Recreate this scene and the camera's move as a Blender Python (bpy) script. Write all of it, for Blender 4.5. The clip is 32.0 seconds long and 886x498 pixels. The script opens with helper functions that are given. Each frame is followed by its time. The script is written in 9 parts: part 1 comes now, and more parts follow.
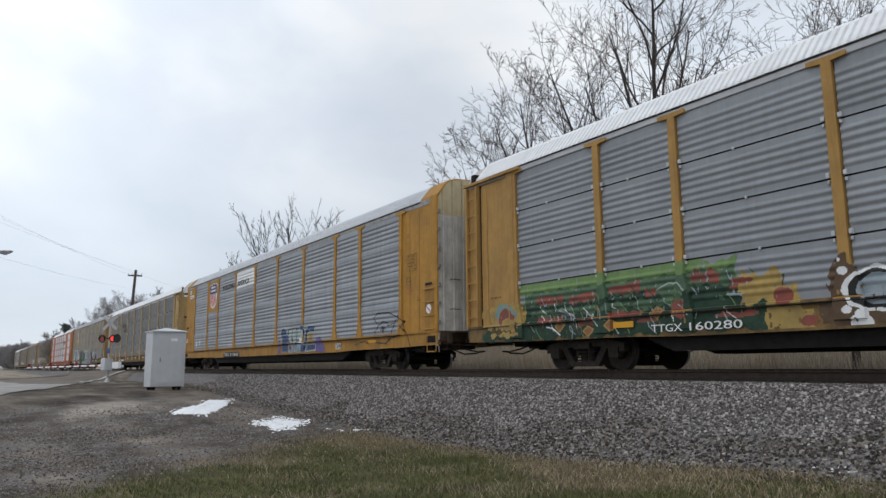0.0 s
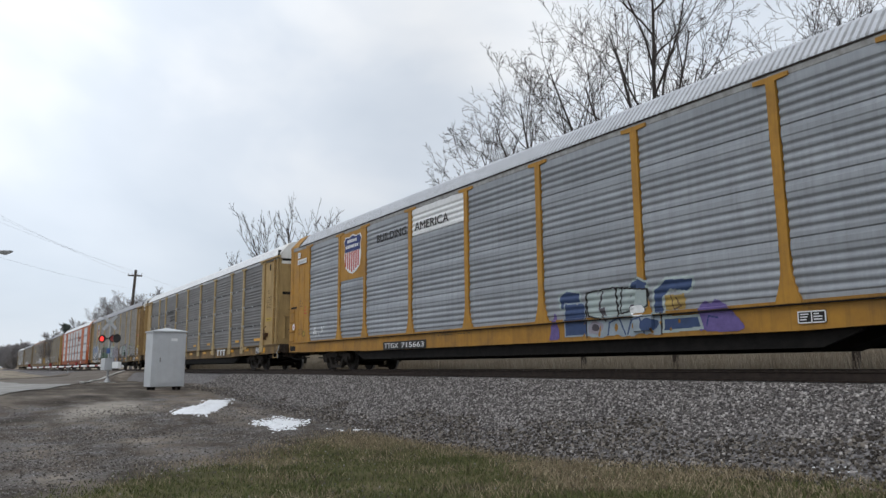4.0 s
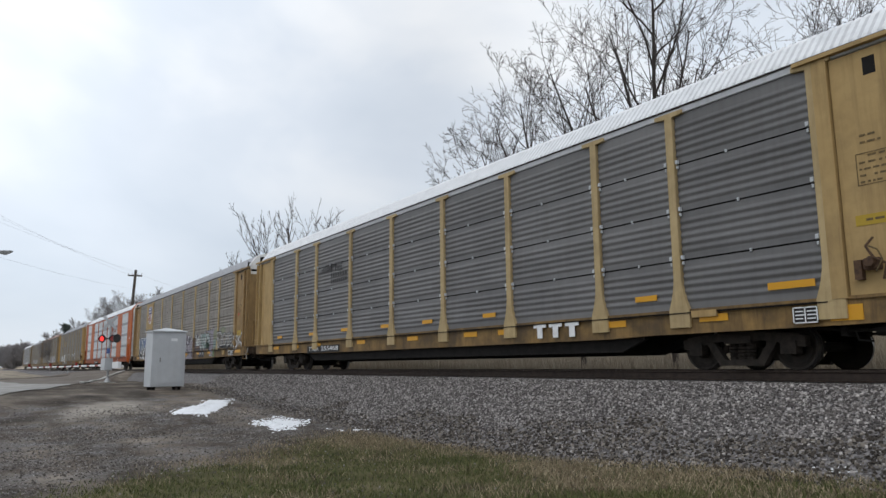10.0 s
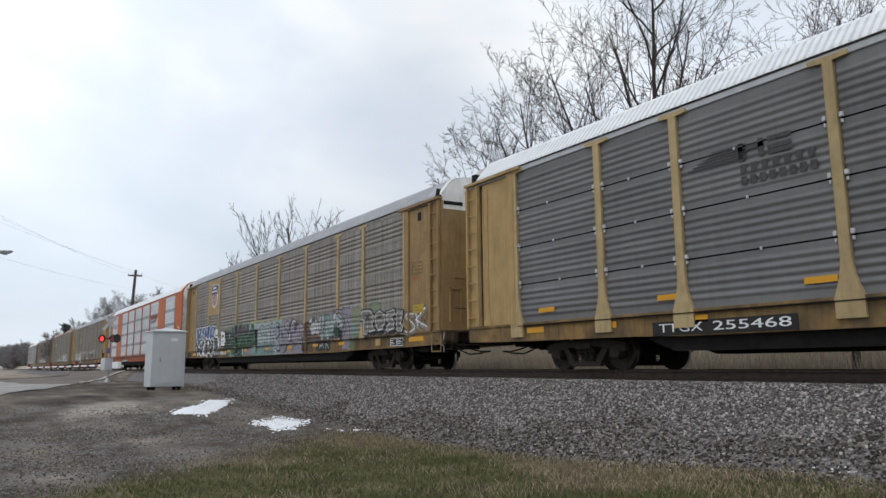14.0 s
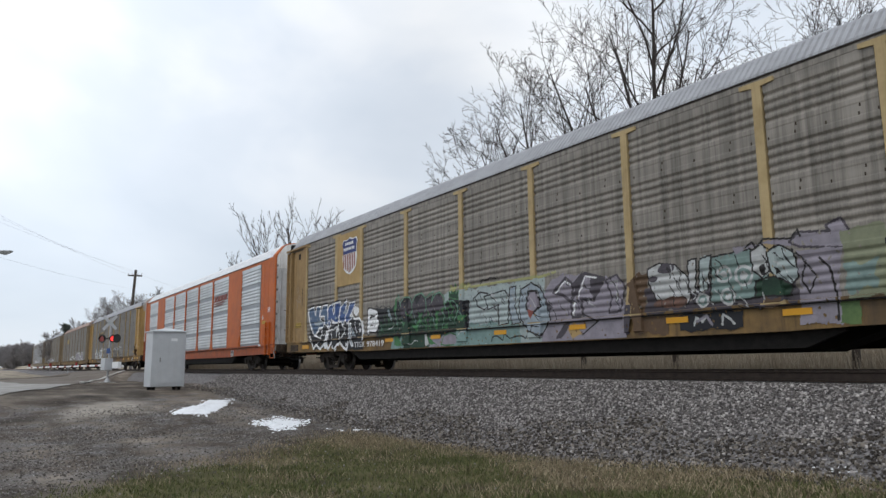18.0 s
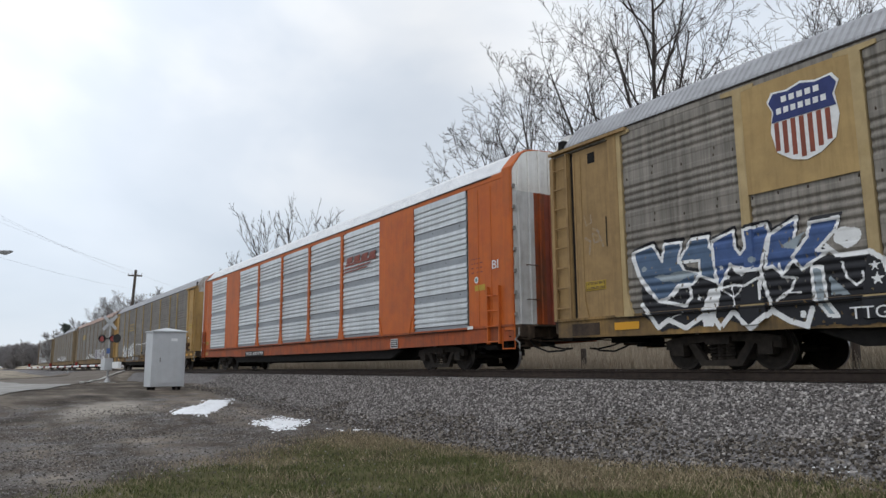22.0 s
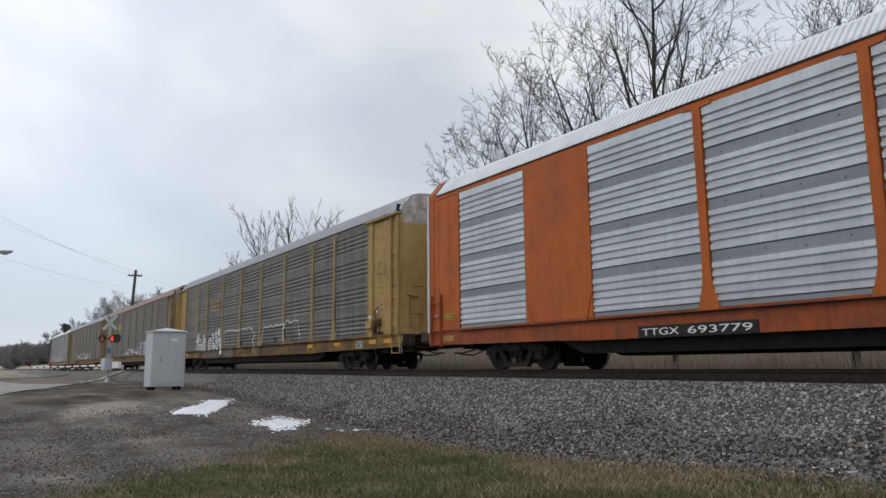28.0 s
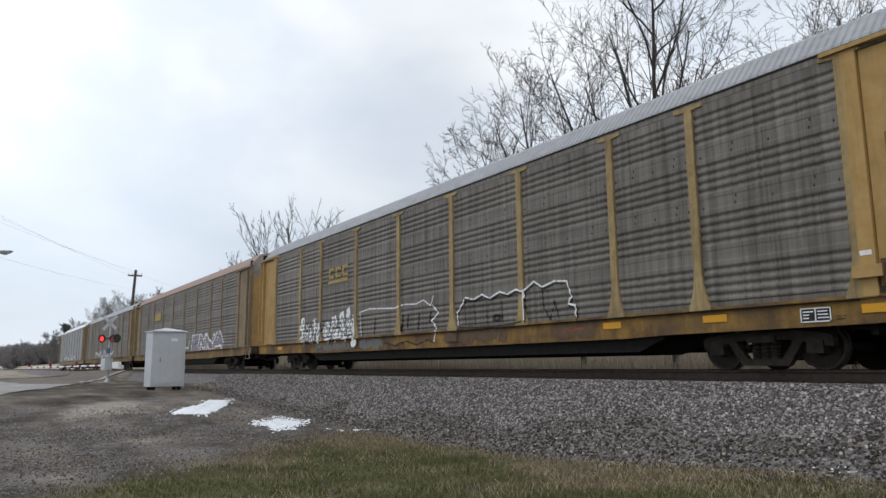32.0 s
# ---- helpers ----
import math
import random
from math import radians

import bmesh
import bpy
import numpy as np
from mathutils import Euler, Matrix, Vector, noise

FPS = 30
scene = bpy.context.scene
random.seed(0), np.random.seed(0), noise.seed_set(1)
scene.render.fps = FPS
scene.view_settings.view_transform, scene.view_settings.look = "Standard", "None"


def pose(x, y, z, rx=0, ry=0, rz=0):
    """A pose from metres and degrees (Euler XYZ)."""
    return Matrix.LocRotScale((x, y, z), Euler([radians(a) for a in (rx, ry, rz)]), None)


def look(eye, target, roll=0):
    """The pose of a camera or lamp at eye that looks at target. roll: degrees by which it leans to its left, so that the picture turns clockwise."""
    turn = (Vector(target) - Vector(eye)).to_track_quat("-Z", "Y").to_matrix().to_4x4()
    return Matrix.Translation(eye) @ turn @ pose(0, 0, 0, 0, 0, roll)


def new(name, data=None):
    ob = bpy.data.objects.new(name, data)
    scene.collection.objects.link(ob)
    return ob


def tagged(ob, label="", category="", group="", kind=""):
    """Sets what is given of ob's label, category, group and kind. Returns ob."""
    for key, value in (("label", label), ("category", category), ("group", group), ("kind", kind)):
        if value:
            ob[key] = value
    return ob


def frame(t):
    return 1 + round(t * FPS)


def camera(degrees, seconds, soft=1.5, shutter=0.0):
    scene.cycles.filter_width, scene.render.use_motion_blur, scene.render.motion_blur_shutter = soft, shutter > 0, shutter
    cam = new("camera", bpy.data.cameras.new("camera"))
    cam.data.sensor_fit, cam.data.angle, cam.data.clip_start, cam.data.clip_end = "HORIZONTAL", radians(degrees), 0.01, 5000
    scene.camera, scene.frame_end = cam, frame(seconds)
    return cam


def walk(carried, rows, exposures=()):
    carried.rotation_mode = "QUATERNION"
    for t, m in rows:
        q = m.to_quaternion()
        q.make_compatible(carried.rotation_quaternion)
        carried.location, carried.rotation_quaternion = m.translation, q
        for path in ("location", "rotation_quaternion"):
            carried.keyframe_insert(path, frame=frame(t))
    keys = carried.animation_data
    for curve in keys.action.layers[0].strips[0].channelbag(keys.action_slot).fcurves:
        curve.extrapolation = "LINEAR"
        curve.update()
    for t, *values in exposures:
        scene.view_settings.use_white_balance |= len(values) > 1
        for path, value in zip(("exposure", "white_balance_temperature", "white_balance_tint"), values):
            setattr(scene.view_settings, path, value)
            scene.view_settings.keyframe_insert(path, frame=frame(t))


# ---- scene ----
# Plan: the track runs along X, the train goes towards +X, Y points away from the camera.
# z = 0 is the low lawn beside the ballast; the rail heads lie at 1.175 m.
EYE_Z = 1.30
RAIL_TOP = 1.175
SIDE_Y = 10.26          # near side of the cars
HALF_W = 1.28           # half the width of a car body
TRACK_Y = SIDE_Y + HALF_W   # centre line of the track

cam = camera(63.04, 32.0, soft=1.45)
YAW, PITCH = radians(57.105), radians(9.124)
aim = (-math.sin(YAW) * math.cos(PITCH), math.cos(YAW) * math.cos(PITCH), EYE_Z + math.sin(PITCH))
stand = look((0, 0, EYE_Z), aim, -0.515)
walk(cam, [(0.0, stand), (32.0, stand)], [(0.0, 0.0), (9.0, 0.0), (13.0, 0.08), (21.0, 0.08), (24.0, -0.10), (28.5, -0.13), (30.2, -0.12), (31.2, 0.05), (32.0, 0.10)])

# ---------------------------------------------------------------- world and light
world = bpy.data.worlds.new("overcast_sky")
scene.world = world
world.use_nodes = True
wn, wl = world.node_tree.nodes, world.node_tree.links
wn.clear()
w_out = wn.new("ShaderNodeOutputWorld")
w_bg = wn.new("ShaderNodeBackground")
w_sky = wn.new("ShaderNodeTexSky")
w_sky.sky_type = "NISHITA"
w_sky.sun_disc = False
w_sky.sun_elevation = radians(52)
w_sky.sun_rotation = radians(148)
w_co = wn.new("ShaderNodeTexCoord")
w_map = wn.new("ShaderNodeMapping")
w_map.inputs["Scale"].default_value = (1.0, 1.0, 2.2)
w_map.inputs["Location"].default_value = (0.35, 0.1, 0.2)
w_n1 = wn.new("ShaderNodeTexNoise")
w_n1.inputs["Scale"].default_value = 1.7
w_n1.inputs["Detail"].default_value = 5.0
w_n1.inputs["Roughness"].default_value = 0.47
w_n1.inputs["Distortion"].default_value = 0.35
w_ramp = wn.new("ShaderNodeValToRGB")
w_ramp.color_ramp.elements[0].position = 0.36
w_ramp.color_ramp.elements[0].color = (0.64, 0.71, 0.80, 1)
w_ramp.color_ramp.elements[1].position = 0.62
w_ramp.color_ramp.elements[1].color = (0.93, 0.955, 0.985, 1)
w_mid = w_ramp.color_ramp.elements.new(0.49)
w_mid.color = (0.735, 0.795, 0.875, 1)
w_scale = wn.new("ShaderNodeVectorMath")
w_scale.operation = "SCALE"
w_scale.inputs["Scale"].default_value = 0.010
w_add = wn.new("ShaderNodeVectorMath")
w_add.operation = "ADD"
w_bg.inputs["Strength"].default_value = 1.0
wl.new(w_co.outputs["Generated"], w_map.inputs["Vector"])
wl.new(w_map.outputs["Vector"], w_n1.inputs["Vector"])
wl.new(w_n1.outputs["Fac"], w_ramp.inputs["Fac"])
wl.new(w_sky.outputs["Color"], w_scale.inputs[0])
wl.new(w_scale.outputs["Vector"], w_add.inputs[0])
# thinner cloud low over the western end of the line lets more light through
w_dot = wn.new("ShaderNodeVectorMath")
w_dot.operation = "DOT_PRODUCT"
w_dot.inputs[1].default_value = (-0.905, 0.085, 0.416)
w_thin = wn.new("ShaderNodeMapRange")
w_thin.interpolation_type = "SMOOTHSTEP"
w_thin.inputs["From Min"].default_value = 0.90
w_thin.inputs["From Max"].default_value = 1.0
w_thin.inputs["To Min"].default_value = 0.925
w_thin.inputs["To Max"].default_value = 1.12
w_cloud = wn.new("ShaderNodeVectorMath")
w_cloud.operation = "SCALE"
wl.new(w_co.outputs["Generated"], w_dot.inputs[0])
wl.new(w_dot.outputs["Value"], w_thin.inputs["Value"])
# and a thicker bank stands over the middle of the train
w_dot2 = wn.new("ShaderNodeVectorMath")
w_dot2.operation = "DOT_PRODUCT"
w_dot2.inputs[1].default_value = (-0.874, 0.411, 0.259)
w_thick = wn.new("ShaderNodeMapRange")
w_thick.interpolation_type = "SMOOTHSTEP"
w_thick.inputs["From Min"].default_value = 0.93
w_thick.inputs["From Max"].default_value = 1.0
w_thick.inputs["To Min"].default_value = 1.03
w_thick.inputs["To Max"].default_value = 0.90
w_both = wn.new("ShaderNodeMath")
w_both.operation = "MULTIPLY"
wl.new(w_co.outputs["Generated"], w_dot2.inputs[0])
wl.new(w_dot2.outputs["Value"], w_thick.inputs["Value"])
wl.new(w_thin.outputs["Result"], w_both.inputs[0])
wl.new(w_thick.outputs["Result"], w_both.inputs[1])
wl.new(w_ramp.outputs["Color"], w_cloud.inputs[0])
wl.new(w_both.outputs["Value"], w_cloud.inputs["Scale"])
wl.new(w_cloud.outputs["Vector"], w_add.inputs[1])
wl.new(w_add.outputs["Vector"], w_bg.inputs["Color"])
wl.new(w_bg.outputs["Background"], w_out.inputs["Surface"])

sun = new("sun", bpy.data.lights.new("sun", "SUN"))
sun.data.energy = 0.65
sun.data.angle = radians(20)
sun.data.color = (1.0, 0.96, 0.90)
sun.matrix_basis = look((14, -22, 34), (0, 0, 0))

# ---------------------------------------------------------------- materials


def own_coords(n, l):
    """Object coordinates, shifted by a random step for each object so that alike pieces differ."""
    co = n.new("ShaderNodeTexCoord")
    oi = n.new("ShaderNodeObjectInfo")
    step = n.new("ShaderNodeVectorMath")
    step.operation = "MULTIPLY_ADD"
    step.inputs[1].default_value = (37.0, 11.0, 23.0)
    l.new(oi.outputs["Random"], step.inputs[0])
    l.new(co.outputs["Object"], step.inputs[2])
    return step.outputs["Vector"]


def paint(name, rgb, rough=0.6, metal=0.0, dark=None, spots=0.45, grain=6.0, streak=0.0, streak_rgb=(0.06, 0.045, 0.03),
          bump=0.0, bump_scale=60.0, per_object=0.0, emit=0.0, spec=0.3, grime=0.0):
    """A worn surface: base colour, blotches of a second colour, vertical streaks, fine relief."""
    m = bpy.data.materials.new(name)
    m.use_nodes = True
    n, l = m.node_tree.nodes, m.node_tree.links
    b = n["Principled BSDF"]
    b.inputs["Roughness"].default_value = rough
    b.inputs["Metallic"].default_value = metal
    b.inputs["Specular IOR Level"].default_value = spec
    co = own_coords(n, l)
    dark = dark or tuple(c * 0.72 for c in rgb)
    n1 = n.new("ShaderNodeTexNoise")
    n1.inputs["Scale"].default_value = grain
    n1.inputs["Detail"].default_value = 8
    n1.inputs["Roughness"].default_value = 0.65
    l.new(co, n1.inputs["Vector"])
    ramp = n.new("ShaderNodeValToRGB")
    ramp.color_ramp.elements[0].position = spots - 0.13
    ramp.color_ramp.elements[0].color = (*dark, 1)
    ramp.color_ramp.elements[1].position = spots + 0.16
    ramp.color_ramp.elements[1].color = (*rgb, 1)
    l.new(n1.outputs["Fac"], ramp.inputs["Fac"])
    last = ramp.outputs["Color"]
    if streak > 0:
        mp = n.new("ShaderNodeMapping")
        mp.inputs["Scale"].default_value = (5.0, 5.0, 0.35)
        l.new(co, mp.inputs["Vector"])
        n2 = n.new("ShaderNodeTexNoise")
        n2.inputs["Scale"].default_value = 1.6
        n2.inputs["Detail"].default_value = 6
        n2.inputs["Roughness"].default_value = 0.7
        l.new(mp.outputs["Vector"], n2.inputs["Vector"])
        r2 = n.new("ShaderNodeMapRange")
        r2.inputs["From Min"].default_value = 0.48
        r2.inputs["From Max"].default_value = 0.78
        r2.inputs["To Max"].default_value = streak
        l.new(n2.outputs["Fac"], r2.inputs["Value"])
        mx = n.new("ShaderNodeMix")
        mx.data_type = "RGBA"
        mx.inputs["B"].default_value = (*streak_rgb, 1)
        l.new(r2.outputs["Result"], mx.inputs["Factor"])
        l.new(last, mx.inputs["A"])
        last = mx.outputs["Result"]
    if grime > 0:
        n4 = n.new("ShaderNodeTexNoise")
        n4.inputs["Scale"].default_value = 0.9
        n4.inputs["Detail"].default_value = 9
        n4.inputs["Roughness"].default_value = 0.72
        l.new(co, n4.inputs["Vector"])
        r4 = n.new("ShaderNodeMapRange")
        r4.inputs["From Min"].default_value = 0.46
        r4.inputs["From Max"].default_value = 0.74
        r4.inputs["To Max"].default_value = grime
        l.new(n4.outputs["Fac"], r4.inputs["Value"])
        mg = n.new("ShaderNodeMix")
        mg.data_type = "RGBA"
        mg.inputs["B"].default_value = (0.085, 0.060, 0.042, 1)
        l.new(r4.outputs["Result"], mg.inputs["Factor"])
        l.new(last, mg.inputs["A"])
        last = mg.outputs["Result"]
    if per_object > 0:
        oi = n.new("ShaderNodeObjectInfo")
        mr = n.new("ShaderNodeMapRange")
        mr.inputs["To Min"].default_value = 1 - per_object
        mr.inputs["To Max"].default_value = 1 + per_object
        l.new(oi.outputs["Random"], mr.inputs["Value"])
        hsv = n.new("ShaderNodeHueSaturation")
        l.new(mr.outputs["Result"], hsv.inputs["Value"])
        l.new(last, hsv.inputs["Color"])
        last = hsv.outputs["Color"]
    l.new(last, b.inputs["Base Color"])
    if bump > 0:
        n3 = n.new("ShaderNodeTexNoise")
        n3.inputs["Scale"].default_value = bump_scale
        n3.inputs["Detail"].default_value = 4
        l.new(co, n3.inputs["Vector"])
        bp = n.new("ShaderNodeBump")
        bp.inputs["Strength"].default_value = bump
        bp.inputs["Distance"].default_value = 0.02
        l.new(n3.outputs["Fac"], bp.inputs["Height"])
        l.new(bp.outputs["Normal"], b.inputs["Normal"])
    if emit > 0:
        b.inputs["Emission Color"].default_value = (*rgb, 1)
        b.inputs["Emission Strength"].default_value = emit
    return m


def sheet_metal(name, light, dark, plaid=0.0, dirt=0.3, dirt_rgb=(0.10, 0.085, 0.07), rough=0.55, metal=0.25):
    """Galvanised corrugated sheet: blotches along the sheet, rain streaks, and faint upright rows of holes."""
    dark = tuple(0.62 * a + 0.38 * b for a, b in zip(light, dark))
    m = paint(name, light, rough, metal, dark, 0.5, 0.8, dirt * 0.6, dirt_rgb, 0.05, 90, 0.05)
    n, l = m.node_tree.nodes, m.node_tree.links
    b = n["Principled BSDF"]
    src = b.inputs["Base Color"].links[0].from_socket
    co = own_coords(n, l)
    # wide level bands that differ in zinc bloom
    mp = n.new("ShaderNodeMapping")
    mp.inputs["Scale"].default_value = (0.25, 1.0, 2.6)
    l.new(co, mp.inputs["Vector"])
    ns = n.new("ShaderNodeTexNoise")
    ns.inputs["Scale"].default_value = 1.5
    ns.inputs["Detail"].default_value = 5
    l.new(mp.outputs["Vector"], ns.inputs["Vector"])
    mr = n.new("ShaderNodeMapRange")
    mr.inputs["From Min"].default_value = 0.35
    mr.inputs["From Max"].default_value = 0.65
    mr.inputs["To Min"].default_value = 0.88
    mr.inputs["To Max"].default_value = 1.10
    l.new(ns.outputs["Fac"], mr.inputs["Value"])
    value = mr.outputs["Result"]
    if plaid > 0:
        up = n.new("ShaderNodeMapping")
        up.inputs["Scale"].default_value = (1.0, 1.0, 0.03)
        l.new(co, up.inputs["Vector"])
        wv = n.new("ShaderNodeTexNoise")
        wv.inputs["Scale"].default_value = 9.0
        wv.inputs["Detail"].default_value = 4
        wv.inputs["Roughness"].default_value = 0.7
        l.new(up.outputs["Vector"], wv.inputs["Vector"])
        mw = n.new("ShaderNodeMapRange")
        mw.inputs["From Min"].default_value = 0.34
        mw.inputs["From Max"].default_value = 0.60
        mw.inputs["To Min"].default_value = 1 - 1.6 * plaid
        mw.inputs["To Max"].default_value = 1 + plaid * 0.6
        l.new(wv.outputs["Fac"], mw.inputs["Value"])
        mul = n.new("ShaderNodeMath")
        mul.operation = "MULTIPLY"
        l.new(value, mul.inputs[0])
        l.new(mw.outputs["Result"], mul.inputs[1])
        value = mul.outputs["Value"]
    hsv = n.new("ShaderNodeHueSaturation")
    l.new(src, hsv.inputs["Color"])
    l.new(value, hsv.inputs["Value"])
    l.new(hsv.outputs["Color"], b.inputs["Base Color"])
    return m


M = {}
M["yellow"] = paint("yellow_car_paint", (0.44, 0.225, 0.034), 0.6, 0, (0.35, 0.175, 0.032), 0.42, 3, 0.5, (0.16, 0.085, 0.03), grime=0.35)
M["tan"] = paint("faded_tan_car_paint", (0.44, 0.305, 0.135), 0.7, 0, (0.385, 0.262, 0.113), 0.45, 3, 0.5, (0.15, 0.095, 0.04), grime=0.35)
M["straw_yellow"] = paint("faded_yellow_car_paint", (0.45, 0.295, 0.122), 0.7, 0, (0.38, 0.235, 0.075), 0.45, 3, 0.4, (0.16, 0.09, 0.035), grime=0.35)
M["orange"] = paint("orange_car_paint", (0.50, 0.118, 0.018), 0.55, 0, (0.42, 0.092, 0.02), 0.42, 2.5, 0.4, (0.18, 0.05, 0.025), grime=0.35)
M["weathered"] = paint("weathered_brown_car_paint", (0.27, 0.21, 0.13), 0.75, 0, (0.20, 0.155, 0.10), 0.45, 3, 0.6, (0.10, 0.07, 0.04), grime=0.5)
M["rust_pink"] = paint("faded_pink_car_paint", (0.37, 0.27, 0.235), 0.7, 0, (0.28, 0.20, 0.17), 0.45, 3, 0.6, (0.15, 0.09, 0.06))
M["zinc"] = sheet_metal("zinc_sheet", (0.325, 0.345, 0.372), (0.225, 0.242, 0.265), 0.06, 0.32)
M["zinc_bright"] = sheet_metal("bright_zinc_sheet", (0.60, 0.625, 0.64), (0.40, 0.42, 0.44), 0.05, 0.25, rough=0.38, metal=0.55)
# Bands of the bright sheet: weaker sky reflection put into a darker zinc.
M["zinc_band_dim"] = sheet_metal("dim_band_zinc_sheet", (0.27, 0.287, 0.305), (0.22, 0.235, 0.25), 0.03, 0.25, rough=0.42, metal=0.5)
# Valley tone that carries the shading between the white roof's ribs.
M["roof_soft_valley"] = paint("pale_shaded_roof_valley", (0.66, 0.67, 0.69), 0.65, 0.1, (0.54, 0.55, 0.565), 0.45, 4)
M["zinc_blue"] = sheet_metal("dull_zinc_sheet", (0.285, 0.302, 0.325), (0.215, 0.23, 0.25), 0.03, 0.3)
M["zinc_dark"] = sheet_metal("dark_zinc_sheet", (0.178, 0.176, 0.176), (0.115, 0.113, 0.115), 0.03, 0.35)
M["zinc_brown"] = sheet_metal("brownish_zinc_sheet", (0.190, 0.175, 0.156), (0.106, 0.095, 0.083), 0.26, 0.5, (0.085, 0.062, 0.042))
M["zinc_plaid"] = sheet_metal("streaked_zinc_sheet", (0.262, 0.240, 0.212), (0.175, 0.16, 0.14), 0.24, 0.42)
M["roof_white"] = paint("white_roof_sheet", (0.83, 0.845, 0.86), 0.55, 0.05, (0.72, 0.735, 0.755), 0.42, 2, 0.25, (0.35, 0.35, 0.35))
M["roof_zinc"] = paint("zinc_roof_sheet", (0.60, 0.62, 0.66), 0.5, 0.25, (0.48, 0.50, 0.54), 0.45, 2, 0.25, (0.3, 0.3, 0.3))
M["roof_grey"] = paint("weathered_grey_roof_sheet", (0.40, 0.41, 0.44), 0.6, 0.15, (0.31, 0.32, 0.34), 0.45, 2, 0.3, (0.2, 0.19, 0.18))
M["roof_pale"] = paint("pale_grey_roof_sheet", (0.50, 0.51, 0.54), 0.6, 0.15, (0.40, 0.41, 0.43), 0.45, 2, 0.3, (0.25, 0.24, 0.23))
# Valley colours darker than the ribs: the ribs' shading is put into them.
M["roof_valley"] = paint("shaded_roof_valley", (0.38, 0.39, 0.41), 0.7, 0.1, (0.27, 0.275, 0.28), 0.48, 4)
M["roof_dark_valley"] = paint("dark_shaded_roof_valley", (0.33, 0.335, 0.35), 0.7, 0.1, (0.24, 0.24, 0.25), 0.48, 4)
M["door_white"] = paint("white_end_door_paint", (0.56, 0.555, 0.53), 0.6, 0, (0.40, 0.39, 0.37), 0.45, 3, 0.6, (0.16, 0.12, 0.09), grime=0.45)
M["door_grey"] = paint("grey_end_door_sheet", (0.31, 0.305, 0.295), 0.6, 0.1, (0.22, 0.21, 0.20), 0.45, 3, 0.65, (0.12, 0.09, 0.065), grime=0.4)
M["hood_white"] = paint("white_hood_paint", (0.80, 0.80, 0.785), 0.55, 0, (0.66, 0.65, 0.63), 0.40, 3, 0.3, (0.30, 0.25, 0.20), grime=0.15)
M["door_cream"] = paint("faded_cream_door_paint", (0.50, 0.43, 0.28), 0.65, 0, (0.42, 0.35, 0.22), 0.45, 3, 0.4, (0.2, 0.14, 0.07), grime=0.25)
M["ochre"] = paint("faded_ochre_car_paint", (0.43, 0.25, 0.075), 0.65, 0, (0.36, 0.205, 0.062), 0.45, 3, 0.5, (0.15, 0.085, 0.035), grime=0.35)
M["brown_tan"] = paint("dirty_brown_tan_car_paint", (0.345, 0.228, 0.102), 0.7, 0, (0.275, 0.178, 0.080), 0.46, 2.6, 0.55, (0.12, 0.075, 0.035), grime=0.45)
M["peeling"] = paint("peeling_grey_white_hood_paint", (0.58, 0.57, 0.56), 0.65, 0, (0.33, 0.285, 0.25), 0.53, 4.5, 0.5, (0.16, 0.11, 0.08), grime=0.2)
M["faded_ink"] = paint("faded_black_emblem", (0.035, 0.034, 0.036), 0.65, 0, (0.085, 0.084, 0.085), 0.5, 16)
M["pale_tan"] = paint("chalky_tan_post_paint", (0.47, 0.36, 0.195), 0.75, 0, (0.40, 0.30, 0.15), 0.45, 3, 0.5, (0.17, 0.11, 0.055), grime=0.35)
M["silver_door"] = paint("silver_door_sheet", (0.66, 0.67, 0.68), 0.5, 0.1, (0.52, 0.53, 0.53), 0.42, 3, 0.4, (0.2, 0.16, 0.13), grime=0.2)
M["door_pale"] = paint("pale_grey_end_door_sheet", (0.43, 0.425, 0.41), 0.6, 0.1, (0.33, 0.32, 0.305), 0.45, 3, 0.5, (0.14, 0.11, 0.08), grime=0.3)
M["maroon"] = paint("maroon_door_paint", (0.27, 0.070, 0.042), 0.6, 0, (0.19, 0.055, 0.038), 0.45, 3, 0.4)
# Sill paints: grime, over base tones lowered for the weak light down there.
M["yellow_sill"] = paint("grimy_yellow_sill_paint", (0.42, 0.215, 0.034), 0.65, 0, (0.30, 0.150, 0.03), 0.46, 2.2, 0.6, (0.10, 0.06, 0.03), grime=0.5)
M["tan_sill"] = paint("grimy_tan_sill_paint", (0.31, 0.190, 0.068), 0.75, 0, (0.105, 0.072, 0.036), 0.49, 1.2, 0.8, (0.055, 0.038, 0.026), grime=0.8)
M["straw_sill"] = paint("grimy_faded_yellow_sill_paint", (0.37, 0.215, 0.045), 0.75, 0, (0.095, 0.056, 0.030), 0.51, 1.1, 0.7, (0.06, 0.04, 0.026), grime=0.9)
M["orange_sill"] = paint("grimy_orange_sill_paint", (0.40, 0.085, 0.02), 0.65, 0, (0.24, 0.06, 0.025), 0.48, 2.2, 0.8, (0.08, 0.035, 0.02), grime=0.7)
M["pale_post"] = paint("chalky_faded_post_paint", (0.41, 0.31, 0.155), 0.8, 0, (0.30, 0.215, 0.10), 0.47, 3, 0.7, (0.12, 0.08, 0.05), grime=0.6)
M["rusty"] = paint("rusty_cast_fitting", (0.13, 0.075, 0.045), 0.85, 0.1, (0.06, 0.038, 0.028), 0.5, 12, bump=0.3)
M["grimy_end"] = paint("grimy_brown_end_steel", (0.085, 0.058, 0.040), 0.9, 0, (0.035, 0.026, 0.020), 0.5, 4, 0.6, (0.02, 0.015, 0.012), bump=0.3)
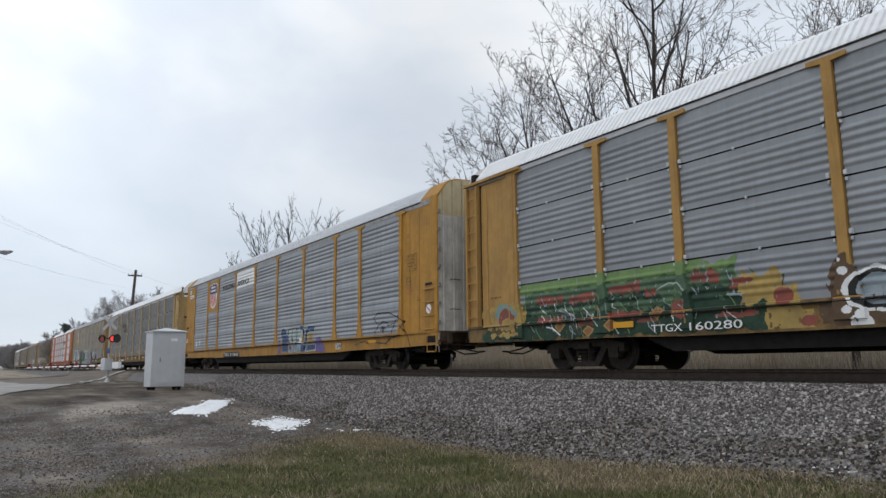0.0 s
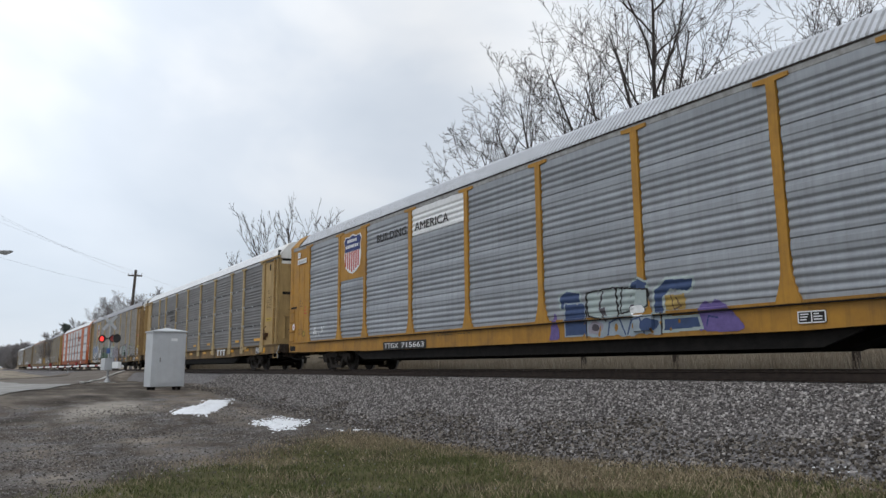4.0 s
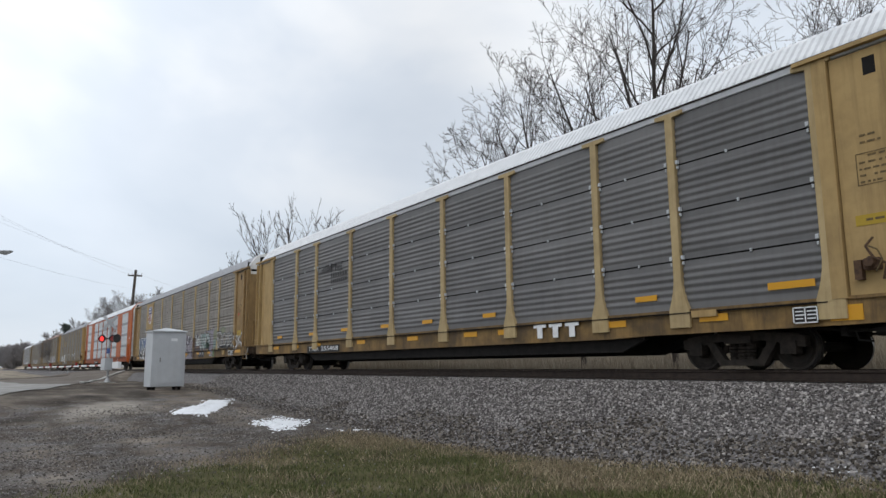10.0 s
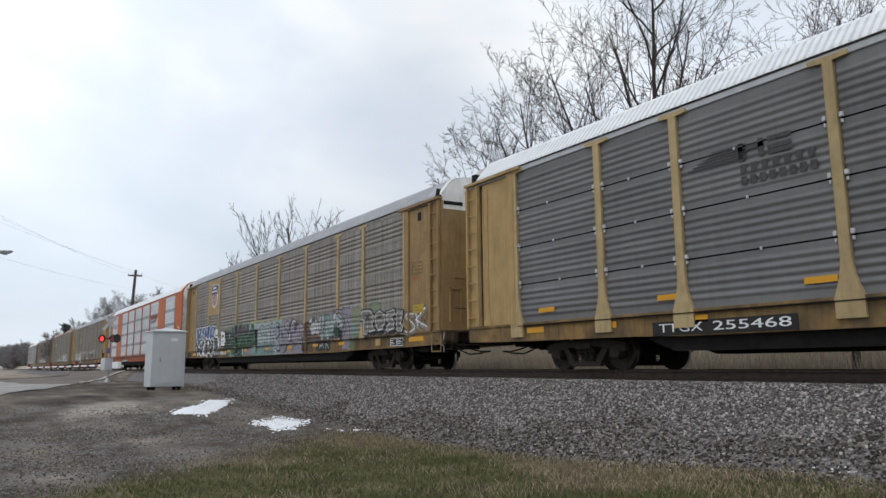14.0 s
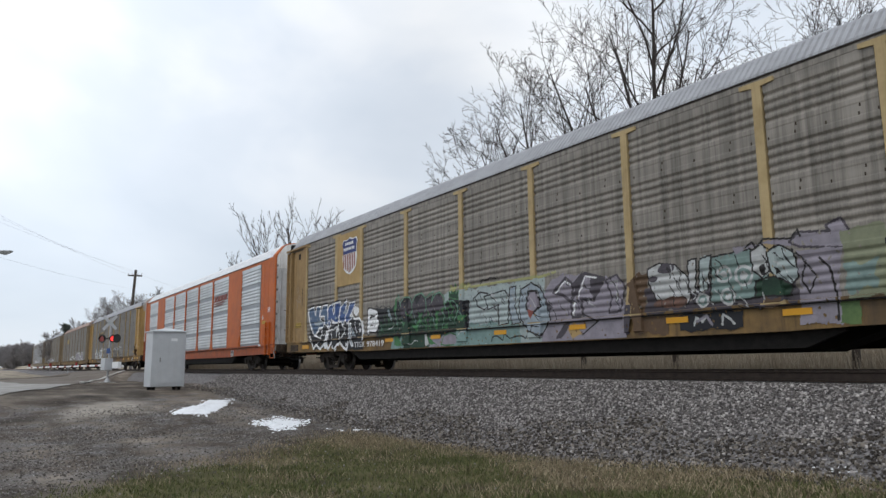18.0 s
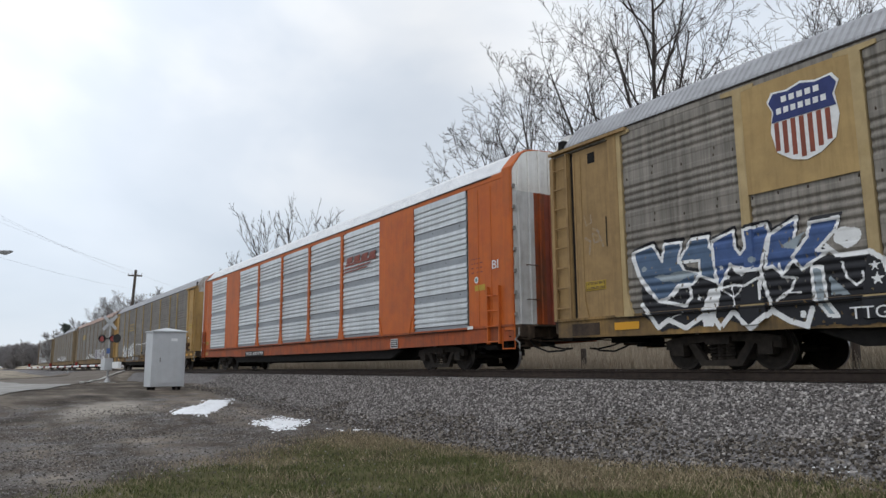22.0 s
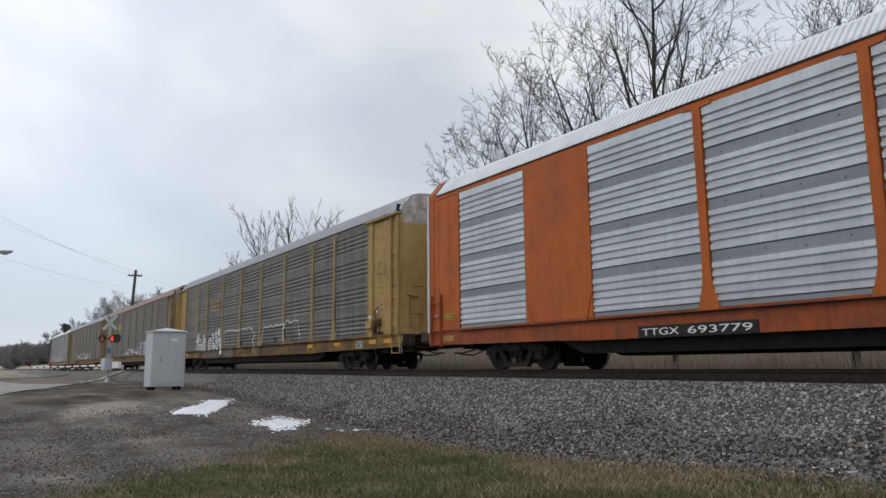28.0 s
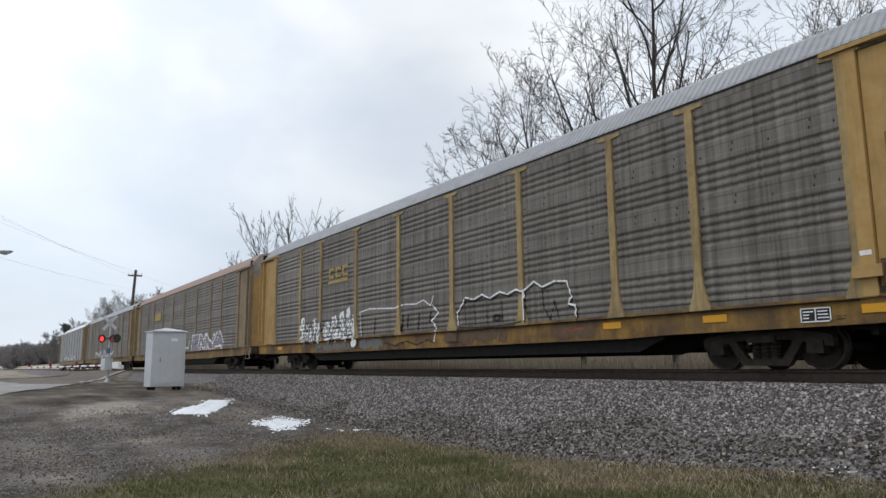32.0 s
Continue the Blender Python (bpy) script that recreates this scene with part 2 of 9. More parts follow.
# Twigs of the distant trees, paled in colour for their distance.
M["paled_twig"] = paint("distance_paled_twigs", (0.23, 0.213, 0.21), 0.9, 0, (0.18, 0.166, 0.163), 0.5, 0.5)
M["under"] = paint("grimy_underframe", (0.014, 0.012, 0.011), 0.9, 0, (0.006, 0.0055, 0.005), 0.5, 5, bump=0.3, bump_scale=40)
M["truck"] = paint("grimy_cast_steel", (0.038, 0.030, 0.024), 0.85, 0.0, (0.016, 0.013, 0.011), 0.5, 7, bump=0.4, bump_scale=50)
M["wheel"] = paint("dark_wheel_steel", (0.034, 0.027, 0.022), 0.7, 0.2, (0.016, 0.013, 0.011), 0.5, 8)
M["tread"] = paint("polished_wheel_tread", (0.35, 0.34, 0.33), 0.3, 0.9)
# Near-black fill: the shade inside gaps, slots and notches is its colour.
M["gap"] = paint("dark_gap", (0.012, 0.011, 0.011), 0.9)
M["hose"] = paint("black_rubber", (0.015, 0.015, 0.015), 0.7)
M["metal"] = paint("bare_grey_metal", (0.35, 0.35, 0.34), 0.5, 0.5, (0.2, 0.19, 0.18))
M["reflector"] = paint("yellow_reflector", (0.62, 0.31, 0.02), 0.45, 0, (0.62, 0.30, 0.02))
M["label_yellow"] = paint("yellow_label", (0.44, 0.30, 0.03), 0.5, 0, (0.35, 0.235, 0.03))
M["white"] = paint("white_marking", (0.78, 0.79, 0.80), 0.6, 0, (0.66, 0.67, 0.68), 0.42, 9)
M["black"] = paint("black_marking", (0.022, 0.020, 0.020), 0.6)
M["stencil"] = paint("faded_dark_stencil", (0.10, 0.075, 0.04), 0.7, 0, (0.2, 0.13, 0.05), 0.45, 14)
M["red_mark"] = paint("red_marking", (0.50, 0.05, 0.035), 0.6)
M["navy"] = paint("navy_marking", (0.035, 0.05, 0.17), 0.6)
M["navy_spray"] = paint("navy_spray_paint", (0.045, 0.075, 0.17), 0.6, 0, (0.032, 0.055, 0.12), 0.45, 5)
M["blue_spray"] = paint("blue_spray_paint", (0.06, 0.11, 0.27), 0.6, 0, (0.045, 0.08, 0.19), 0.45, 5)
M["ink"] = paint("black_spray_paint", (0.018, 0.019, 0.024), 0.55, 0, (0.012, 0.012, 0.015), 0.45, 4)
M["slate_spray"] = paint("slate_blue_spray_paint", (0.085, 0.135, 0.225), 0.6, 0, (0.065, 0.105, 0.17), 0.45, 4)
M["sky_spray"] = paint("pale_blue_spray_paint", (0.31, 0.36, 0.40), 0.6, 0, (0.22, 0.27, 0.31), 0.45, 4)
M["lilac"] = paint("lilac_spray_paint", (0.29, 0.265, 0.31), 0.6, 0, (0.20, 0.185, 0.215), 0.45, 4)
M["violet"] = paint("violet_spray_paint", (0.15, 0.11, 0.30), 0.6)
M["green_dk"] = paint("dark_green_spray_paint", (0.024, 0.060, 0.036), 0.6, 0, (0.013, 0.030, 0.020), 0.48, 4)
M["green"] = paint("green_spray_paint", (0.115, 0.18, 0.065), 0.6, 0, (0.065, 0.115, 0.05), 0.45, 4)
M["pale_mint"] = paint("pale_mint_spray_paint", (0.37, 0.43, 0.425), 0.6, 0, (0.28, 0.33, 0.335), 0.45, 4)
M["chalk"] = paint("chalky_white_spray_paint", (0.50, 0.51, 0.51), 0.65, 0, (0.36, 0.37, 0.37), 0.48, 6)
M["sage_spray"] = paint("grey_mint_spray_paint", (0.20, 0.28, 0.26), 0.6, 0, (0.14, 0.20, 0.19), 0.48, 5)
M["olive_spray"] = paint("pale_green_grey_spray_paint", (0.235, 0.25, 0.165), 0.6, 0, (0.175, 0.19, 0.125), 0.48, 5)
M["rust_brown"] = paint("red_brown_spray_paint", (0.16, 0.085, 0.06), 0.6, 0, (0.09, 0.055, 0.045), 0.48, 7)
M["plum"] = paint("dark_plum_spray_paint", (0.075, 0.065, 0.08), 0.6, 0, (0.05, 0.045, 0.05), 0.45, 5)
M["mint"] = paint("mint_spray_paint", (0.21, 0.31, 0.295), 0.6, 0, (0.14, 0.22, 0.21), 0.45, 4)
M["salmon"] = paint("salmon_spray_paint", (0.27, 0.075, 0.055), 0.6, 0, (0.16, 0.06, 0.05), 0.45, 4)
M["lime_spray"] = paint("light_green_spray_paint", (0.17, 0.27, 0.10), 0.6, 0, (0.125, 0.21, 0.08), 0.45, 5)
M["moss_spray"] = paint("mid_green_spray_paint", (0.085, 0.15, 0.085), 0.6, 0, (0.055, 0.10, 0.06), 0.48, 5)
M["rust_spray"] = paint("rust_orange_spray_paint", (0.30, 0.13, 0.055), 0.6, 0, (0.21, 0.09, 0.045), 0.45, 6)
M["gold"] = paint("gold_spray_paint", (0.40, 0.28, 0.085), 0.6, 0, (0.27, 0.19, 0.07), 0.45, 4)
M["straw_spray"] = paint("pale_olive_spray_paint", (0.34, 0.34, 0.15), 0.6, 0, (0.27, 0.27, 0.13), 0.45, 4)
M["leaf_spray"] = paint("bright_green_spray_paint", (0.06, 0.20, 0.075), 0.6, 0, (0.04, 0.12, 0.05), 0.45, 5)
M["faint_blue"] = paint("faint_blue_spray_paint", (0.27, 0.235, 0.205), 0.7, 0, (0.32, 0.22, 0.11), 0.52, 9)
M["brown_spray"] = paint("brown_spray_paint", (0.12, 0.075, 0.045), 0.6)
M["rail"] = paint("rusty_rail_web", (0.070, 0.052, 0.042), 0.75, 0.3, (0.04, 0.03, 0.026), 0.5, 8, bump=0.2)
M["rail_head"] = paint("worn_rail_head", (0.30, 0.29, 0.28), 0.35, 0.9)
M["bark"] = paint("grey_brown_bark", (0.050, 0.042, 0.037), 0.9, 0, (0.034, 0.028, 0.025), 0.5, 6, bump=0.4, bump_scale=12)
# Bark of the far woods lightened to grey: haze is in the colour.
M["hazed_bark"] = paint("haze_paled_bark", (0.29, 0.275, 0.275), 0.9, 0, (0.23, 0.215, 0.22), 0.5, 0.3)
M["twig"] = paint("grey_twigs", (0.050, 0.041, 0.037), 0.9, 0, (0.034, 0.028, 0.025))
M["needles"] = paint("dark_needles", (0.10, 0.118, 0.105), 0.9, 0, (0.07, 0.085, 0.075), 0.5, 1.5)
M["cabinet"] = paint("silver_grey_cabinet_paint", (0.52, 0.54, 0.56), 0.45, 0.15, (0.46, 0.48, 0.50), 0.42, 2, 0.15, (0.3, 0.28, 0.26))
M["galv"] = paint("galvanised_mast", (0.42, 0.43, 0.44), 0.45, 0.5, (0.34, 0.35, 0.36))
M["lamp_black"] = paint("black_signal_paint", (0.02, 0.02, 0.02), 0.6)
M["lens_dark"] = paint("dark_red_lens", (0.24, 0.018, 0.015), 0.15, spec=0.6)
M["lens_lit"] = paint("lit_red_lens", (1.0, 0.05, 0.045), 0.3, emit=0.85)
M["wood_pole"] = paint("weathered_pole_wood", (0.10, 0.082, 0.07), 0.9, 0, (0.06, 0.05, 0.044), 0.5, 5, bump=0.3)
M["wire"] = paint("grey_wire", (0.55, 0.57, 0.59), 0.6)
M["snow"] = paint("old_snow", (0.86, 0.88, 0.91), 0.75, 0, (0.70, 0.72, 0.74), 0.36, 5, bump=0.5, bump_scale=14)
M["concrete"] = paint("pale_concrete_road", (0.34, 0.33, 0.31), 0.85, 0, (0.22, 0.21, 0.195), 0.48, 0.9, bump=0.15, bump_scale=30)
M["kerb"] = paint("pale_kerb_concrete", (0.50, 0.49, 0.47), 0.85, 0, (0.36, 0.35, 0.33), 0.45, 3, bump=0.2, bump_scale=30)
M["asphalt"] = paint("dusty_asphalt", (0.185, 0.160, 0.135), 0.9, 0, (0.12, 0.102, 0.086), 0.48, 0.6, bump=0.25, bump_scale=40)


def by_island(name, low, high, rough=0.85, mid=None):
    """Loose pieces: each takes its own shade between low and high."""
    m = bpy.data.materials.new(name)
    m.use_nodes = True
    n, l = m.node_tree.nodes, m.node_tree.links
    b = n["Principled BSDF"]
    b.inputs["Roughness"].default_value = rough
    b.inputs["Specular IOR Level"].default_value = 0.25
    g = n.new("ShaderNodeNewGeometry")
    r = n.new("ShaderNodeValToRGB")
    r.color_ramp.elements[0].color = (*low, 1)
    r.color_ramp.elements[1].color = (*high, 1)
    if mid:
        e = r.color_ramp.elements.new(0.6)
        e.color = (*mid, 1)
    l.new(g.outputs["Random Per Island"], r.inputs["Fac"])
    l.new(r.outputs["Color"], b.inputs["Base Color"])
    return m


M["stones"] = by_island("crushed_stone", (0.042, 0.038, 0.037), (0.52, 0.49, 0.47), 0.85, (0.158, 0.144, 0.138))
M["dirty_stones"] = by_island("soiled_crushed_stone", (0.028, 0.024, 0.021), (0.30, 0.27, 0.235), 0.9, (0.080, 0.068, 0.058))
M["grit"] = by_island("fine_gravel", (0.062, 0.054, 0.048), (0.32, 0.30, 0.285), 0.9, (0.145, 0.130, 0.118))
M["grass"] = by_island("short_winter_grass", (0.040, 0.055, 0.017), (0.20, 0.185, 0.085), 0.8, (0.084, 0.105, 0.034))
M["straw"] = by_island("dry_straw", (0.26, 0.222, 0.17), (0.50, 0.435, 0.345), 0.85, (0.375, 0.322, 0.25))
M["dead_grass"] = by_island("short_dead_grass", (0.10, 0.076, 0.050), (0.48, 0.40, 0.275), 0.85, (0.28, 0.225, 0.15))


def ground_material():
    """Lawn, dirt and gravel, blended by the two cover attributes of the ground."""
    m = bpy.data.materials.new("ground_cover")
    m.use_nodes = True
    n, l = m.node_tree.nodes, m.node_tree.links
    b = n["Principled BSDF"]
    b.inputs["Roughness"].default_value = 0.95
    b.inputs["Specular IOR Level"].default_value = 0.15
    co = n.new("ShaderNodeTexCoord")

    def noise_ramp(scale, detail, stops):
        t = n.new("ShaderNodeTexNoise")
        t.inputs["Scale"].default_value = scale
        t.inputs["Detail"].default_value = detail
        t.inputs["Roughness"].default_value = 0.65
        l.new(co.outputs["Object"], t.inputs["Vector"])
        r = n.new("ShaderNodeValToRGB")
        r.color_ramp.elements[0].position, r.color_ramp.elements[0].color = stops[0][0], (*stops[0][1], 1)
        r.color_ramp.elements[1].position, r.color_ramp.elements[1].color = stops[-1][0], (*stops[-1][1], 1)
        for p, c in stops[1:-1]:
            r.color_ramp.elements.new(p).color = (*c, 1)
        l.new(t.outputs["Fac"], r.inputs["Fac"])
        return t, r.outputs["Color"]

    _, lawn = noise_ramp(1.1, 9, [(0.30, (0.050, 0.040, 0.026)), (0.48, (0.085, 0.080, 0.034)), (0.62, (0.125, 0.108, 0.056)), (0.78, (0.16, 0.13, 0.085))])
    _, dirt = noise_ramp(0.55, 9, [(0.34, (0.058, 0.046, 0.037)), (0.48, (0.116, 0.096, 0.078)), (0.68, (0.215, 0.188, 0.158))])
    grit_t, grit = noise_ramp(14, 6, [(0.36, (0.045, 0.042, 0.042)), (0.5, (0.13, 0.122, 0.120)), (0.66, (0.33, 0.32, 0.32))])
    _, dust = noise_ramp(2.2, 8, [(0.32, (0.22, 0.195, 0.165)), (0.52, (0.33, 0.30, 0.26)), (0.7, (0.43, 0.395, 0.35))])
    _, wet_soil = noise_ramp(2.0, 8, [(0.32, (0.030, 0.025, 0.021)), (0.7, (0.075, 0.063, 0.052))])
    _, field = noise_ramp(0.12, 8, [(0.30, (0.28, 0.24, 0.185)), (0.7, (0.42, 0.365, 0.29))])

    def mix(a, c, name, scale, width):
        at = n.new("ShaderNodeAttribute")
        at.attribute_name = name
        t = n.new("ShaderNodeTexNoise")
        t.inputs["Scale"].default_value = scale
        t.inputs["Detail"].default_value = 6
        l.new(co.outputs["Object"], t.inputs["Vector"])
        ma = n.new("ShaderNodeMath")
        ma.operation = "ADD"
        l.new(at.outputs["Fac"], ma.inputs[0])
        l.new(t.outputs["Fac"], ma.inputs[1])
        mr = n.new("ShaderNodeMapRange")
        mr.inputs["From Min"].default_value = 1 - width
        mr.inputs["From Max"].default_value = 1 + width
        l.new(ma.outputs["Value"], mr.inputs["Value"])
        mx = n.new("ShaderNodeMix")
        mx.data_type = "RGBA"
        l.new(mr.outputs["Result"], mx.inputs["Factor"])
        l.new(a, mx.inputs["A"])
        l.new(c, mx.inputs["B"])
        return mx.outputs["Result"]

    turn = n.new("ShaderNodeMapping")
    turn.inputs["Rotation"].default_value = (0, 0, 0.28)
    turn.inputs["Scale"].default_value = (0.16, 0.75, 1.0)
    l.new(co.outputs["Object"], turn.inputs["Vector"])
    ruts = n.new("ShaderNodeTexNoise")
    ruts.inputs["Scale"].default_value = 1.0
    ruts.inputs["Detail"].default_value = 7
    l.new(turn.outputs["Vector"], ruts.inputs["Vector"])
    wet = n.new("ShaderNodeMapRange")
    wet.inputs["From Min"].default_value = 0.36
    wet.inputs["From Max"].default_value = 0.66
    wet.inputs["To Min"].default_value = 0.5
    wet.inputs["To Max"].default_value = 1.5
    l.new(ruts.outputs["Fac"], wet.inputs["Value"])
    rut = n.new("ShaderNodeHueSaturation")
    l.new(wet.outputs["Result"], rut.inputs["Value"])
    l.new(dirt, rut.inputs["Color"])
    dirt = rut.outputs["Color"]
    c = mix(lawn, dirt, "dirt_cover", 0.9, 0.16)
    c = mix(c, grit, "grit_cover", 1.6, 0.14)
    c = mix(c, dust, "dust_cover", 0.8, 0.22)
    c = mix(c, wet_soil, "wet_cover", 0.9, 0.2)
    c = mix(c, field, "field_cover", 0.3, 0.1)
    l.new(c, b.inputs["Base Color"])
    bp = n.new("ShaderNodeBump")
    bp.inputs["Strength"].default_value = 0.7
    bp.inputs["Distance"].default_value = 0.05
    l.new(grit_t.outputs["Fac"], bp.inputs["Height"])
    l.new(bp.outputs["Normal"], b.inputs["Normal"])
    return m


M["ground"] = ground_material()


def ballast_material():
    m = bpy.data.materials.new("ballast_bed")
    m.use_nodes = True
    n, l = m.node_tree.nodes, m.node_tree.links
    b = n["Principled BSDF"]
    b.inputs["Roughness"].default_value = 0.9
    co = n.new("ShaderNodeTexCoord")
    v = n.new("ShaderNodeTexVoronoi")
    v.inputs["Scale"].default_value = 24
    l.new(co.outputs["Object"], v.inputs["Vector"])
    r = n.new("ShaderNodeValToRGB")
    r.color_ramp.elements[0].color = (0.035, 0.032, 0.032, 1)
    r.color_ramp.elements[1].color = (0.30, 0.285, 0.285, 1)
    l.new(v.outputs["Color"], r.inputs["Fac"])
    l.new(r.outputs["Color"], b.inputs["Base Color"])
    bp = n.new("ShaderNodeBump")
    bp.inputs["Strength"].default_value = 1.0
    bp.inputs["Distance"].default_value = 0.04
    bp.invert = True
    l.new(v.outputs["Distance"], bp.inputs["Height"])
    l.new(bp.outputs["Normal"], b.inputs["Normal"])
    return m


M["ballast"] = ballast_material()

# ---------------------------------------------------------------- mesh tools


def mesh_from(name, verts, faces, mats, idx=None, smooth=False):
    me = bpy.data.meshes.new(name)
    me.from_pydata([tuple(v) for v in verts], [], faces)
    for m in mats:
        me.materials.append(m)
    if idx is not None:
        me.polygons.foreach_set("material_index", np.asarray(idx, dtype=np.int32))
    if smooth:
        me.polygons.foreach_set("use_smooth", np.ones(len(me.polygons), dtype=bool))
    me.update()
    return me


def mesh_np(name, verts, faces, mats, smooth=False):
    """A large mesh from arrays: faces all have the same number of corners."""
    me = bpy.data.meshes.new(name)
    verts = np.asarray(verts, dtype=np.float32)
    faces = np.asarray(faces, dtype=np.int32)
    k = faces.shape[1]
    me.vertices.add(len(verts))
    me.vertices.foreach_set("co", verts.ravel())
    me.loops.add(faces.size)
    me.loops.foreach_set("vertex_index", faces.ravel())
    me.polygons.add(len(faces))
    me.polygons.foreach_set("loop_start", np.arange(0, faces.size, k, dtype=np.int32))
    me.polygons.foreach_set("use_smooth", np.full(len(faces), smooth))
    for m in mats:
        me.materials.append(m)
    me.update(calc_edges=True)
    return me


class Shape:
    """Collects simple solids into one mesh."""

    def __init__(self):
        self.v, self.f = [], []

    def add(self, verts, faces):
        o = len(self.v)
        self.v += [tuple(p) for p in verts]
        self.f += [tuple(i + o for i in q) for q in faces]
        return self

    def box(self, x0, x1, y0, y1, z0, z1, c=0.0):
        if c <= 0:
            v = [(x, y, z) for z in (z0, z1) for y in (y0, y1) for x in (x0, x1)]
            return self.add(v, [(0, 2, 3, 1), (4, 5, 7, 6), (0, 1, 5, 4), (2, 6, 7, 3), (0, 4, 6, 2), (1, 3, 7, 5)])
        # edges along x are rounded off by c
        prof = [(y0 + c, z0), (y1 - c, z0), (y1, z0 + c), (y1, z1 - c), (y1 - c, z1), (y0 + c, z1), (y0, z1 - c), (y0, z0 + c)]
        return self.prism_x(prof, x0, x1)

    def prism_x(self, prof, x0, x1):
        n = len(prof)
        v = [(x0, y, z) for y, z in prof] + [(x1, y, z) for y, z in prof]
        f = [(i, (i + 1) % n, n + (i + 1) % n, n + i) for i in range(n)]
        f += [tuple(range(n))[::-1], tuple(range(n, 2 * n))]
        return self.add(v, f)

    def prism_y(self, prof, y0, y1):
        n = len(prof)
        v = [(x, y0, z) for x, z in prof] + [(x, y1, z) for x, z in prof]
        f = [(i, (i + 1) % n, n + (i + 1) % n, n + i)[::-1] for i in range(n)]
        f += [tuple(range(n)), tuple(range(n, 2 * n))[::-1]]
        return self.add(v, f)

    def prism_z(self, prof, z0, z1):
        n = len(prof)
        v = [(x, y, z0) for x, y in prof] + [(x, y, z1) for x, y in prof]
        f = [(i, (i + 1) % n, n + (i + 1) % n, n + i) for i in range(n)]
        f += [tuple(range(n))[::-1], tuple(range(n, 2 * n))]
        return self.add(v, f)

    def tube(self, p, q, r0, r1=None, n=8):
        r1 = r0 if r1 is None else r1
        p, q = Vector(p), Vector(q)
        d = (q - p).normalized()
        a = d.orthogonal().normalized()
        b = d.cross(a)
        ring = [(math.cos(2 * math.pi * i / n), math.sin(2 * math.pi * i / n)) for i in range(n)]
        v = [p + (a * c + b * s) * r0 for c, s in ring] + [q + (a * c + b * s) * r1 for c, s in ring]
        f = [(i, (i + 1) % n, n + (i + 1) % n, n + i) for i in range(n)]
        f += [tuple(range(n))[::-1], tuple(range(n, 2 * n))]
        return self.add(v, f)

    def pipe(self, pts, r, n=6):
        for p, q in zip(pts, pts[1:]):
            self.tube(p, q, r, r, n)
        return self

    def mesh(self, name, mat, smooth=False):
        return mesh_from(name, self.v, self.f, [mat], smooth=smooth)


def part(name, data, parent, label="", at=None):
    ob = new(name, data)
    ob.parent = parent
    if at is not None:
        ob.matrix_basis = at
    if label:
        ob["label"] = label
    return ob


def thing(name, data, label, category, group="", kind="", at=None):
    ob = new(name, data)
    if at is not None:
        ob.matrix_basis = at
    return tagged(ob, label, category, group, kind)


def words(text, size, mat, spread=1.0):
    """Letters as a thin solid mesh in the XZ plane, facing -Y, starting at the origin."""
    cu = bpy.data.curves.new("words", "FONT")
    cu.body, cu.size, cu.extrude, cu.space_character = text, size, 0.003, spread
    cu.resolution_u = 3
    tmp = bpy.data.objects.new("words", cu)
    scene.collection.objects.link(tmp)
    bpy.context.view_layer.update()
    me = bpy.data.meshes.new_from_object(tmp.evaluated_get(bpy.context.evaluated_depsgraph_get()))
    bpy.data.objects.remove(tmp)
    bpy.data.curves.remove(cu)
    me.transform(pose(0, 0, 0, 90))
    me.materials.clear()
    me.materials.append(mat)
    return me

# ---------------------------------------------------------------- ground, track


def smooth(a, b, x):
    t = np.clip((x - a) / (b - a), 0, 1)
    return t * t * (3 - 2 * t)


def ground_z(x, y):
    """Height of the ground: a shallow dip beside the ballast that rises to the road crossing and to the field behind."""
    x, y = np.asarray(x, dtype=float), np.asarray(y, dtype=float)
    z = np.interp(x, [-400, -90, -60, -44, -28, -24, -17, -11, -3, 8, 60], [0.3, 0.35, 0.50, 0.48, 0.54, 0.30, -0.12, -0.14, 0.14, 0.18, 0.2])
    z = z + 0.06 * np.sin(x * 0.31 + 1) * np.sin(y * 0.27) + 0.025 * np.sin(x * 1.3) * np.sin(y * 1.1 + 2)
    behind = smooth(13.5, 17, y)
    z = z * (1 - behind) + behind * (0.55 + 0.04 * np.sin(x * 0.2)) + 1.75 * smooth(17.5, 22, y) * (0.9 + 0.1 * np.sin(x * 0.13))
    z = z + 0.45 * smooth(-120, -240, x)
    ramp = smooth(4, 9.6, y) * (1 - smooth(14, 17, y)) * smooth(-52, -58, x) * (1 - smooth(-76, -84, x))
    return z * (1 - ramp) + ramp * 1.06


def lawn_cover(x, y):
    """1 on the lawn before the camera, 0 on gravel and dirt."""
    edge = np.interp(y, [-20, 0.3, 1.2, 3.7, 5.5, 7.2, 8.2], [-8.2, -8.8, -9.9, -12.0, -13.6, -14.6, -14.6])
    return smooth(-1.2, 1.6, x - edge) * (1 - smooth(6.9, 7.9, y - np.interp(x, [-16, -11, -4], [-0.3, 0.0, 0.55])))


gx = np.concatenate([-np.geomspace(1500, 61, 16), np.arange(-60, -20, 0.8), np.arange(-20, 6, 0.3), np.arange(6, 30, 1.5), np.geomspace(31, 1500, 14)])
gy = np.concatenate([-np.geomspace(1500, 9, 14), np.arange(-8, 0, 0.8), np.arange(0, 11, 0.3), np.arange(11, 40, 1.2), np.geomspace(41, 1500, 16)])
GX, GY = np.meshgrid(gx, gy)
GZ = ground_z(GX, GY)
nx, ny = len(gx), len(gy)
quad = np.arange(nx * ny).reshape(ny, nx)
gf = np.stack([quad[:-1, :-1], quad[:-1, 1:], quad[1:, 1:], quad[1:, :-1]], -1).reshape(-1, 4)
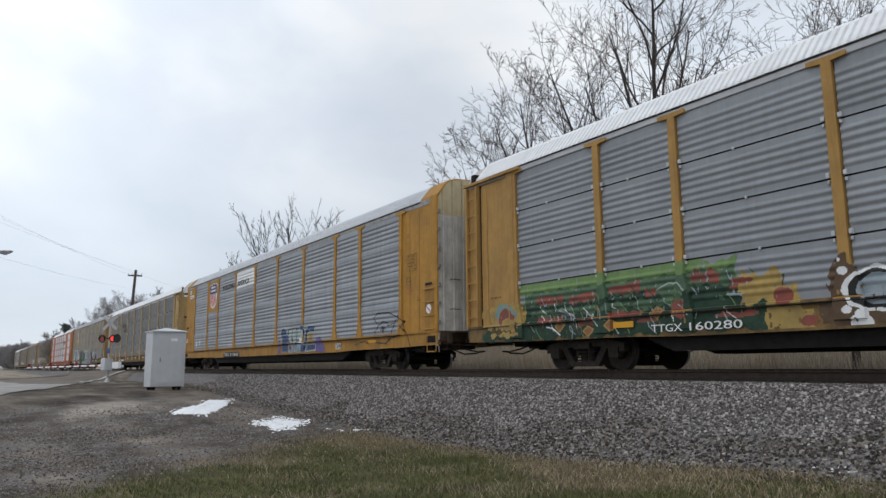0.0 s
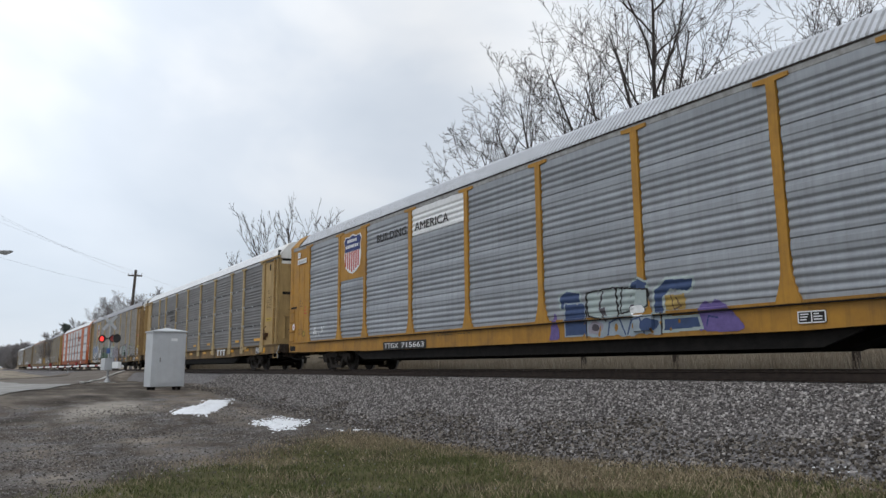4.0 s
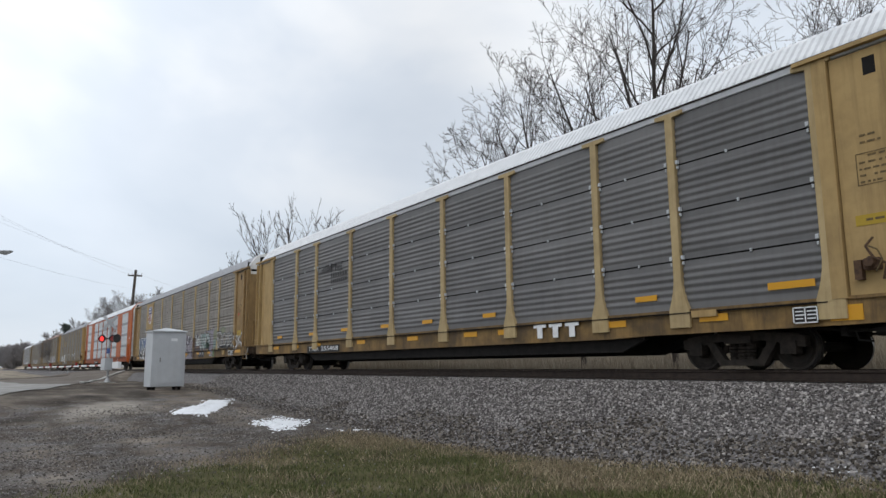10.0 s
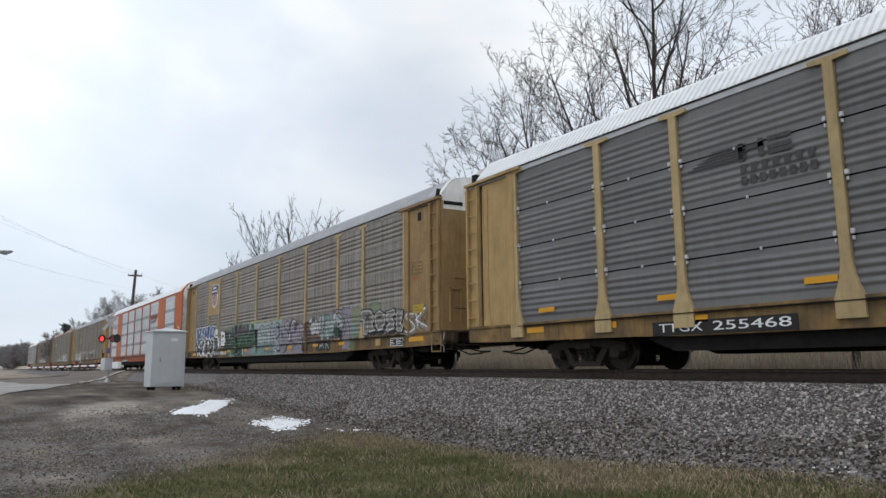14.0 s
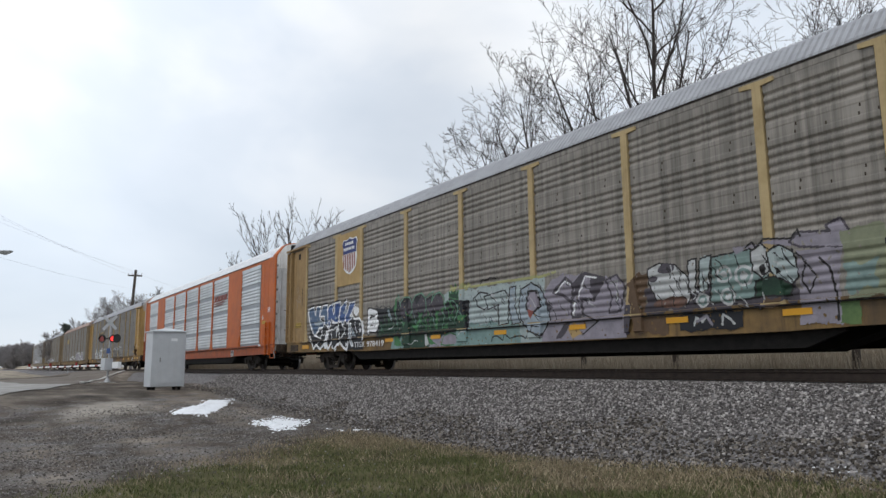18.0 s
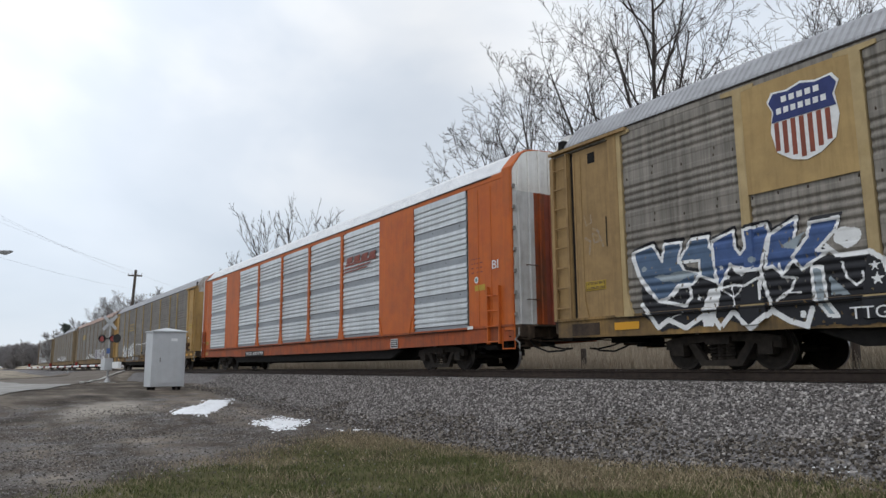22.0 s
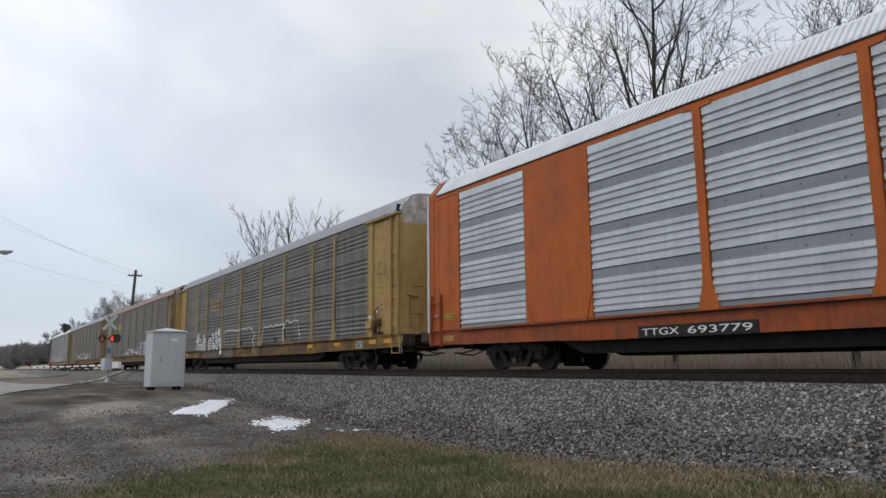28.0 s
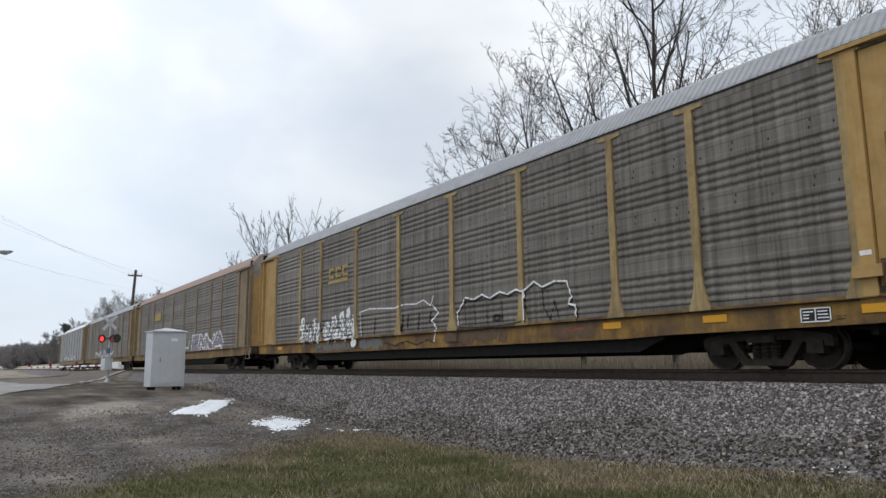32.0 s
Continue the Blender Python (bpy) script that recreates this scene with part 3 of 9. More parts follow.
gmesh = mesh_np("ground", np.stack([GX, GY, GZ], -1).reshape(-1, 3), gf, [M["ground"]], True)
lawn = lawn_cover(GX, GY)
yard = smooth(-22, -26, GX + 0.5 * GY)
covers = {
    "dirt_cover": 1.1 * (1 - lawn),
    "grit_cover": 0.50 * (1 - lawn) * (1 - 0.9 * yard) - 0.05 + 0.3 * smooth(6.6, 8.5, GY) * (1 - smooth(-40, -46, GX) * 0.6),
    "dust_cover": 0.95 * np.exp(-((GX + 21.9) / 2.6) ** 2 - ((GY - 3.2 + 0.25 * (GX + 21.9)) / 1.2) ** 2),
    "wet_cover": 0.85 * np.maximum(np.exp(-((GX + 20.3) / 0.7) ** 2 - ((GY - 0.9) / 1.0) ** 2), np.exp(-((GX + 26.0) / 1.3) ** 2 - ((GY - 3.2) / 0.7) ** 2)),
    "field_cover": 1.2 * smooth(14.5, 16, GY) + 0.55 * smooth(-75, -95, GX),
}
for key, values in covers.items():
    gmesh.attributes.new(key, "FLOAT", "POINT").data.foreach_set("value", values.ravel().astype(np.float32))
thing("ground", gmesh, "short winter lawn and grey gravel yard beside the railway", "ground", kind="structure")

# ballast bank: one long ridge with shoulders and slopes
BANK_Y = 11.79          # middle of the ballast bank
bprof = [(BANK_Y - 6.2, -1.05), (BANK_Y - 3.95, 0.02), (BANK_Y - 2.95, 0.49), (BANK_Y - 2.05, 0.905), (BANK_Y - 1.78, 0.965), (BANK_Y - 0.9, 0.96),
         (BANK_Y + 0.9, 0.96), (BANK_Y + 1.8, 0.965), (BANK_Y + 2.05, 0.92), (BANK_Y + 4.2, 0.10), (BANK_Y + 6.0, -0.85)]
bx = np.concatenate([[-900, -500, -300, -200], np.arange(-150, -40, 5), np.arange(-40, 12, 0.5), [14, 20, 30, 60, 120, 300]])
bv = []
for x in bx:
    for y, z in bprof:
                bv.append((x, y, z))
k = len(bprof)
bf = [(i * k + j, (i + 1) * k + j, (i + 1) * k + j + 1, i * k + j + 1) for i in range(len(bx) - 1) for j in range(k - 1)]
thing("ballast", mesh_from("ballast", bv, bf, [M["ballast"]]), "grey crushed-stone ballast bank under the rails", "ballast", kind="structure")


def rail_mesh():
    h = 0.175
    prof = [(-0.075, 0), (0.075, 0), (0.075, 0.012), (0.010, 0.03), (0.010, 0.125), (0.037, 0.14), (0.037, h - 0.008), (0.028, h),
            (-0.028, h), (-0.037, h - 0.008), (-0.037, 0.14), (-0.010, 0.125), (-0.010, 0.03), (-0.075, 0.012)]
    s = Shape().prism_x(prof, -700, 200)
    me = mesh_from("rail", s.v, s.f, [M["rail"], M["rail_head"]])
    for p in me.polygons:
        if p.normal.z > 0.9 and p.center.z > 0.17:
            p.material_index = 1
    return me


rail = rail_mesh()
for y in (TRACK_Y - 0.755, TRACK_Y + 0.755):
    thing("rail", rail, "rust-brown steel rail with a worn bright head on ballast", "rail", "rails of the track", "structure", pose(0, y, RAIL_TOP - 0.175))

# loose stones over the slope and the gravel yard
def stones(n, seed, place, smin, smax):
    r = np.random.default_rng(seed)
    p = place(r, n)
    n = len(p)
    cube = np.array([(x, y, z) for z in (-1, 1) for y in (-1, 1) for x in (-1, 1)], dtype=float)
    size = r.uniform(smin, smax, (n, 1, 1)) * r.uniform(0.55, 1.2, (n, 1, 3))
    v = cube[None] * size * r.uniform(0.55, 1.1, (n, 8, 1))
    a, b = r.uniform(0, 6.28, n), r.uniform(-0.9, 0.9, n)
    ca, sa, cb, sb = np.cos(a), np.sin(a), np.cos(b), np.sin(b)
    x, y, z = v[..., 0].copy(), v[..., 1].copy(), v[..., 2].copy()
    y, z = y * cb[:, None] - z * sb[:, None], y * sb[:, None] + z * cb[:, None]
    x, y = x * ca[:, None] - y * sa[:, None], x * sa[:, None] + y * ca[:, None]
    v = np.stack([x, y, z], -1) + p[:, None]
    f = np.array([(0, 2, 3, 1), (4, 5, 7, 6), (0, 1, 5, 4), (2, 6, 7, 3), (0, 4, 6, 2), (1, 3, 7, 5)])
    return v.reshape(-1, 3), (f[None] + 8 * np.arange(n)[:, None, None]).reshape(-1, 4)


bp_y = np.array([p[0] for p in bprof])
bp_z = np.array([p[1] for p in bprof])


def bank_place(r, n):
    x = -34 + 32 * r.random(n) ** 0.8
    y = r.uniform(BANK_Y - 4.6, BANK_Y - 0.95, n)
    top = np.interp(y, bp_y, bp_z)
    z = np.maximum(top, ground_z(x, y))
    keep = (top > ground_z(x, y) - 0.02) | (r.random(n) < 0.2)
    return np.stack([x, y, z + 0.002], -1)[keep]


def soiled(p):
    """Stones near the foot of the bank that mud and moss have darkened."""
    foot = np.interp(p[:, 0], [-16, -11, -4], [7.9, 8.1, 8.6]) + 0.25 * np.sin(p[:, 0] * 1.3) + 0.15 * np.sin(p[:, 0] * 3.1 + 1)
    return p[:, 1] < foot + 0.26


def clean_bank(r, n):
    p = bank_place(r, n)
    return p[~soiled(p) | (r.random(len(p)) < 0.10)]


def dirty_bank(r, n):
    p = bank_place(r, n)
    return p[soiled(p) & (r.random(len(p)) < 0.8)]


def yard_place(r, n):
    x = r.uniform(-26, -6, n)
    y = r.uniform(0, 8, n)
    patch = 0.5 + 0.5 * np.sin(x * 0.9 + 0.5 * y) * np.sin(y * 1.3 - 0.4 * x + 1)
    keep = r.random(n) < (1 - 0.85 * lawn_cover(x, y)) * np.interp(x + 0.4 * y, [-22, -16.5, -10, -7], [0.02, 0.75, 0.75, 0.3]) * (0.12 + 0.88 * patch)
    x, y = x[keep], y[keep]
    return np.stack([x, y, ground_z(x, y) + 0.002], -1)


sv, sf = stones(175000, 7, clean_bank, 0.008, 0.022)
thing("ballast_stones", mesh_np("ballast_stones", sv, sf, [M["stones"]]), "loose grey crushed stones on the ballast slope", "stones", kind="stuff")
sv, sf = stones(80000, 17, dirty_bank, 0.008, 0.025)
thing("soiled_stones", mesh_np("soiled_stones", sv, sf, [M["dirty_stones"]]), "dark soiled crushed stones at the foot of the ballast", "stones", kind="stuff")
sv, sf = stones(60000, 8, yard_place, 0.005, 0.017)
thing("gravel", mesh_np("gravel", sv, sf, [M["grit"]]), "small grey gravel strewn over the dirt yard", "gravel", kind="stuff")


def blades(n, seed, place, h0, h1, w, lean):
    r = np.random.default_rng(seed)
    p = place(r, n)
    n = len(p)
    a = r.uniform(0, 6.28, n)
    h = r.uniform(h0, h1, n)
    d = np.stack([np.cos(a), np.sin(a), np.zeros(n)], -1) * w
    b = r.uniform(0, 6.28, n)
    tip = np.stack([np.cos(b) * h * lean * r.random(n), np.sin(b) * h * lean * r.random(n), h], -1)
    mid = tip * np.array([0.35, 0.35, 0.6])
    v = np.stack([p - d, p + d, p + mid + d * 0.7, p + mid - d * 0.7, p + tip + d * 0.15, p + tip - d * 0.15], 1)
    o = 6 * np.arange(n)[:, None]
    f = np.concatenate([o + [0, 1, 2, 3], o + [3, 2, 4, 5]], 0)
    return v.reshape(-1, 3), f


def dryness(x, y):
    """1 where the lawn is dead and straw-coloured, 0 where it is green."""
    fringe = smooth(5.7, 6.7, y + 0.45 * np.sin(x * 0.9 + 1) + 0.12 * np.sin(x * 4.1)) * (0.6 + 0.4 * smooth(-9.5, -7.5, x) * (1 - smooth(-5.4, -4.6, x)))
    tongue = np.exp(-((x + 6.3) / 0.9) ** 2 - ((y - 6.1) / 0.9) ** 2)
    edge = 0.75 * smooth(-10.0, -12.5, x + 0.5 * np.sin(y * 1.4))
    return np.clip(1.05 * fringe + 0.9 * tongue + edge + 0.40 * np.sin(x * 1.9 + y) * np.sin(y * 2.3 - x), 0, 1)


def lawn_points(r, n, dry):
    x = r.uniform(-15, 1.5, n)
    y = r.uniform(0.2, 8.8, n)
    clump = 0.5 + 0.5 * np.sin(x * 2.1 + np.sin(y * 3.0)) * np.sin(y * 2.7 + np.sin(x * 1.7))
    w = dryness(x, y)
    keep = r.random(n) < lawn_cover(x, y) * (0.35 + 0.65 * clump) * (w if dry else 1 - 0.85 * w)
    x, y = x[keep], y[keep]
    return np.stack([x, y, ground_z(x, y)], -1)


gv, gfc = blades(120000, 11, lambda r, n: lawn_points(r, n, False), 0.02, 0.06, 0.0045, 1.3)
thing("lawn_grass", mesh_np("lawn_grass", gv, gfc, [M["grass"]]), "short olive-green and brown winter grass", "grass", kind="stuff")
gv, gfc = blades(190000, 13, lambda r, n: lawn_points(r, n, True), 0.02, 0.085, 0.0042, 1.5)
thing("dead_grass", mesh_np("dead_grass", gv, gfc, [M["dead_grass"]]), "short dead straw-brown grass at the lawn's edge", "grass", kind="stuff")


def reed_place(r, n):
    x = r.uniform(-75, 8, n)
    y = 15.4 + 6.0 * r.random(n) ** 1.2
    return np.stack([x, y, ground_z(x, y)], -1)


gv, gfc = blades(150000, 12, reed_place, 0.75, 1.25, 0.014, 0.3)
thing("dry_grass", mesh_np("dry_grass", gv, gfc, [M["straw"]]), "tall pale dry grass standing behind the track", "grass", kind="stuff")



def fence_post(x, y, h, lean):
    z = float(ground_z(x, y))
    post = thing("fence_post", None, "short dark weathered wooden post in dry grass", "post", "posts behind the track", at=pose(x, y, z, 0, lean, 0))
    part("shaft", Shape().tube((0, 0, -0.2), (0, 0, h), 0.10, 0.085, 9).mesh("shaft", M["wood_pole"]), post)
    part("cap", Shape().tube((0, 0, h), (0, 0, h + 0.03), 0.085, 0.05, 9).mesh("cap", M["wood_pole"]), post)


for x, lean in ((-16.65, 1.0), (-13.08, -2.0), (-8.36, 1.5)):
    fence_post(x, 15.9, 1.35, lean)

# ---------------------------------------------------------------- road, snow


def strip(name, rows, lift, mat, label, category):
    """A road sheet that follows the ground, from rows of (left, right) edge points."""
    v, f = [], []
    w = 8
    fine = []
    for (a, b), (c, d) in zip(rows, rows[1:]):
        for i in range(12):
            t = i / 12
            fine.append(((a[0] + (c[0] - a[0]) * t, a[1] + (c[1] - a[1]) * t), (b[0] + (d[0] - b[0]) * t, b[1] + (d[1] - b[1]) * t)))
    fine.append(rows[-1])
    for a, b in fine:
        for j in range(w + 1):
            t = j / w
            x, y = a[0] + (b[0] - a[0]) * t, a[1] + (b[1] - a[1]) * t
            v.append((x, y, float(ground_z(x, y)) + lift))
    for i in range(len(fine) - 1):
        for j in range(w):
            q = i * (w + 1) + j
            f.append((q, q + 1, q + w + 2, q + w + 1))
    return thing(name, mesh_from(name, v, f, [mat], smooth=True), label, category, kind="structure")


strip("road", [((-17, -2.2), (-24, -10)), ((-26.9, 0.83), (-33, -7)), ((-37.4, 4.0), (-54, 1.6))], 0.03, M["concrete"], "pale worn concrete road leading to the crossing", "road")
strip("road_approach", [((-37.45, 4.02), (-54.05, 1.62)), ((-50, 7.2), (-66, 4.6)), ((-60.5, 9.9), (-74, 9.4))], 0.035, M["asphalt"], "dusty brown asphalt ramp up to the tracks", "road")

edge = [(-41.0, 4.75), (-46.0, 5.6), (-51.2, 6.5), (-54.5, 7.9), (-57.0, 9.3)]
kerb = Shape()
for (ax, ay), (bx, by) in zip(edge, edge[1:]):
    for k in range(6):
        a, b = Vector((ax, ay)).lerp(Vector((bx, by)), k / 6), Vector((ax, ay)).lerp(Vector((bx, by)), (k + 0.96) / 6)
        side = Vector((by - ay, ax - bx)).normalized() * 0.11
        za, zb = float(ground_z(*a)), float(ground_z(*b))
        kerb.add([(*(a - side), za - 0.05), (*(b - side), zb - 0.05), (*(b + side), zb - 0.05), (*(a + side), za - 0.05),
                  (*(a - side), za + 0.10), (*(b - side), zb + 0.10), (*(b + side), zb + 0.10), (*(a + side), za + 0.10)],
                 [(0, 3, 2, 1), (4, 5, 6, 7), (0, 1, 5, 4), (1, 2, 6, 5), (2, 3, 7, 6), (3, 0, 4, 7)])
thing("kerb", kerb.mesh("kerb", M["kerb"]), "low pale concrete kerb along the road", "kerb", kind="structure")


def snow_base(x, y):
    return max(float(ground_z(x, y)), float(np.interp(y, bp_y, bp_z)))


def snow_lump(s, r, x, y, a):
    """One crumb of snow, a low crooked dome."""
    n = 7
    z = snow_base(x, y) - 0.01
    rad = [a * r.uniform(0.6, 1.2) for _ in range(n)]
    ring = [(x + rad[i] * math.cos(2 * math.pi * i / n), y + rad[i] * math.sin(2 * math.pi * i / n), z) for i in range(n)]
    mid = [(x + 0.6 * (px - x), y + 0.6 * (py - y), z + a * r.uniform(0.3, 0.55)) for px, py, _ in ring]
    s.add(ring + mid + [(x, y, z + a * 0.6)], [(i, (i + 1) % n, n + (i + 1) % n, n + i) for i in range(n)] + [(n + i, n + (i + 1) % n, 2 * n) for i in range(n)])


def snow_patch(outline, height, crumbs, seed, label):
    """A melting heap inside a rough outline, its edge eaten away into crumbs."""
    r = random.Random(seed)
    edge = []
    for (ax, ay), (bx, by) in zip(outline, outline[1:] + outline[:1]):
        for k in range(7):
            t = k / 7
            edge.append((ax + (bx - ax) * t + r.gauss(0, 0.04), ay + (by - ay) * t + r.gauss(0, 0.03)))
    cx, cy = sum(p[0] for p in outline) / len(outline), sum(p[1] for p in outline) / len(outline)
    n, rings = len(edge), 9
    s = Shape()
    v, f = [], []
    for k in range(rings + 1):
        t = k / rings
        for ex, ey in edge:
            x, y = cx + (ex - cx) * t, cy + (ey - cy) * t
            v.append((x, y, snow_base(x, y) - 0.012 + height * (1 - t ** 3) ** 0.7 * r.uniform(0.55, 1.25)))
    for k in range(rings):
        for i in range(n):
            j = (i + 1) % n
            f.append((k * n + i, (k + 1) * n + i, (k + 1) * n + j, k * n + j))
    s.add(v, f)
    for _ in range(crumbs):
        ex, ey = r.choice(edge)
        t = 1 + abs(r.gauss(0, 0.10))
        snow_lump(s, r, cx + (ex - cx) * t + r.gauss(0, 0.05), cy + (ey - cy) * t + r.gauss(0, 0.05), r.uniform(0.02, 0.06))
    thing("snow_patch", mesh_from("snow_patch", s.v, s.f, [M["snow"]], smooth=True), label, "snow", "melting snow patches")


snow_patch([(-20.1, 4.4), (-21.2, 4.95), (-22.0, 5.7), (-23.6, 6.4), (-23.5, 7.1), (-21.8, 6.5), (-20.8, 6.0), (-19.4, 5.25), (-19.7, 4.8)], 0.07, 45, 1, "melting heap of white snow on dirty gravel")
snow_patch([(-17.3, 5.8), (-17.6, 6.15), (-18.2, 6.65), (-17.5, 7.1), (-16.9, 6.9), (-15.9, 6.2), (-15.85, 5.8), (-16.8, 5.9)], 0.035, 220, 2, "small melting patch of white snow on gravel")
for i, (x, y, a) in enumerate([(-14.97, 6.98, 0.09), (-14.84, 7.2, 0.10), (-14.76, 7.42, 0.08), (-15.3, 6.85, 0.06)]):
    r = random.Random(30 + i)
    s = Shape()
    for _ in range(5):
        snow_lump(s, r, x + r.gauss(0, 0.07), y + r.gauss(0, 0.05), a * r.uniform(0.3, 0.8))
    thing("snow_crumbs", s.mesh("snow_crumbs", M["snow"], True), "few crumbs of old snow among stones", "snow", "melting snow patches")
r = random.Random(41)
s = Shape()
for _ in range(45):
    t = r.random()
    snow_lump(s, r, -5.15 + 0.85 * t + r.gauss(0, 0.04), 7.98 + 0.16 * t + r.gauss(0, 0.05), r.uniform(0.008, 0.024))
thing("snow_crumbs", s.mesh("snow_crumbs", M["snow"], True), "thin line of old snow crumbs among stones", "snow", "melting snow patches")

# ---------------------------------------------------------------- the train
HALF_L = 13.50
POSTS = (-11.45 * 1.013, -8.83 * 1.013, -6.95 * 1.013, -4.15 * 1.013, -1.38 * 1.013, 1.38 * 1.013, 4.15 * 1.013, 6.95 * 1.013, 8.83 * 1.013, 11.45 * 1.013)
PANEL_Z0, PANEL_Z1 = 0.98, 4.50
EAVE_Z = 4.63
ROOF = ((0.0, 4.63), (0.025, 4.71), (0.335, 5.085), (0.46, 5.16), (0.70, 5.215), (1.28, 5.25))     # from the side inwards, height
END_BOW = 0.07          # how far the end doors swell
SEAMS = (3.590, 2.737, 1.884)        # open joints between the four sheets of the older cars
GROOVES = [4.290 - 0.883 * i - 0.1425 * k for i in range(4) for k in range(4)]     # pressed grooves, four to a group
BANDS = [(3.745 - 0.883 * i, 3.535 - 0.883 * i) for i in range(3)]                 # plain bands between the groups


def rib_depth(z, style):
    """How far the pressed sheet stands out at height z."""
    if style == "sheets":          # five soft ribs on each sheet, an open joint between sheets
        if any(abs(z - c) < 0.013 for c in SEAMS):
            return -0.05
        w = (((4.443 - z) % 0.853) / 0.853 - 0.13) / 0.74 * 5
        return 0.019 * (0.5 - 0.5 * math.cos(2 * math.pi * w)) if 0 < w < 5 else 0.0
    near = min(abs(z - c) for c in GROOVES)
    if style == "bright":          # narrow sharp grooves
        if near < 0.042:
            return 0.034 - 0.030 * (1 - max(0.0, near - 0.010) / 0.032)
    elif near < 0.064:             # wide soft grooves
        return 0.034 - 0.013 * (1 + math.cos(math.pi * near / 0.064))
    for top, low in BANDS:
        if low < z < top:
            if style == "bulged":  # the band swells out towards its foot
                return float(np.interp(z, [low, low + 0.025, top - 0.10, top - 0.02, top], [0.034, 0.044, 0.040, 0.016, 0.034]))
            deep = 0.020 if style == "bright" else 0.005
            return 0.034 - deep * min(1, (top - z) / 0.025, (z - low) / 0.025)
    if z < 1.13:
        return 0.034 - 0.020 * min(1, (1.13 - z) / 0.025)
    return 0.034


def rib_levels(style):
    out = {PANEL_Z0, PANEL_Z1}
    if style == "sheets":
        out |= {c + d for c in SEAMS for d in (-0.0135, -0.0125, 0.0125, 0.0135)}
        for i in range(5):
            for k in range(41):
                out.add(4.443 - 0.853 * (i + 0.13 + 0.74 * k / 40))
    else:
        edges = (-0.042, -0.010, 0.010, 0.042) if style == "bright" else (-0.064, -0.052, -0.040, -0.027, -0.013, 0.0, 0.013, 0.027, 0.040, 0.052, 0.064)
        out |= {c + d for c in GROOVES for d in edges}
        out |= {1.13, 1.105}
        for top, low in BANDS:
            out |= {top, top - 0.02, top - 0.025, top - 0.10, low + 0.025, low}
    return sorted(z for z in out if PANEL_Z0 <= z <= PANEL_Z1)


panel_cache = {}


def panel_mesh(width, style, mat):
    key = (round(width, 2), style, mat.name)
    if key not in panel_cache:
        zs = rib_levels(style)
        v, f = [], []
        cols = 3
        for z in zs:
            for i in range(cols):
                v.append((-width / 2 + width * i / (cols - 1), -rib_depth(min(z, PANEL_Z1 - 1e-4), style), z))
        for r in range(len(zs) - 1):
            for i in range(cols - 1):
                q = r * cols + i
                f.append((q, q + 1, q + cols + 1, q + cols))
        bolts = []
        if style != "sheets":      # rows of bolts along the flat bands
            for i, (top, low) in enumerate(BANDS):
                for j in range(4):
                    bx, bz = -width / 2 + width * (j + 0.5) / 4, low + 0.06 + 0.05 * ((i + j) % 2)
                    o = len(v)
                    v += [(bx + a, -0.012 - d, bz + b) for d in (0, 0.012) for a, b in ((-0.008, -0.010), (0.008, -0.010), (0.008, 0.010), (-0.008, 0.010))]
                    bolts.append(len(f))
                    f += [(o + 4, o + 5, o + 6, o + 7), (o, o + 1, o + 5, o + 4), (o + 1, o + 2, o + 6, o + 5), (o + 2, o + 3, o + 7, o + 6), (o + 3, o, o + 4, o + 7)]
        o = len(v)                 # back sheet gives it thickness
        v += [(-width / 2, 0.05, PANEL_Z0), (width / 2, 0.05, PANEL_Z0), (width / 2, 0.05, PANEL_Z1), (-width / 2, 0.05, PANEL_Z1)]
        f.append((o + 1, o, o + 3, o + 2))
        me = mesh_from("panel", v, f, [mat, M["gap"], M["truck"], M["zinc_band_dim"]])
        for b in bolts:
            for q in range(5):
                me.polygons[b + q].material_index = 2
        # Bands and foot mirror less sky; that dimness is painted with darker zinc.
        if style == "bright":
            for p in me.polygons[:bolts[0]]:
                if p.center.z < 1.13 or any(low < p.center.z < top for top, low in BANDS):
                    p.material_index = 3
        # Back of open joints and of the panel: near-black for the unlit inside.
        for p in me.polygons:
            if p.center.y > 0.02 and p.normal.y < 0:
                p.material_index = 1
        panel_cache[key] = me
    return panel_cache[key]


def post_mesh(mat, half=0.078, flare=0.21, foot=0.985):
    """An upright with a curved flared foot and a bracket at its head; foot is how far down it reaches."""
    curve = [(half + (flare - half) * k ** 1.7, 1.58 - 0.56 * k) for k in (0.0, 0.25, 0.5, 0.75, 1.0)]
    right = [(half, 4.47)] + curve + [(flare, foot)]
    p = [(-x, z) for x, z in right[::-1]] + [(-0.30, 4.49), (-0.30, 4.56), (0.30, 4.56), (0.30, 4.49)] + right
    return Shape().prism_y(p[::-1], -0.065, 0.03).mesh("post", mat)


def roof_z(y):
    return float(np.interp(HALF_W - abs(y), [p[0] for p in ROOF], [p[1] for p in ROOF]))


ROOF_SECTION = [(d - HALF_W, z) for d, z in ROOF] + [(HALF_W - d, z) for d, z in ROOF[-2::-1]]


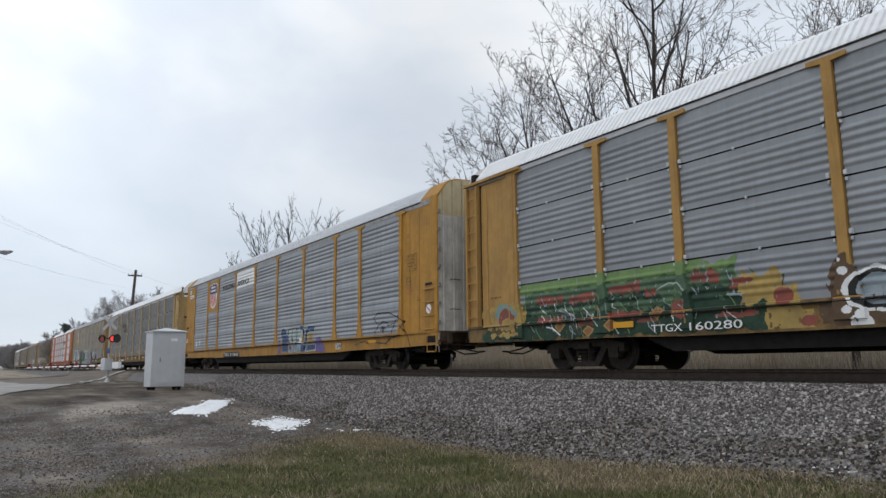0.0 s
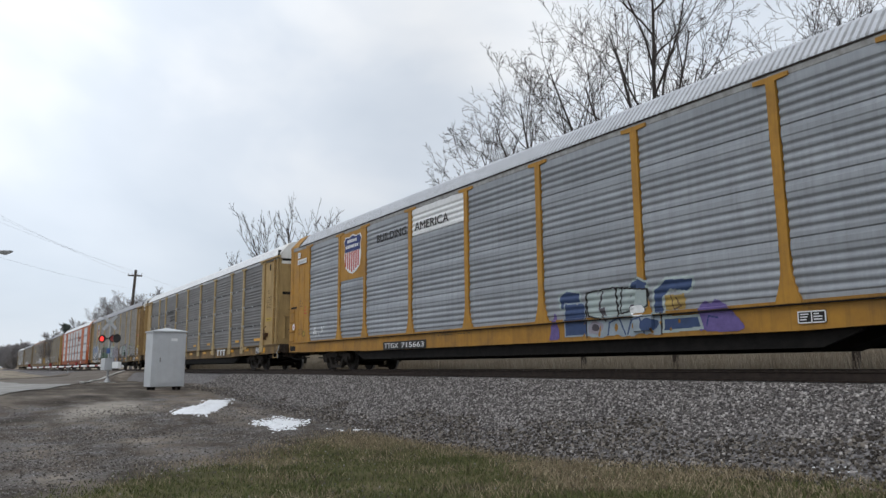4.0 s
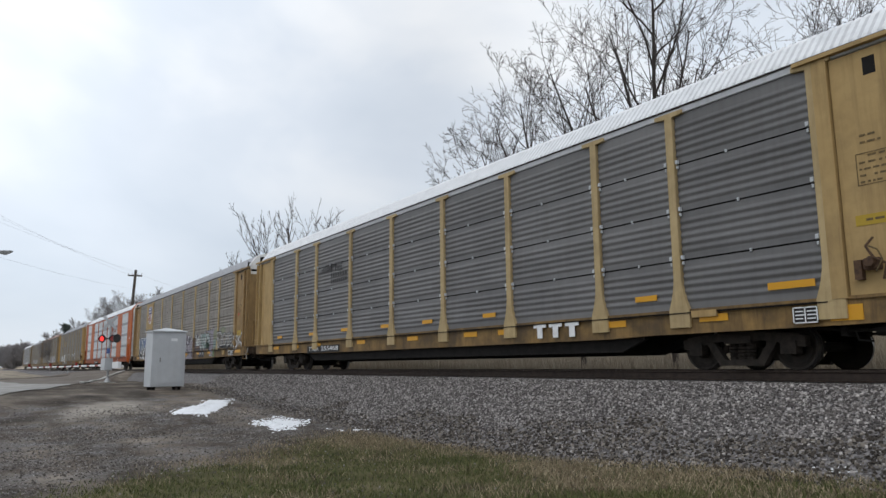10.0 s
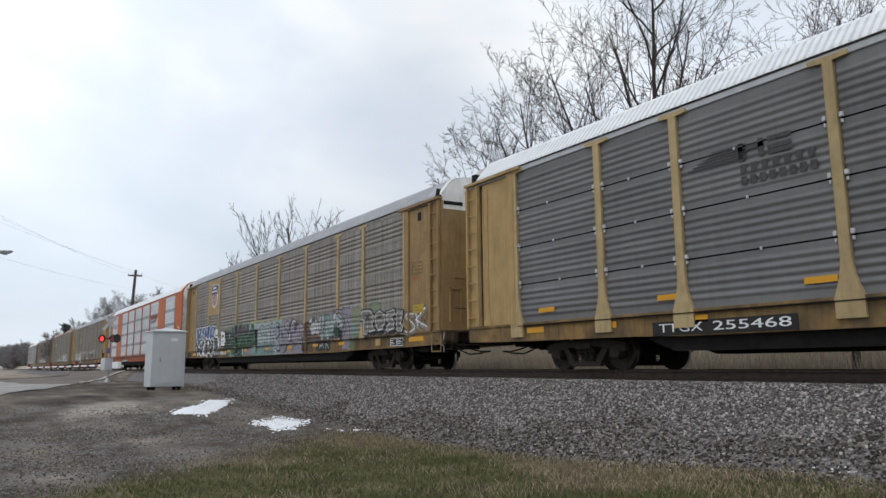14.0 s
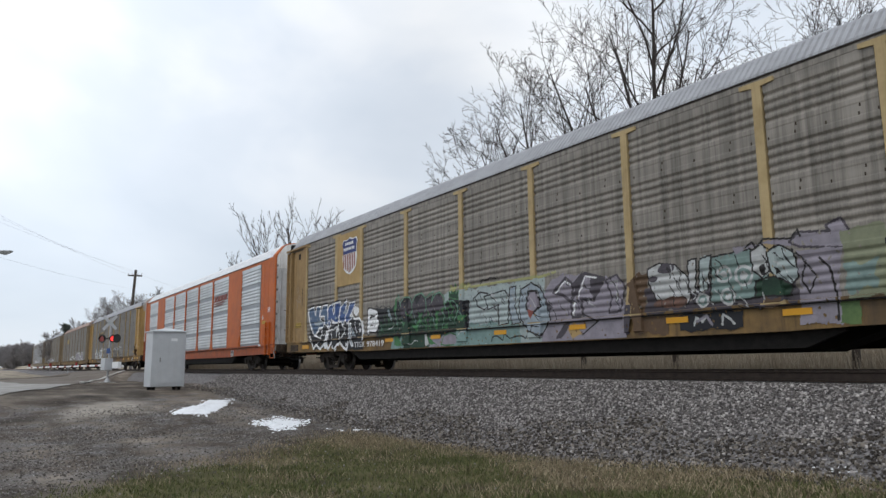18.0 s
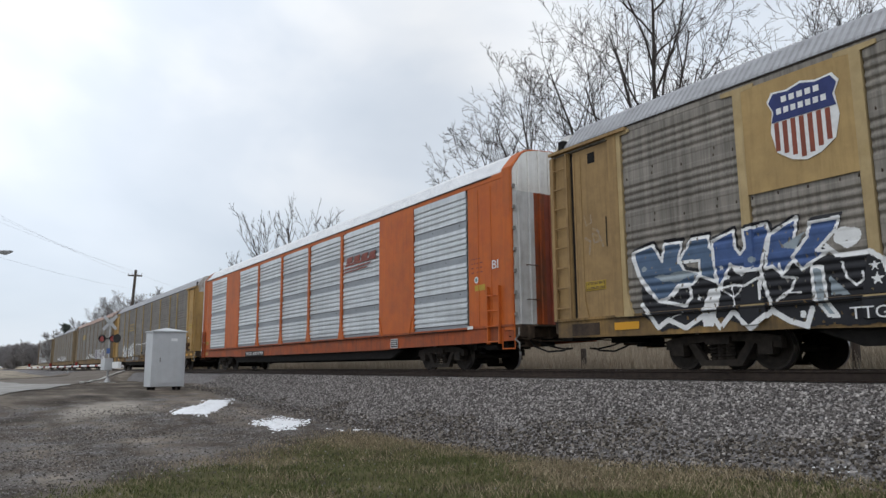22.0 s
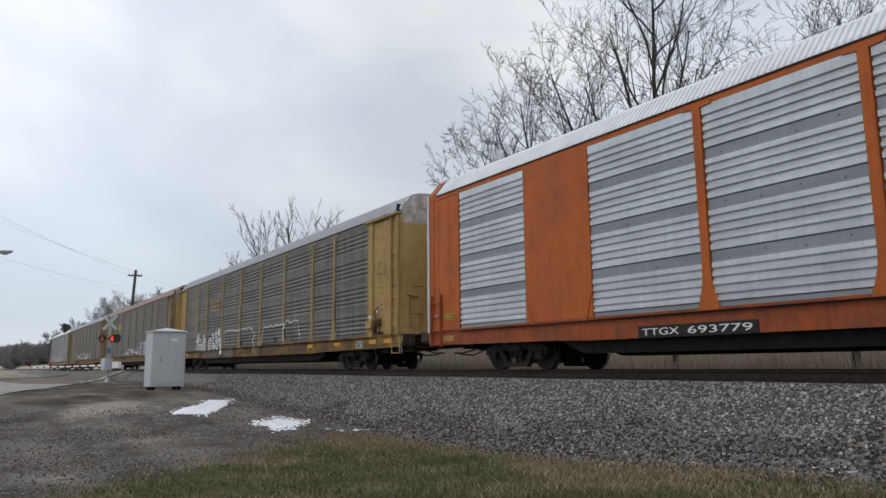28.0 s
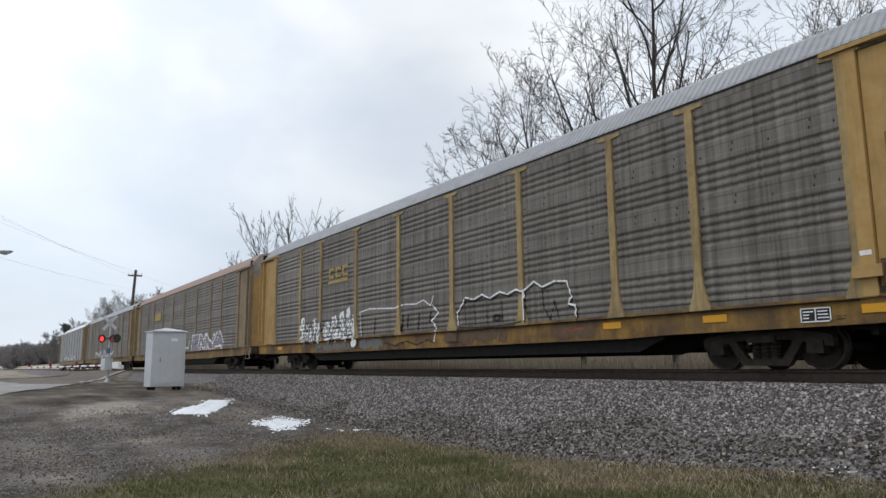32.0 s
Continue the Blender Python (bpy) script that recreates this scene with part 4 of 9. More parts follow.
def roof_mesh(mat, valley, n, back, half):
    """The ribbed roof from x = -back to x = half."""
    prof = ROOF_SECTION
    xs = [(-back, 0.0)]
    step = (back + half) / n
    for i in range(n):
        x = -back + i * step
        xs += [(x + 0.38 * step, 0), (x + 0.48 * step, 0.060), (x + 0.84 * step, 0.060), (x + 0.96 * step, 0)]
    xs.append((half, 0.0))
    k = len(prof)
    v = []
    for x, d in xs:
        for y, z in prof:
            s = abs(y) / HALF_W
            v.append((x, y - math.copysign(d * s, y) * 0.5 if y else y, z + d * (1 - 0.6 * s)))
    f = [(i * k + j, i * k + j + 1, (i + 1) * k + j + 1, (i + 1) * k + j)[::-1] for i in range(len(xs) - 1) for j in range(k - 1)]
    # Each valley strip takes the darker colour, painting the shade between ribs.
    idx = [1 if i % 4 == 0 else 0 for i in range(len(xs) - 1) for j in range(k - 1)]
    return mesh_from("roof", v, f, [mat, valley], idx)


def roof_end_mesh(mat, x0, x1):
    """The smooth hood at each end of the roof, with a turned-in lip round the door."""
    prof = ROOF_SECTION
    k = len(prof)
    def ring(x, grow):
        return [(x, y * (1 + 0.014 * grow), z + 0.022 * grow) for y, z in prof]
    v = ring(x0, 1) + ring(x1 - 0.02, 1) + ring(x1 + 0.01, 0.2) + ring(x1 - 0.02, -3.0)
    f = [(r * k + j, r * k + j + 1, (r + 1) * k + j + 1, (r + 1) * k + j)[::-1] for r in range(3) for j in range(k - 1)]
    return mesh_from("roof_end", v, f, [mat])


def bow(t):
    return HALF_L - 0.015 + END_BOW * math.sin(max(t, 0) * math.pi / 2) ** 0.8


def door_leaf_mesh(mats, top_mat, side, ribs, top_z):
    """One leaf of the swelling end door, from the corner to the middle, up into the gable; mats run from corner to middle; side is -1 or 1."""
    n = 12

    def at(t):
        return bow(t), side * (HALF_W - 0.03) * (1 - t) + side * 0.015 * t

    prof, cols = [], []
    for i in range(n):
        t0, t1 = i / n, (i + 1) / n
        prof.append((*at(t0), 0.0))
        cols.append(i)
        if ribs and i % 3 == 1:
            for u, d in ((0.30, 0.0), (0.36, -0.03), (0.44, -0.03), (0.50, 0.045), (0.86, 0.045), (0.92, 0.0)):
                prof.append((*at(t0 + (t1 - t0) * u), d))
                cols.append(i)
    prof.append((*at(1.0), 0.0))
    k = len(prof)
    v = [(x + d, y, z if z < 4.6 else roof_z(y) - 0.025) for z in (1.0, top_z, 9.0) for x, y, d in prof]
    f, idx = [], []
    for r in range(2):
        for j in range(k - 1):
            q = (r * k + j, r * k + j + 1, (r + 1) * k + j + 1, (r + 1) * k + j)
            f.append(q if side < 0 else q[::-1])
            idx.append(len(mats) if r else min(cols[j] * len(mats) // n, len(mats) - 1))
    o = len(v)
    v += [(HALF_L - 0.08, y, z) for y, z in ((prof[0][1], 1.0), (prof[-1][1], 1.0), (prof[-1][1], roof_z(prof[-1][1]) - 0.03), (prof[k // 2][1], roof_z(prof[k // 2][1]) - 0.03), (prof[0][1], roof_z(prof[0][1]) - 0.03))]
    f.append((o, o + 1, o + 2, o + 3, o + 4))
    idx.append(0)
    return mesh_from("end_door", v, f, [*mats, top_mat], idx)


def ladder_mesh(mat, width=0.42, z0=1.05, z1=4.5):
    s = Shape()
    for x in (0, width):
        s.box(x - 0.025, x + 0.025, -0.05, 0.02, z0, z1)
    z = z0 + 0.2
    while z < z1:
        s.tube((0, -0.03, z), (width, -0.03, z), 0.016, n=6)
        z += 0.42
    return s.mesh("ladder", mat)


WHEEL_R = 0.36


def wheelset_mesh():
    s = Shape()
    r = WHEEL_R
    n = 28
    idx = []
    prof = [(0.0, 0.15), (0.02, 0.14), (0.035, 0.10), (0.05, 0.12), (0.05, 0.25), (0.03, 0.285), (0.0, 0.325), (0.0, r), (0.095, r + 0.002), (0.098, r + 0.027), (0.12, r + 0.027), (0.12, 0.2), (0.09, 0.1)]
    v, f = [], []
    for side in (-1, 1):
        o = len(v)
        for d, rad in prof:
            for i in range(n):
                a = 2 * math.pi * i / n
                v.append((rad * math.cos(a), side * (0.82 - d), rad * math.sin(a)))
        for j in range(len(prof) - 1):
            for i in range(n):
                q = (o + j * n + i, o + j * n + (i + 1) % n, o + (j + 1) * n + (i + 1) % n, o + (j + 1) * n + i)
                f.append(q if side > 0 else q[::-1])
                idx.append(1 if j == 7 else 0)
    s.tube((0, -1.0, 0), (0, 1.0, 0), 0.075, n=10)
    for side in (-1, 1):
        s.tube((0, side * 0.80, 0), (0, side * 0.94, 0), 0.11, 0.095, 10)
        for i in range(3):
            a = 2.1 * i
            s.tube((0.055 * math.cos(a), side * 0.93, 0.055 * math.sin(a)), (0.055 * math.cos(a), side * 1.02, 0.055 * math.sin(a)), 0.018, n=5)
    o = len(v)
    v += s.v
    f += [tuple(i + o for i in q) for q in s.f]
    idx += [0] * len(s.f)
    return mesh_from("wheelset", v, f, [M["wheel"], M["tread"]], idx)


def truck_mesh():
    """Two cast side frames with a spring group, and the bolster between them."""
    s = Shape()
    for y in (-0.93, 0.93):
        top = [(-1.12, 0.40), (-1.12, 0.56), (-0.98, 0.60), (-0.55, 0.66), (0.55, 0.66), (0.98, 0.60), (1.12, 0.56), (1.12, 0.40), (0.80, 0.42), (0.62, 0.50), (0.34, 0.52), (-0.34, 0.52), (-0.62, 0.50), (-0.80, 0.42)]
        s.prism_y(top[::-1], y - 0.07, y + 0.07)
        low = [(-0.66, 0.50), (-0.50, 0.50), (-0.30, 0.22), (0.30, 0.22), (0.50, 0.50), (0.66, 0.50), (0.40, 0.12), (-0.40, 0.12)]
        s.prism_y(low[::-1], y - 0.06, y + 0.06)
        for x in (-0.85, 0.85):
            s.box(x - 0.13, x + 0.13, y - 0.10, y + 0.10, 0.30, 0.50)
        for x in (-0.16, 0.0, 0.16):
            for j in range(5):
                s.tube((x, y, 0.23 + j * 0.055), (x, y, 0.262 + j * 0.055), 0.075, n=8)
        s.box(-0.24, 0.24, y - 0.14, y + 0.10, 0.48, 0.60)
    s.box(-0.22, 0.22, -0.9, 0.9, 0.42, 0.70)
    s.box(-0.46, 0.46, -0.62, 0.62, 0.20, 0.60)
    s.box(-0.80, 0.80, -0.10, 0.10, 0.30, 0.62)
    for x in (-0.42, 0.42):
        s.box(x - 0.05, x + 0.05, -0.8, 0.8, 0.34, 0.46)
    return s.mesh("truck", M["truck"])


def coupler_mesh():
    s = Shape()
    s.box(12.9, 13.85, -0.11, 0.11, 0.66, 0.90)
    s.box(13.80, 14.12, -0.17, 0.15, 0.64, 0.92)
    s.box(13.95, 14.16, 0.02, 0.19, 0.66, 0.90)
    s.pipe([(13.35, -0.75, 0.78), (13.55, -0.7, 0.62), (13.75, -0.5, 0.52), (14.0, -0.3, 0.45), (14.14, -0.2, 0.47)], 0.02, 6)
    s.pipe([(13.3, -1.35, 0.75), (13.3, -0.3, 0.72), (13.9, -0.05, 0.80)], 0.012, 5)
    s.box(12.5, 13.0, -0.28, 0.28, 0.55, 0.98)
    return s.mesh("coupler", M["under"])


def sill_mesh(mat, rear=13.5, front=13.5):
    s = Shape()
    # outer channel, deeper in the middle
    p = [(-rear, 0.66), (-rear, 1.02), (front, 1.02), (front, 0.66), (11.6, 0.63), (8.2, 0.61), (7.2, 0.58), (-7.2, 0.58), (-8.2, 0.61), (-11.6, 0.63)]
    s.prism_y(p[::-1], -HALF_W - 0.015, -HALF_W + 0.10)
    s.box(-rear, front, -HALF_W - 0.05, -HALF_W + 0.02, 0.985, 1.03)
    return s.mesh("side_sill", mat)


def underframe_mesh():
    s = Shape()
    s.box(-13.1, 13.1, -HALF_W + 0.10, HALF_W - 0.10, 0.86, 0.98)
    s.prism_y([(-8.1, 0.58), (-7.2, 0.28), (7.2, 0.28), (8.1, 0.58), (13.0, 0.66), (13.0, 0.88), (-13.0, 0.88), (-13.0, 0.66)], -0.30, 0.30)
    for x in np.linspace(-7.0, 7.0, 11):
        s.box(x - 0.05, x + 0.05, -HALF_W + 0.1, HALF_W - 0.1, 0.56, 0.88)
    s.prism_y([(-8.0, 0.56), (-7.4, 0.33), (7.4, 0.33), (8.0, 0.56), (8.0, 0.86), (-8.0, 0.86)], -1.16, -1.06)
    s.prism_y([(-8.0, 0.56), (-7.4, 0.33), (7.4, 0.33), (8.0, 0.56), (8.0, 0.86), (-8.0, 0.86)], 1.06, 1.16)
    s.tube((-2.6, 0.62, 0.55), (-1.4, 0.62, 0.55), 0.2, n=12)
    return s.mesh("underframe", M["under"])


WHEELSET, TRUCK, COUPLER, UNDER = wheelset_mesh(), truck_mesh(), coupler_mesh(), underframe_mesh()
wheelsets = []


def end_sill_mesh():
    s = Shape()
    s.box(HALF_L - 0.35, HALF_L + 0.12, -HALF_W + 0.03, HALF_W - 0.03, 0.74, 1.02, 0.02)
    for y in (-1.0, -0.45, 0.45, 1.0):
        s.box(HALF_L - 0.2, HALF_L + 0.20, y - 0.07, y + 0.07, 0.70, 0.98, 0.02)
    s.box(HALF_L + 0.05, HALF_L + 0.34, -0.95, 0.95, 0.97, 1.01)
    s.pipe([(HALF_L + 0.1, -1.2, 0.70), (HALF_L + 0.24, -0.7, 0.64), (HALF_L + 0.26, 0.6, 0.66)], 0.014, 5)
    s.box(HALF_L - 0.5, HALF_L - 0.1, -0.9, -0.5, 0.52, 0.78, 0.02)
    return s.mesh("end_sill", M["grimy_end"])


def rigging_mesh():
    """Pipes, rods and small castings hung under the deck between the bogie and the end."""
    s = Shape()
    s.pipe([(11.15, -1.0, 0.62), (11.7, -1.02, 0.56), (12.9, -1.02, 0.56), (13.3, -0.9, 0.60)], 0.026, 6)
    s.pipe([(11.3, -0.55, 0.56), (12.2, -0.6, 0.47), (13.1, -0.6, 0.50)], 0.02, 6)
    s.tube((12.05, -1.05, 0.55), (12.55, -1.05, 0.55), 0.075, n=10)
    for x in (11.6, 12.85):
        s.box(x - 0.05, x + 0.05, -1.08, -0.4, 0.48, 0.70, 0.01)
    s.box(12.6, 12.9, -0.9, -0.5, 0.50, 0.66, 0.02)
    s.pipe([(11.75, -1.05, 0.56), (11.8, -1.08, 0.42), (12.0, -1.08, 0.40)], 0.014, 5)
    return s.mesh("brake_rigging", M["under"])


RIGGING = rigging_mesh()
END_SILL = end_sill_mesh()
AIR_HOSE = Shape().pipe([(HALF_L - 0.1, -0.85, 0.70), (HALF_L + 0.05, -0.8, 0.52), (HALF_L + 0.28, -0.62, 0.40), (HALF_L + 0.55, -0.42, 0.42), (HALF_L + 0.64, -0.34, 0.48)], 0.021, 6).mesh("air_hose", M["hose"])
# Dark strip added along the eave for the shadowy gap under the roof.
EAVE_LINE = Shape().box(-12.68, 12.68, -HALF_W - 0.045, -HALF_W - 0.005, EAVE_Z - 0.02, EAVE_Z + 0.012).mesh("eave_gutter", M["truck"])
JOINT = Shape().box(-11.55, 11.55, -HALF_W - 0.077, -HALF_W - 0.02, 0.958, 0.974).mesh("sill_joint", M["gap"])
HINGE = Shape().box(-0.035, 0.03, -0.035, 0.04, -0.045, 0.045, 0.01).mesh("hinge", M["door_grey"])
DOOR_GRAB = Shape().pipe([(0, -0.14, 0), (0.07, -0.14, 0), (0.07, 0.14, 0), (0.0, 0.14, 0)], 0.012, 5).mesh("door_grab", M["rusty"])


def flip(x=0.0):
    return pose(x, 0, 0, 0, 0, 180)


def corner_parts(kind, mat, end, cut=0.0):
    """The blank side between the last panel and the corner, piece by piece; end 1 is the leading one."""
    o = -HALF_W
    out = []

    def piece(name, s):
        if end < 0:
            s.v = [(-x, y, z) for x, y, z in s.v]
            s.f = [q[::-1] for q in s.f]
        out.append((name, s.mesh(name, {"slit": M["gap"], "far_corner_post": M["weathered"]}.get(name, mat))))

    if kind == "flush":
        piece("end_panel", Shape().box(11.66, HALF_L - 0.25 - cut, o - 0.02, o + 0.05, 1.0, PANEL_Z1 + 0.02))
        for x in (12.08, 12.60):
            piece("seam", Shape().box(x, x + 0.022, o - 0.030, o - 0.018, 1.05, 4.4))
        piece("corner_post", Shape().prism_z([(HALF_L - dx - cut, o + dy) for dx, dy in ((0.30, -0.035), (0.03, -0.035), (-0.01, -0.005), (-0.01, 0.03), (0.2, 0.03))], 0.9, EAVE_Z + 0.08))
    else:
        back = 0.0 if end > 0 else 0.10
        piece("end_panel", Shape().box(11.86, 12.88, o - 0.02, o + 0.05, 1.0, PANEL_Z1 - 0.02))
        piece("end_post", Shape().box(11.62, 11.84, o - 0.075, o + 0.03, 1.0, PANEL_Z1 + 0.03))
        piece("ladder_plate", Shape().box(12.99 + back, HALF_L + 1.2 * back, o - 0.012, o + 0.06, 1.0, PANEL_Z1 + 0.02))
        piece("ladder_post", Shape().box(12.89 + back, 12.98 + back, o - 0.05, o + 0.12, 1.0, PANEL_Z1))
        if end < 0:
            piece("slit", Shape().box(12.885, 12.985, o + 0.004, o + 0.03, 1.0, PANEL_Z1 - 0.02))
            piece("channel", Shape().box(12.66, 12.72, o - 0.034, o - 0.016, 1.30, 4.35).box(12.84, 12.88, o - 0.034, o - 0.016, 1.0, 4.40))
            piece("gusset", Shape().prism_y([(12.56, 1.02), (12.88, 1.02), (12.72, 1.42), (12.66, 1.42)][::-1], o - 0.045, o - 0.02))
        else:
            piece("far_corner_post", Shape().box(HALF_L - 0.06, HALF_L + 0.17, 1.16, 1.25, 1.0, 4.42))
        piece("eave_bracket", Shape().box(11.35, HALF_L + 0.03, o - 0.12, o + 0.02, PANEL_Z1 + 0.04, EAVE_Z - 0.03))
    return out


def build_car(label, body, sheet, roof, style, kind, ladder=True, roof_end=None, door=None, door_top=None, door_split=4.15, panels=None, solid=(), rail_mat=None, sill_mat=None, valley=None, post_mat=None, ribs=190, roof_half=12.70, roof_back=13.16, short=(0.0, 0.0)):
    """One auto-carrier car about its own centre, z = 0 at the rail heads. kind: flush or ladder ends; short: how far its front and rear ends stand back."""
    car = thing("auto_carrier_car", None, label, "railcar", "cars of the train")
    post = post_mesh(post_mat or body, foot=0.72 if style == "sheets" else 0.985)
    # Near-black backing puts the shade into the crevice beside each post.
    liner = Shape().box(-0.16, 0.16, 0.032, 0.07, 1.0, 4.5).mesh("dark_crevice_backing", M["gap"])
    roof_m = roof_mesh(roof, valley or (M["roof_soft_valley"] if roof is M["roof_white"] else roof), ribs, roof_back, roof_half)
    split = kind != "flush"
    hoods = [roof_end_mesh(roof_end or roof, 13.33 if split else x + cut, HALF_L) for x, cut in ((roof_half, short[0]), (roof_back, short[1]))]
    corners = {near: corner_parts(kind, body, 1, short[0 if near else 1]) + corner_parts(kind, body, -1, short[1 if near else 0]) for near in ((True, False) if any(short) else (True,))}
    corners.setdefault(False, corners[True])
    lad = ladder_mesh(body)
    leaf_a = door_leaf_mesh(door or [body], door_top or (door or [body])[0], -1, kind == "flush", door_split)
    leaf_b = door_leaf_mesh(door or [body], door_top or (door or [body])[0], 1, kind == "flush", door_split)
    pieces = panels or [(a, b) for a, b in zip(POSTS, POSTS[1:])]
    for m, back in ((Matrix(), short[0]), (flip(), short[1])):
        near = m == Matrix()
        end = m @ pose(-back, 0, 0)
        tail = 13.5 - short[1 if near else 0]
        part("side_sill", sill_mesh(sill_mat or body, tail, 13.5 - back), car, at=m)
        part("top_rail", Shape().box(-tail + 0.05, 13.45 - back, -HALF_W - 0.03, -HALF_W + 0.05, PANEL_Z1, EAVE_Z + 0.02, 0.01).mesh("top_rail", rail_mat or sheet), car, at=m)
        part("sill_joint", JOINT, car, "dark joint along the foot of the panels", at=m)
        for x in (POSTS if panels is None else [b for a, b in pieces[:-1]]):
            if all(not (a - 0.05 < x < b + 0.05) for a, b in solid):
                upright = part("post", post, car, at=m @ pose(x, -HALF_W, 0))
                part("liner", liner, upright, "near-black backing that darkens the gap behind the post")
        for a, b in pieces:
            left = 0.02 if panels and any(abs(a - q) < 0.01 for p, q in solid) else 0.098
            right = 0.02 if panels and any(abs(b - p) < 0.01 for p, q in solid) else 0.098
            part("panel", panel_mesh(b - a - left - right, style, sheet), car, at=m @ pose((a + left + b - right) / 2, -HALF_W, 0))
        for a, b in solid:
            part("side_plate", Shape().box(a, b, -HALF_W - 0.045, -HALF_W + 0.05, 0.95, PANEL_Z1 + 0.02).mesh("side_plate", body), car, at=m)
        for name, data in corners[near]:
            part(name, data, car, at=m)
        if ladder:
            part("ladder", lad, car, at=m @ pose(HALF_L - 0.47, -HALF_W - 0.05, 0))
            if kind != "flush":
                part("ladder", lad, car, at=m @ pose(-HALF_L + 0.05, -HALF_W - 0.05, 0))
        part("roof_end", hoods[0 if near else 1], car, at=end @ pose(0, 0, 0 if near or not split else -0.16))
        if split and not near:
            part("roof_hinge", Shape().box(-13.30, -13.17, -HALF_W - 0.03, -HALF_W + 0.16, 4.60, 4.84, 0.02).mesh("roof_hinge", M["gap"]), car, "black hinge at the roof's rear corner")
        if split and near:
            part("roof_panel", roof_end_mesh(roof, 12.70, 13.27), car, "smooth end sheet of the roof", at=m)
            part("roof_gap", Shape().prism_y([(13.24, 4.62), (13.46, 4.62), (13.40, 4.76), (13.32, 4.86)][::-1], -HALF_W - 0.03, -HALF_W + 0.16).mesh("roof_gap", M["gap"]), car, "dark gap under the end hood", at=m)
        part("end_door", leaf_a, car, at=end)
        part("end_door", leaf_b, car, at=end)
        part("coupler", COUPLER, car, at=m)
        part("end_sill", END_SILL, car, "grimy brown end sill", at=m)
        part("air_hose", AIR_HOSE, car, "black hanging air hose", at=m)
        part("eave_gutter", EAVE_LINE, car, at=m)
        part("brake_rigging", RIGGING, car, "dark brake pipes under the deck", at=m)
        if kind == "flush":
            for i in range(7):
                part("hinge", HINGE, car, at=end @ pose(HALF_L + 0.02, -HALF_W + 0.05, 1.25 + 0.5 * i))
        for z in (1.6, 2.4):
            part("door_grab", DOOR_GRAB, car, at=end @ pose(HALF_L + 0.03, -0.75, z))
        step = Shape()
        for x in (13.0, 13.45):
            step.pipe([(x, -HALF_W - 0.02, 0.95), (x, -HALF_W - 0.02, 0.48)], 0.014, 5)
        step.pipe([(13.0, -HALF_W - 0.02, 0.48), (13.45, -HALF_W - 0.02, 0.48)], 0.016, 5)
        lever = Shape().pipe([(13.55, -HALF_W + 0.02, 0.95), (13.62, -HALF_W - 0.04, 0.78), (13.50, -HALF_W - 0.06, 0.68), (13.66, -HALF_W - 0.06, 0.60), (13.66, -HALF_W - 0.06, 0.46)], 0.016, 5)
        part("uncoupling_lever", lever.mesh("uncoupling_lever", M["metal"]), car, "pale bent uncoupling lever", at=m)
        part("sill_step", step.mesh("sill_step", body), car, at=m)
    part("roof", roof_m, car)
    part("underframe", UNDER, car)
    for x in (-9.84, 9.84):
        tr = part("truck", TRUCK, car, at=pose(x, 0, -0.05))
        for dx in (-0.85, 0.85):
            wheelsets.append((part("wheelset", WHEELSET, tr, at=pose(dx, 0, WHEEL_R + 0.05)), dx))
    return car


cars = []
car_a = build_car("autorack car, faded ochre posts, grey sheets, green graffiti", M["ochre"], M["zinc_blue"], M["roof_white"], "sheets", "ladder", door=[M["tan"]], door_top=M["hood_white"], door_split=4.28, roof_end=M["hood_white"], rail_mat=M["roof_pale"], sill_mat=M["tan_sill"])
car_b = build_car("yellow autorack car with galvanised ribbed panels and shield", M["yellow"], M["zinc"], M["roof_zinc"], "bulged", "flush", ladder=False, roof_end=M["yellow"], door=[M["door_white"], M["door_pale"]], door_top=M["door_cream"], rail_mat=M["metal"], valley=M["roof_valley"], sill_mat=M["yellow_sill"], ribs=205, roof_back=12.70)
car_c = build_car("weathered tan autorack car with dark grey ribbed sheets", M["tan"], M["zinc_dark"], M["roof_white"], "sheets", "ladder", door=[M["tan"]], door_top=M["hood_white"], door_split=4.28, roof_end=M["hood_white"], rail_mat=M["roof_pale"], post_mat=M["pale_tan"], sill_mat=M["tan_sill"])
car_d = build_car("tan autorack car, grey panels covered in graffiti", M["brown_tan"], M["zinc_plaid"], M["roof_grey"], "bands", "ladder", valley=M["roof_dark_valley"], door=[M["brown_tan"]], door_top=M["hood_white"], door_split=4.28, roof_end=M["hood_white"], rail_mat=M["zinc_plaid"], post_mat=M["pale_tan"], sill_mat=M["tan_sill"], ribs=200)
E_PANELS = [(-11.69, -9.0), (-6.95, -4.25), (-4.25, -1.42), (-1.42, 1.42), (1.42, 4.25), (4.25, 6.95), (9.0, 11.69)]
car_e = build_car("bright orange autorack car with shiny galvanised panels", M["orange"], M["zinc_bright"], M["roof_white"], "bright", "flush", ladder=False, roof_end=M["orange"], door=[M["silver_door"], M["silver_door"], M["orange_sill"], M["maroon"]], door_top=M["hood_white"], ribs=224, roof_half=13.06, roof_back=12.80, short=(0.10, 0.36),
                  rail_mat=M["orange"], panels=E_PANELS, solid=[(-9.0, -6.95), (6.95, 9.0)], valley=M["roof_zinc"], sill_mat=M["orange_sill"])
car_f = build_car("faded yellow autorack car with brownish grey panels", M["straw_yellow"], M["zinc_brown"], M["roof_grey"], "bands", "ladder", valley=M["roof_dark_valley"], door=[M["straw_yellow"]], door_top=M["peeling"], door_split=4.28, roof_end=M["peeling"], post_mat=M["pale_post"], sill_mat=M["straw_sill"])
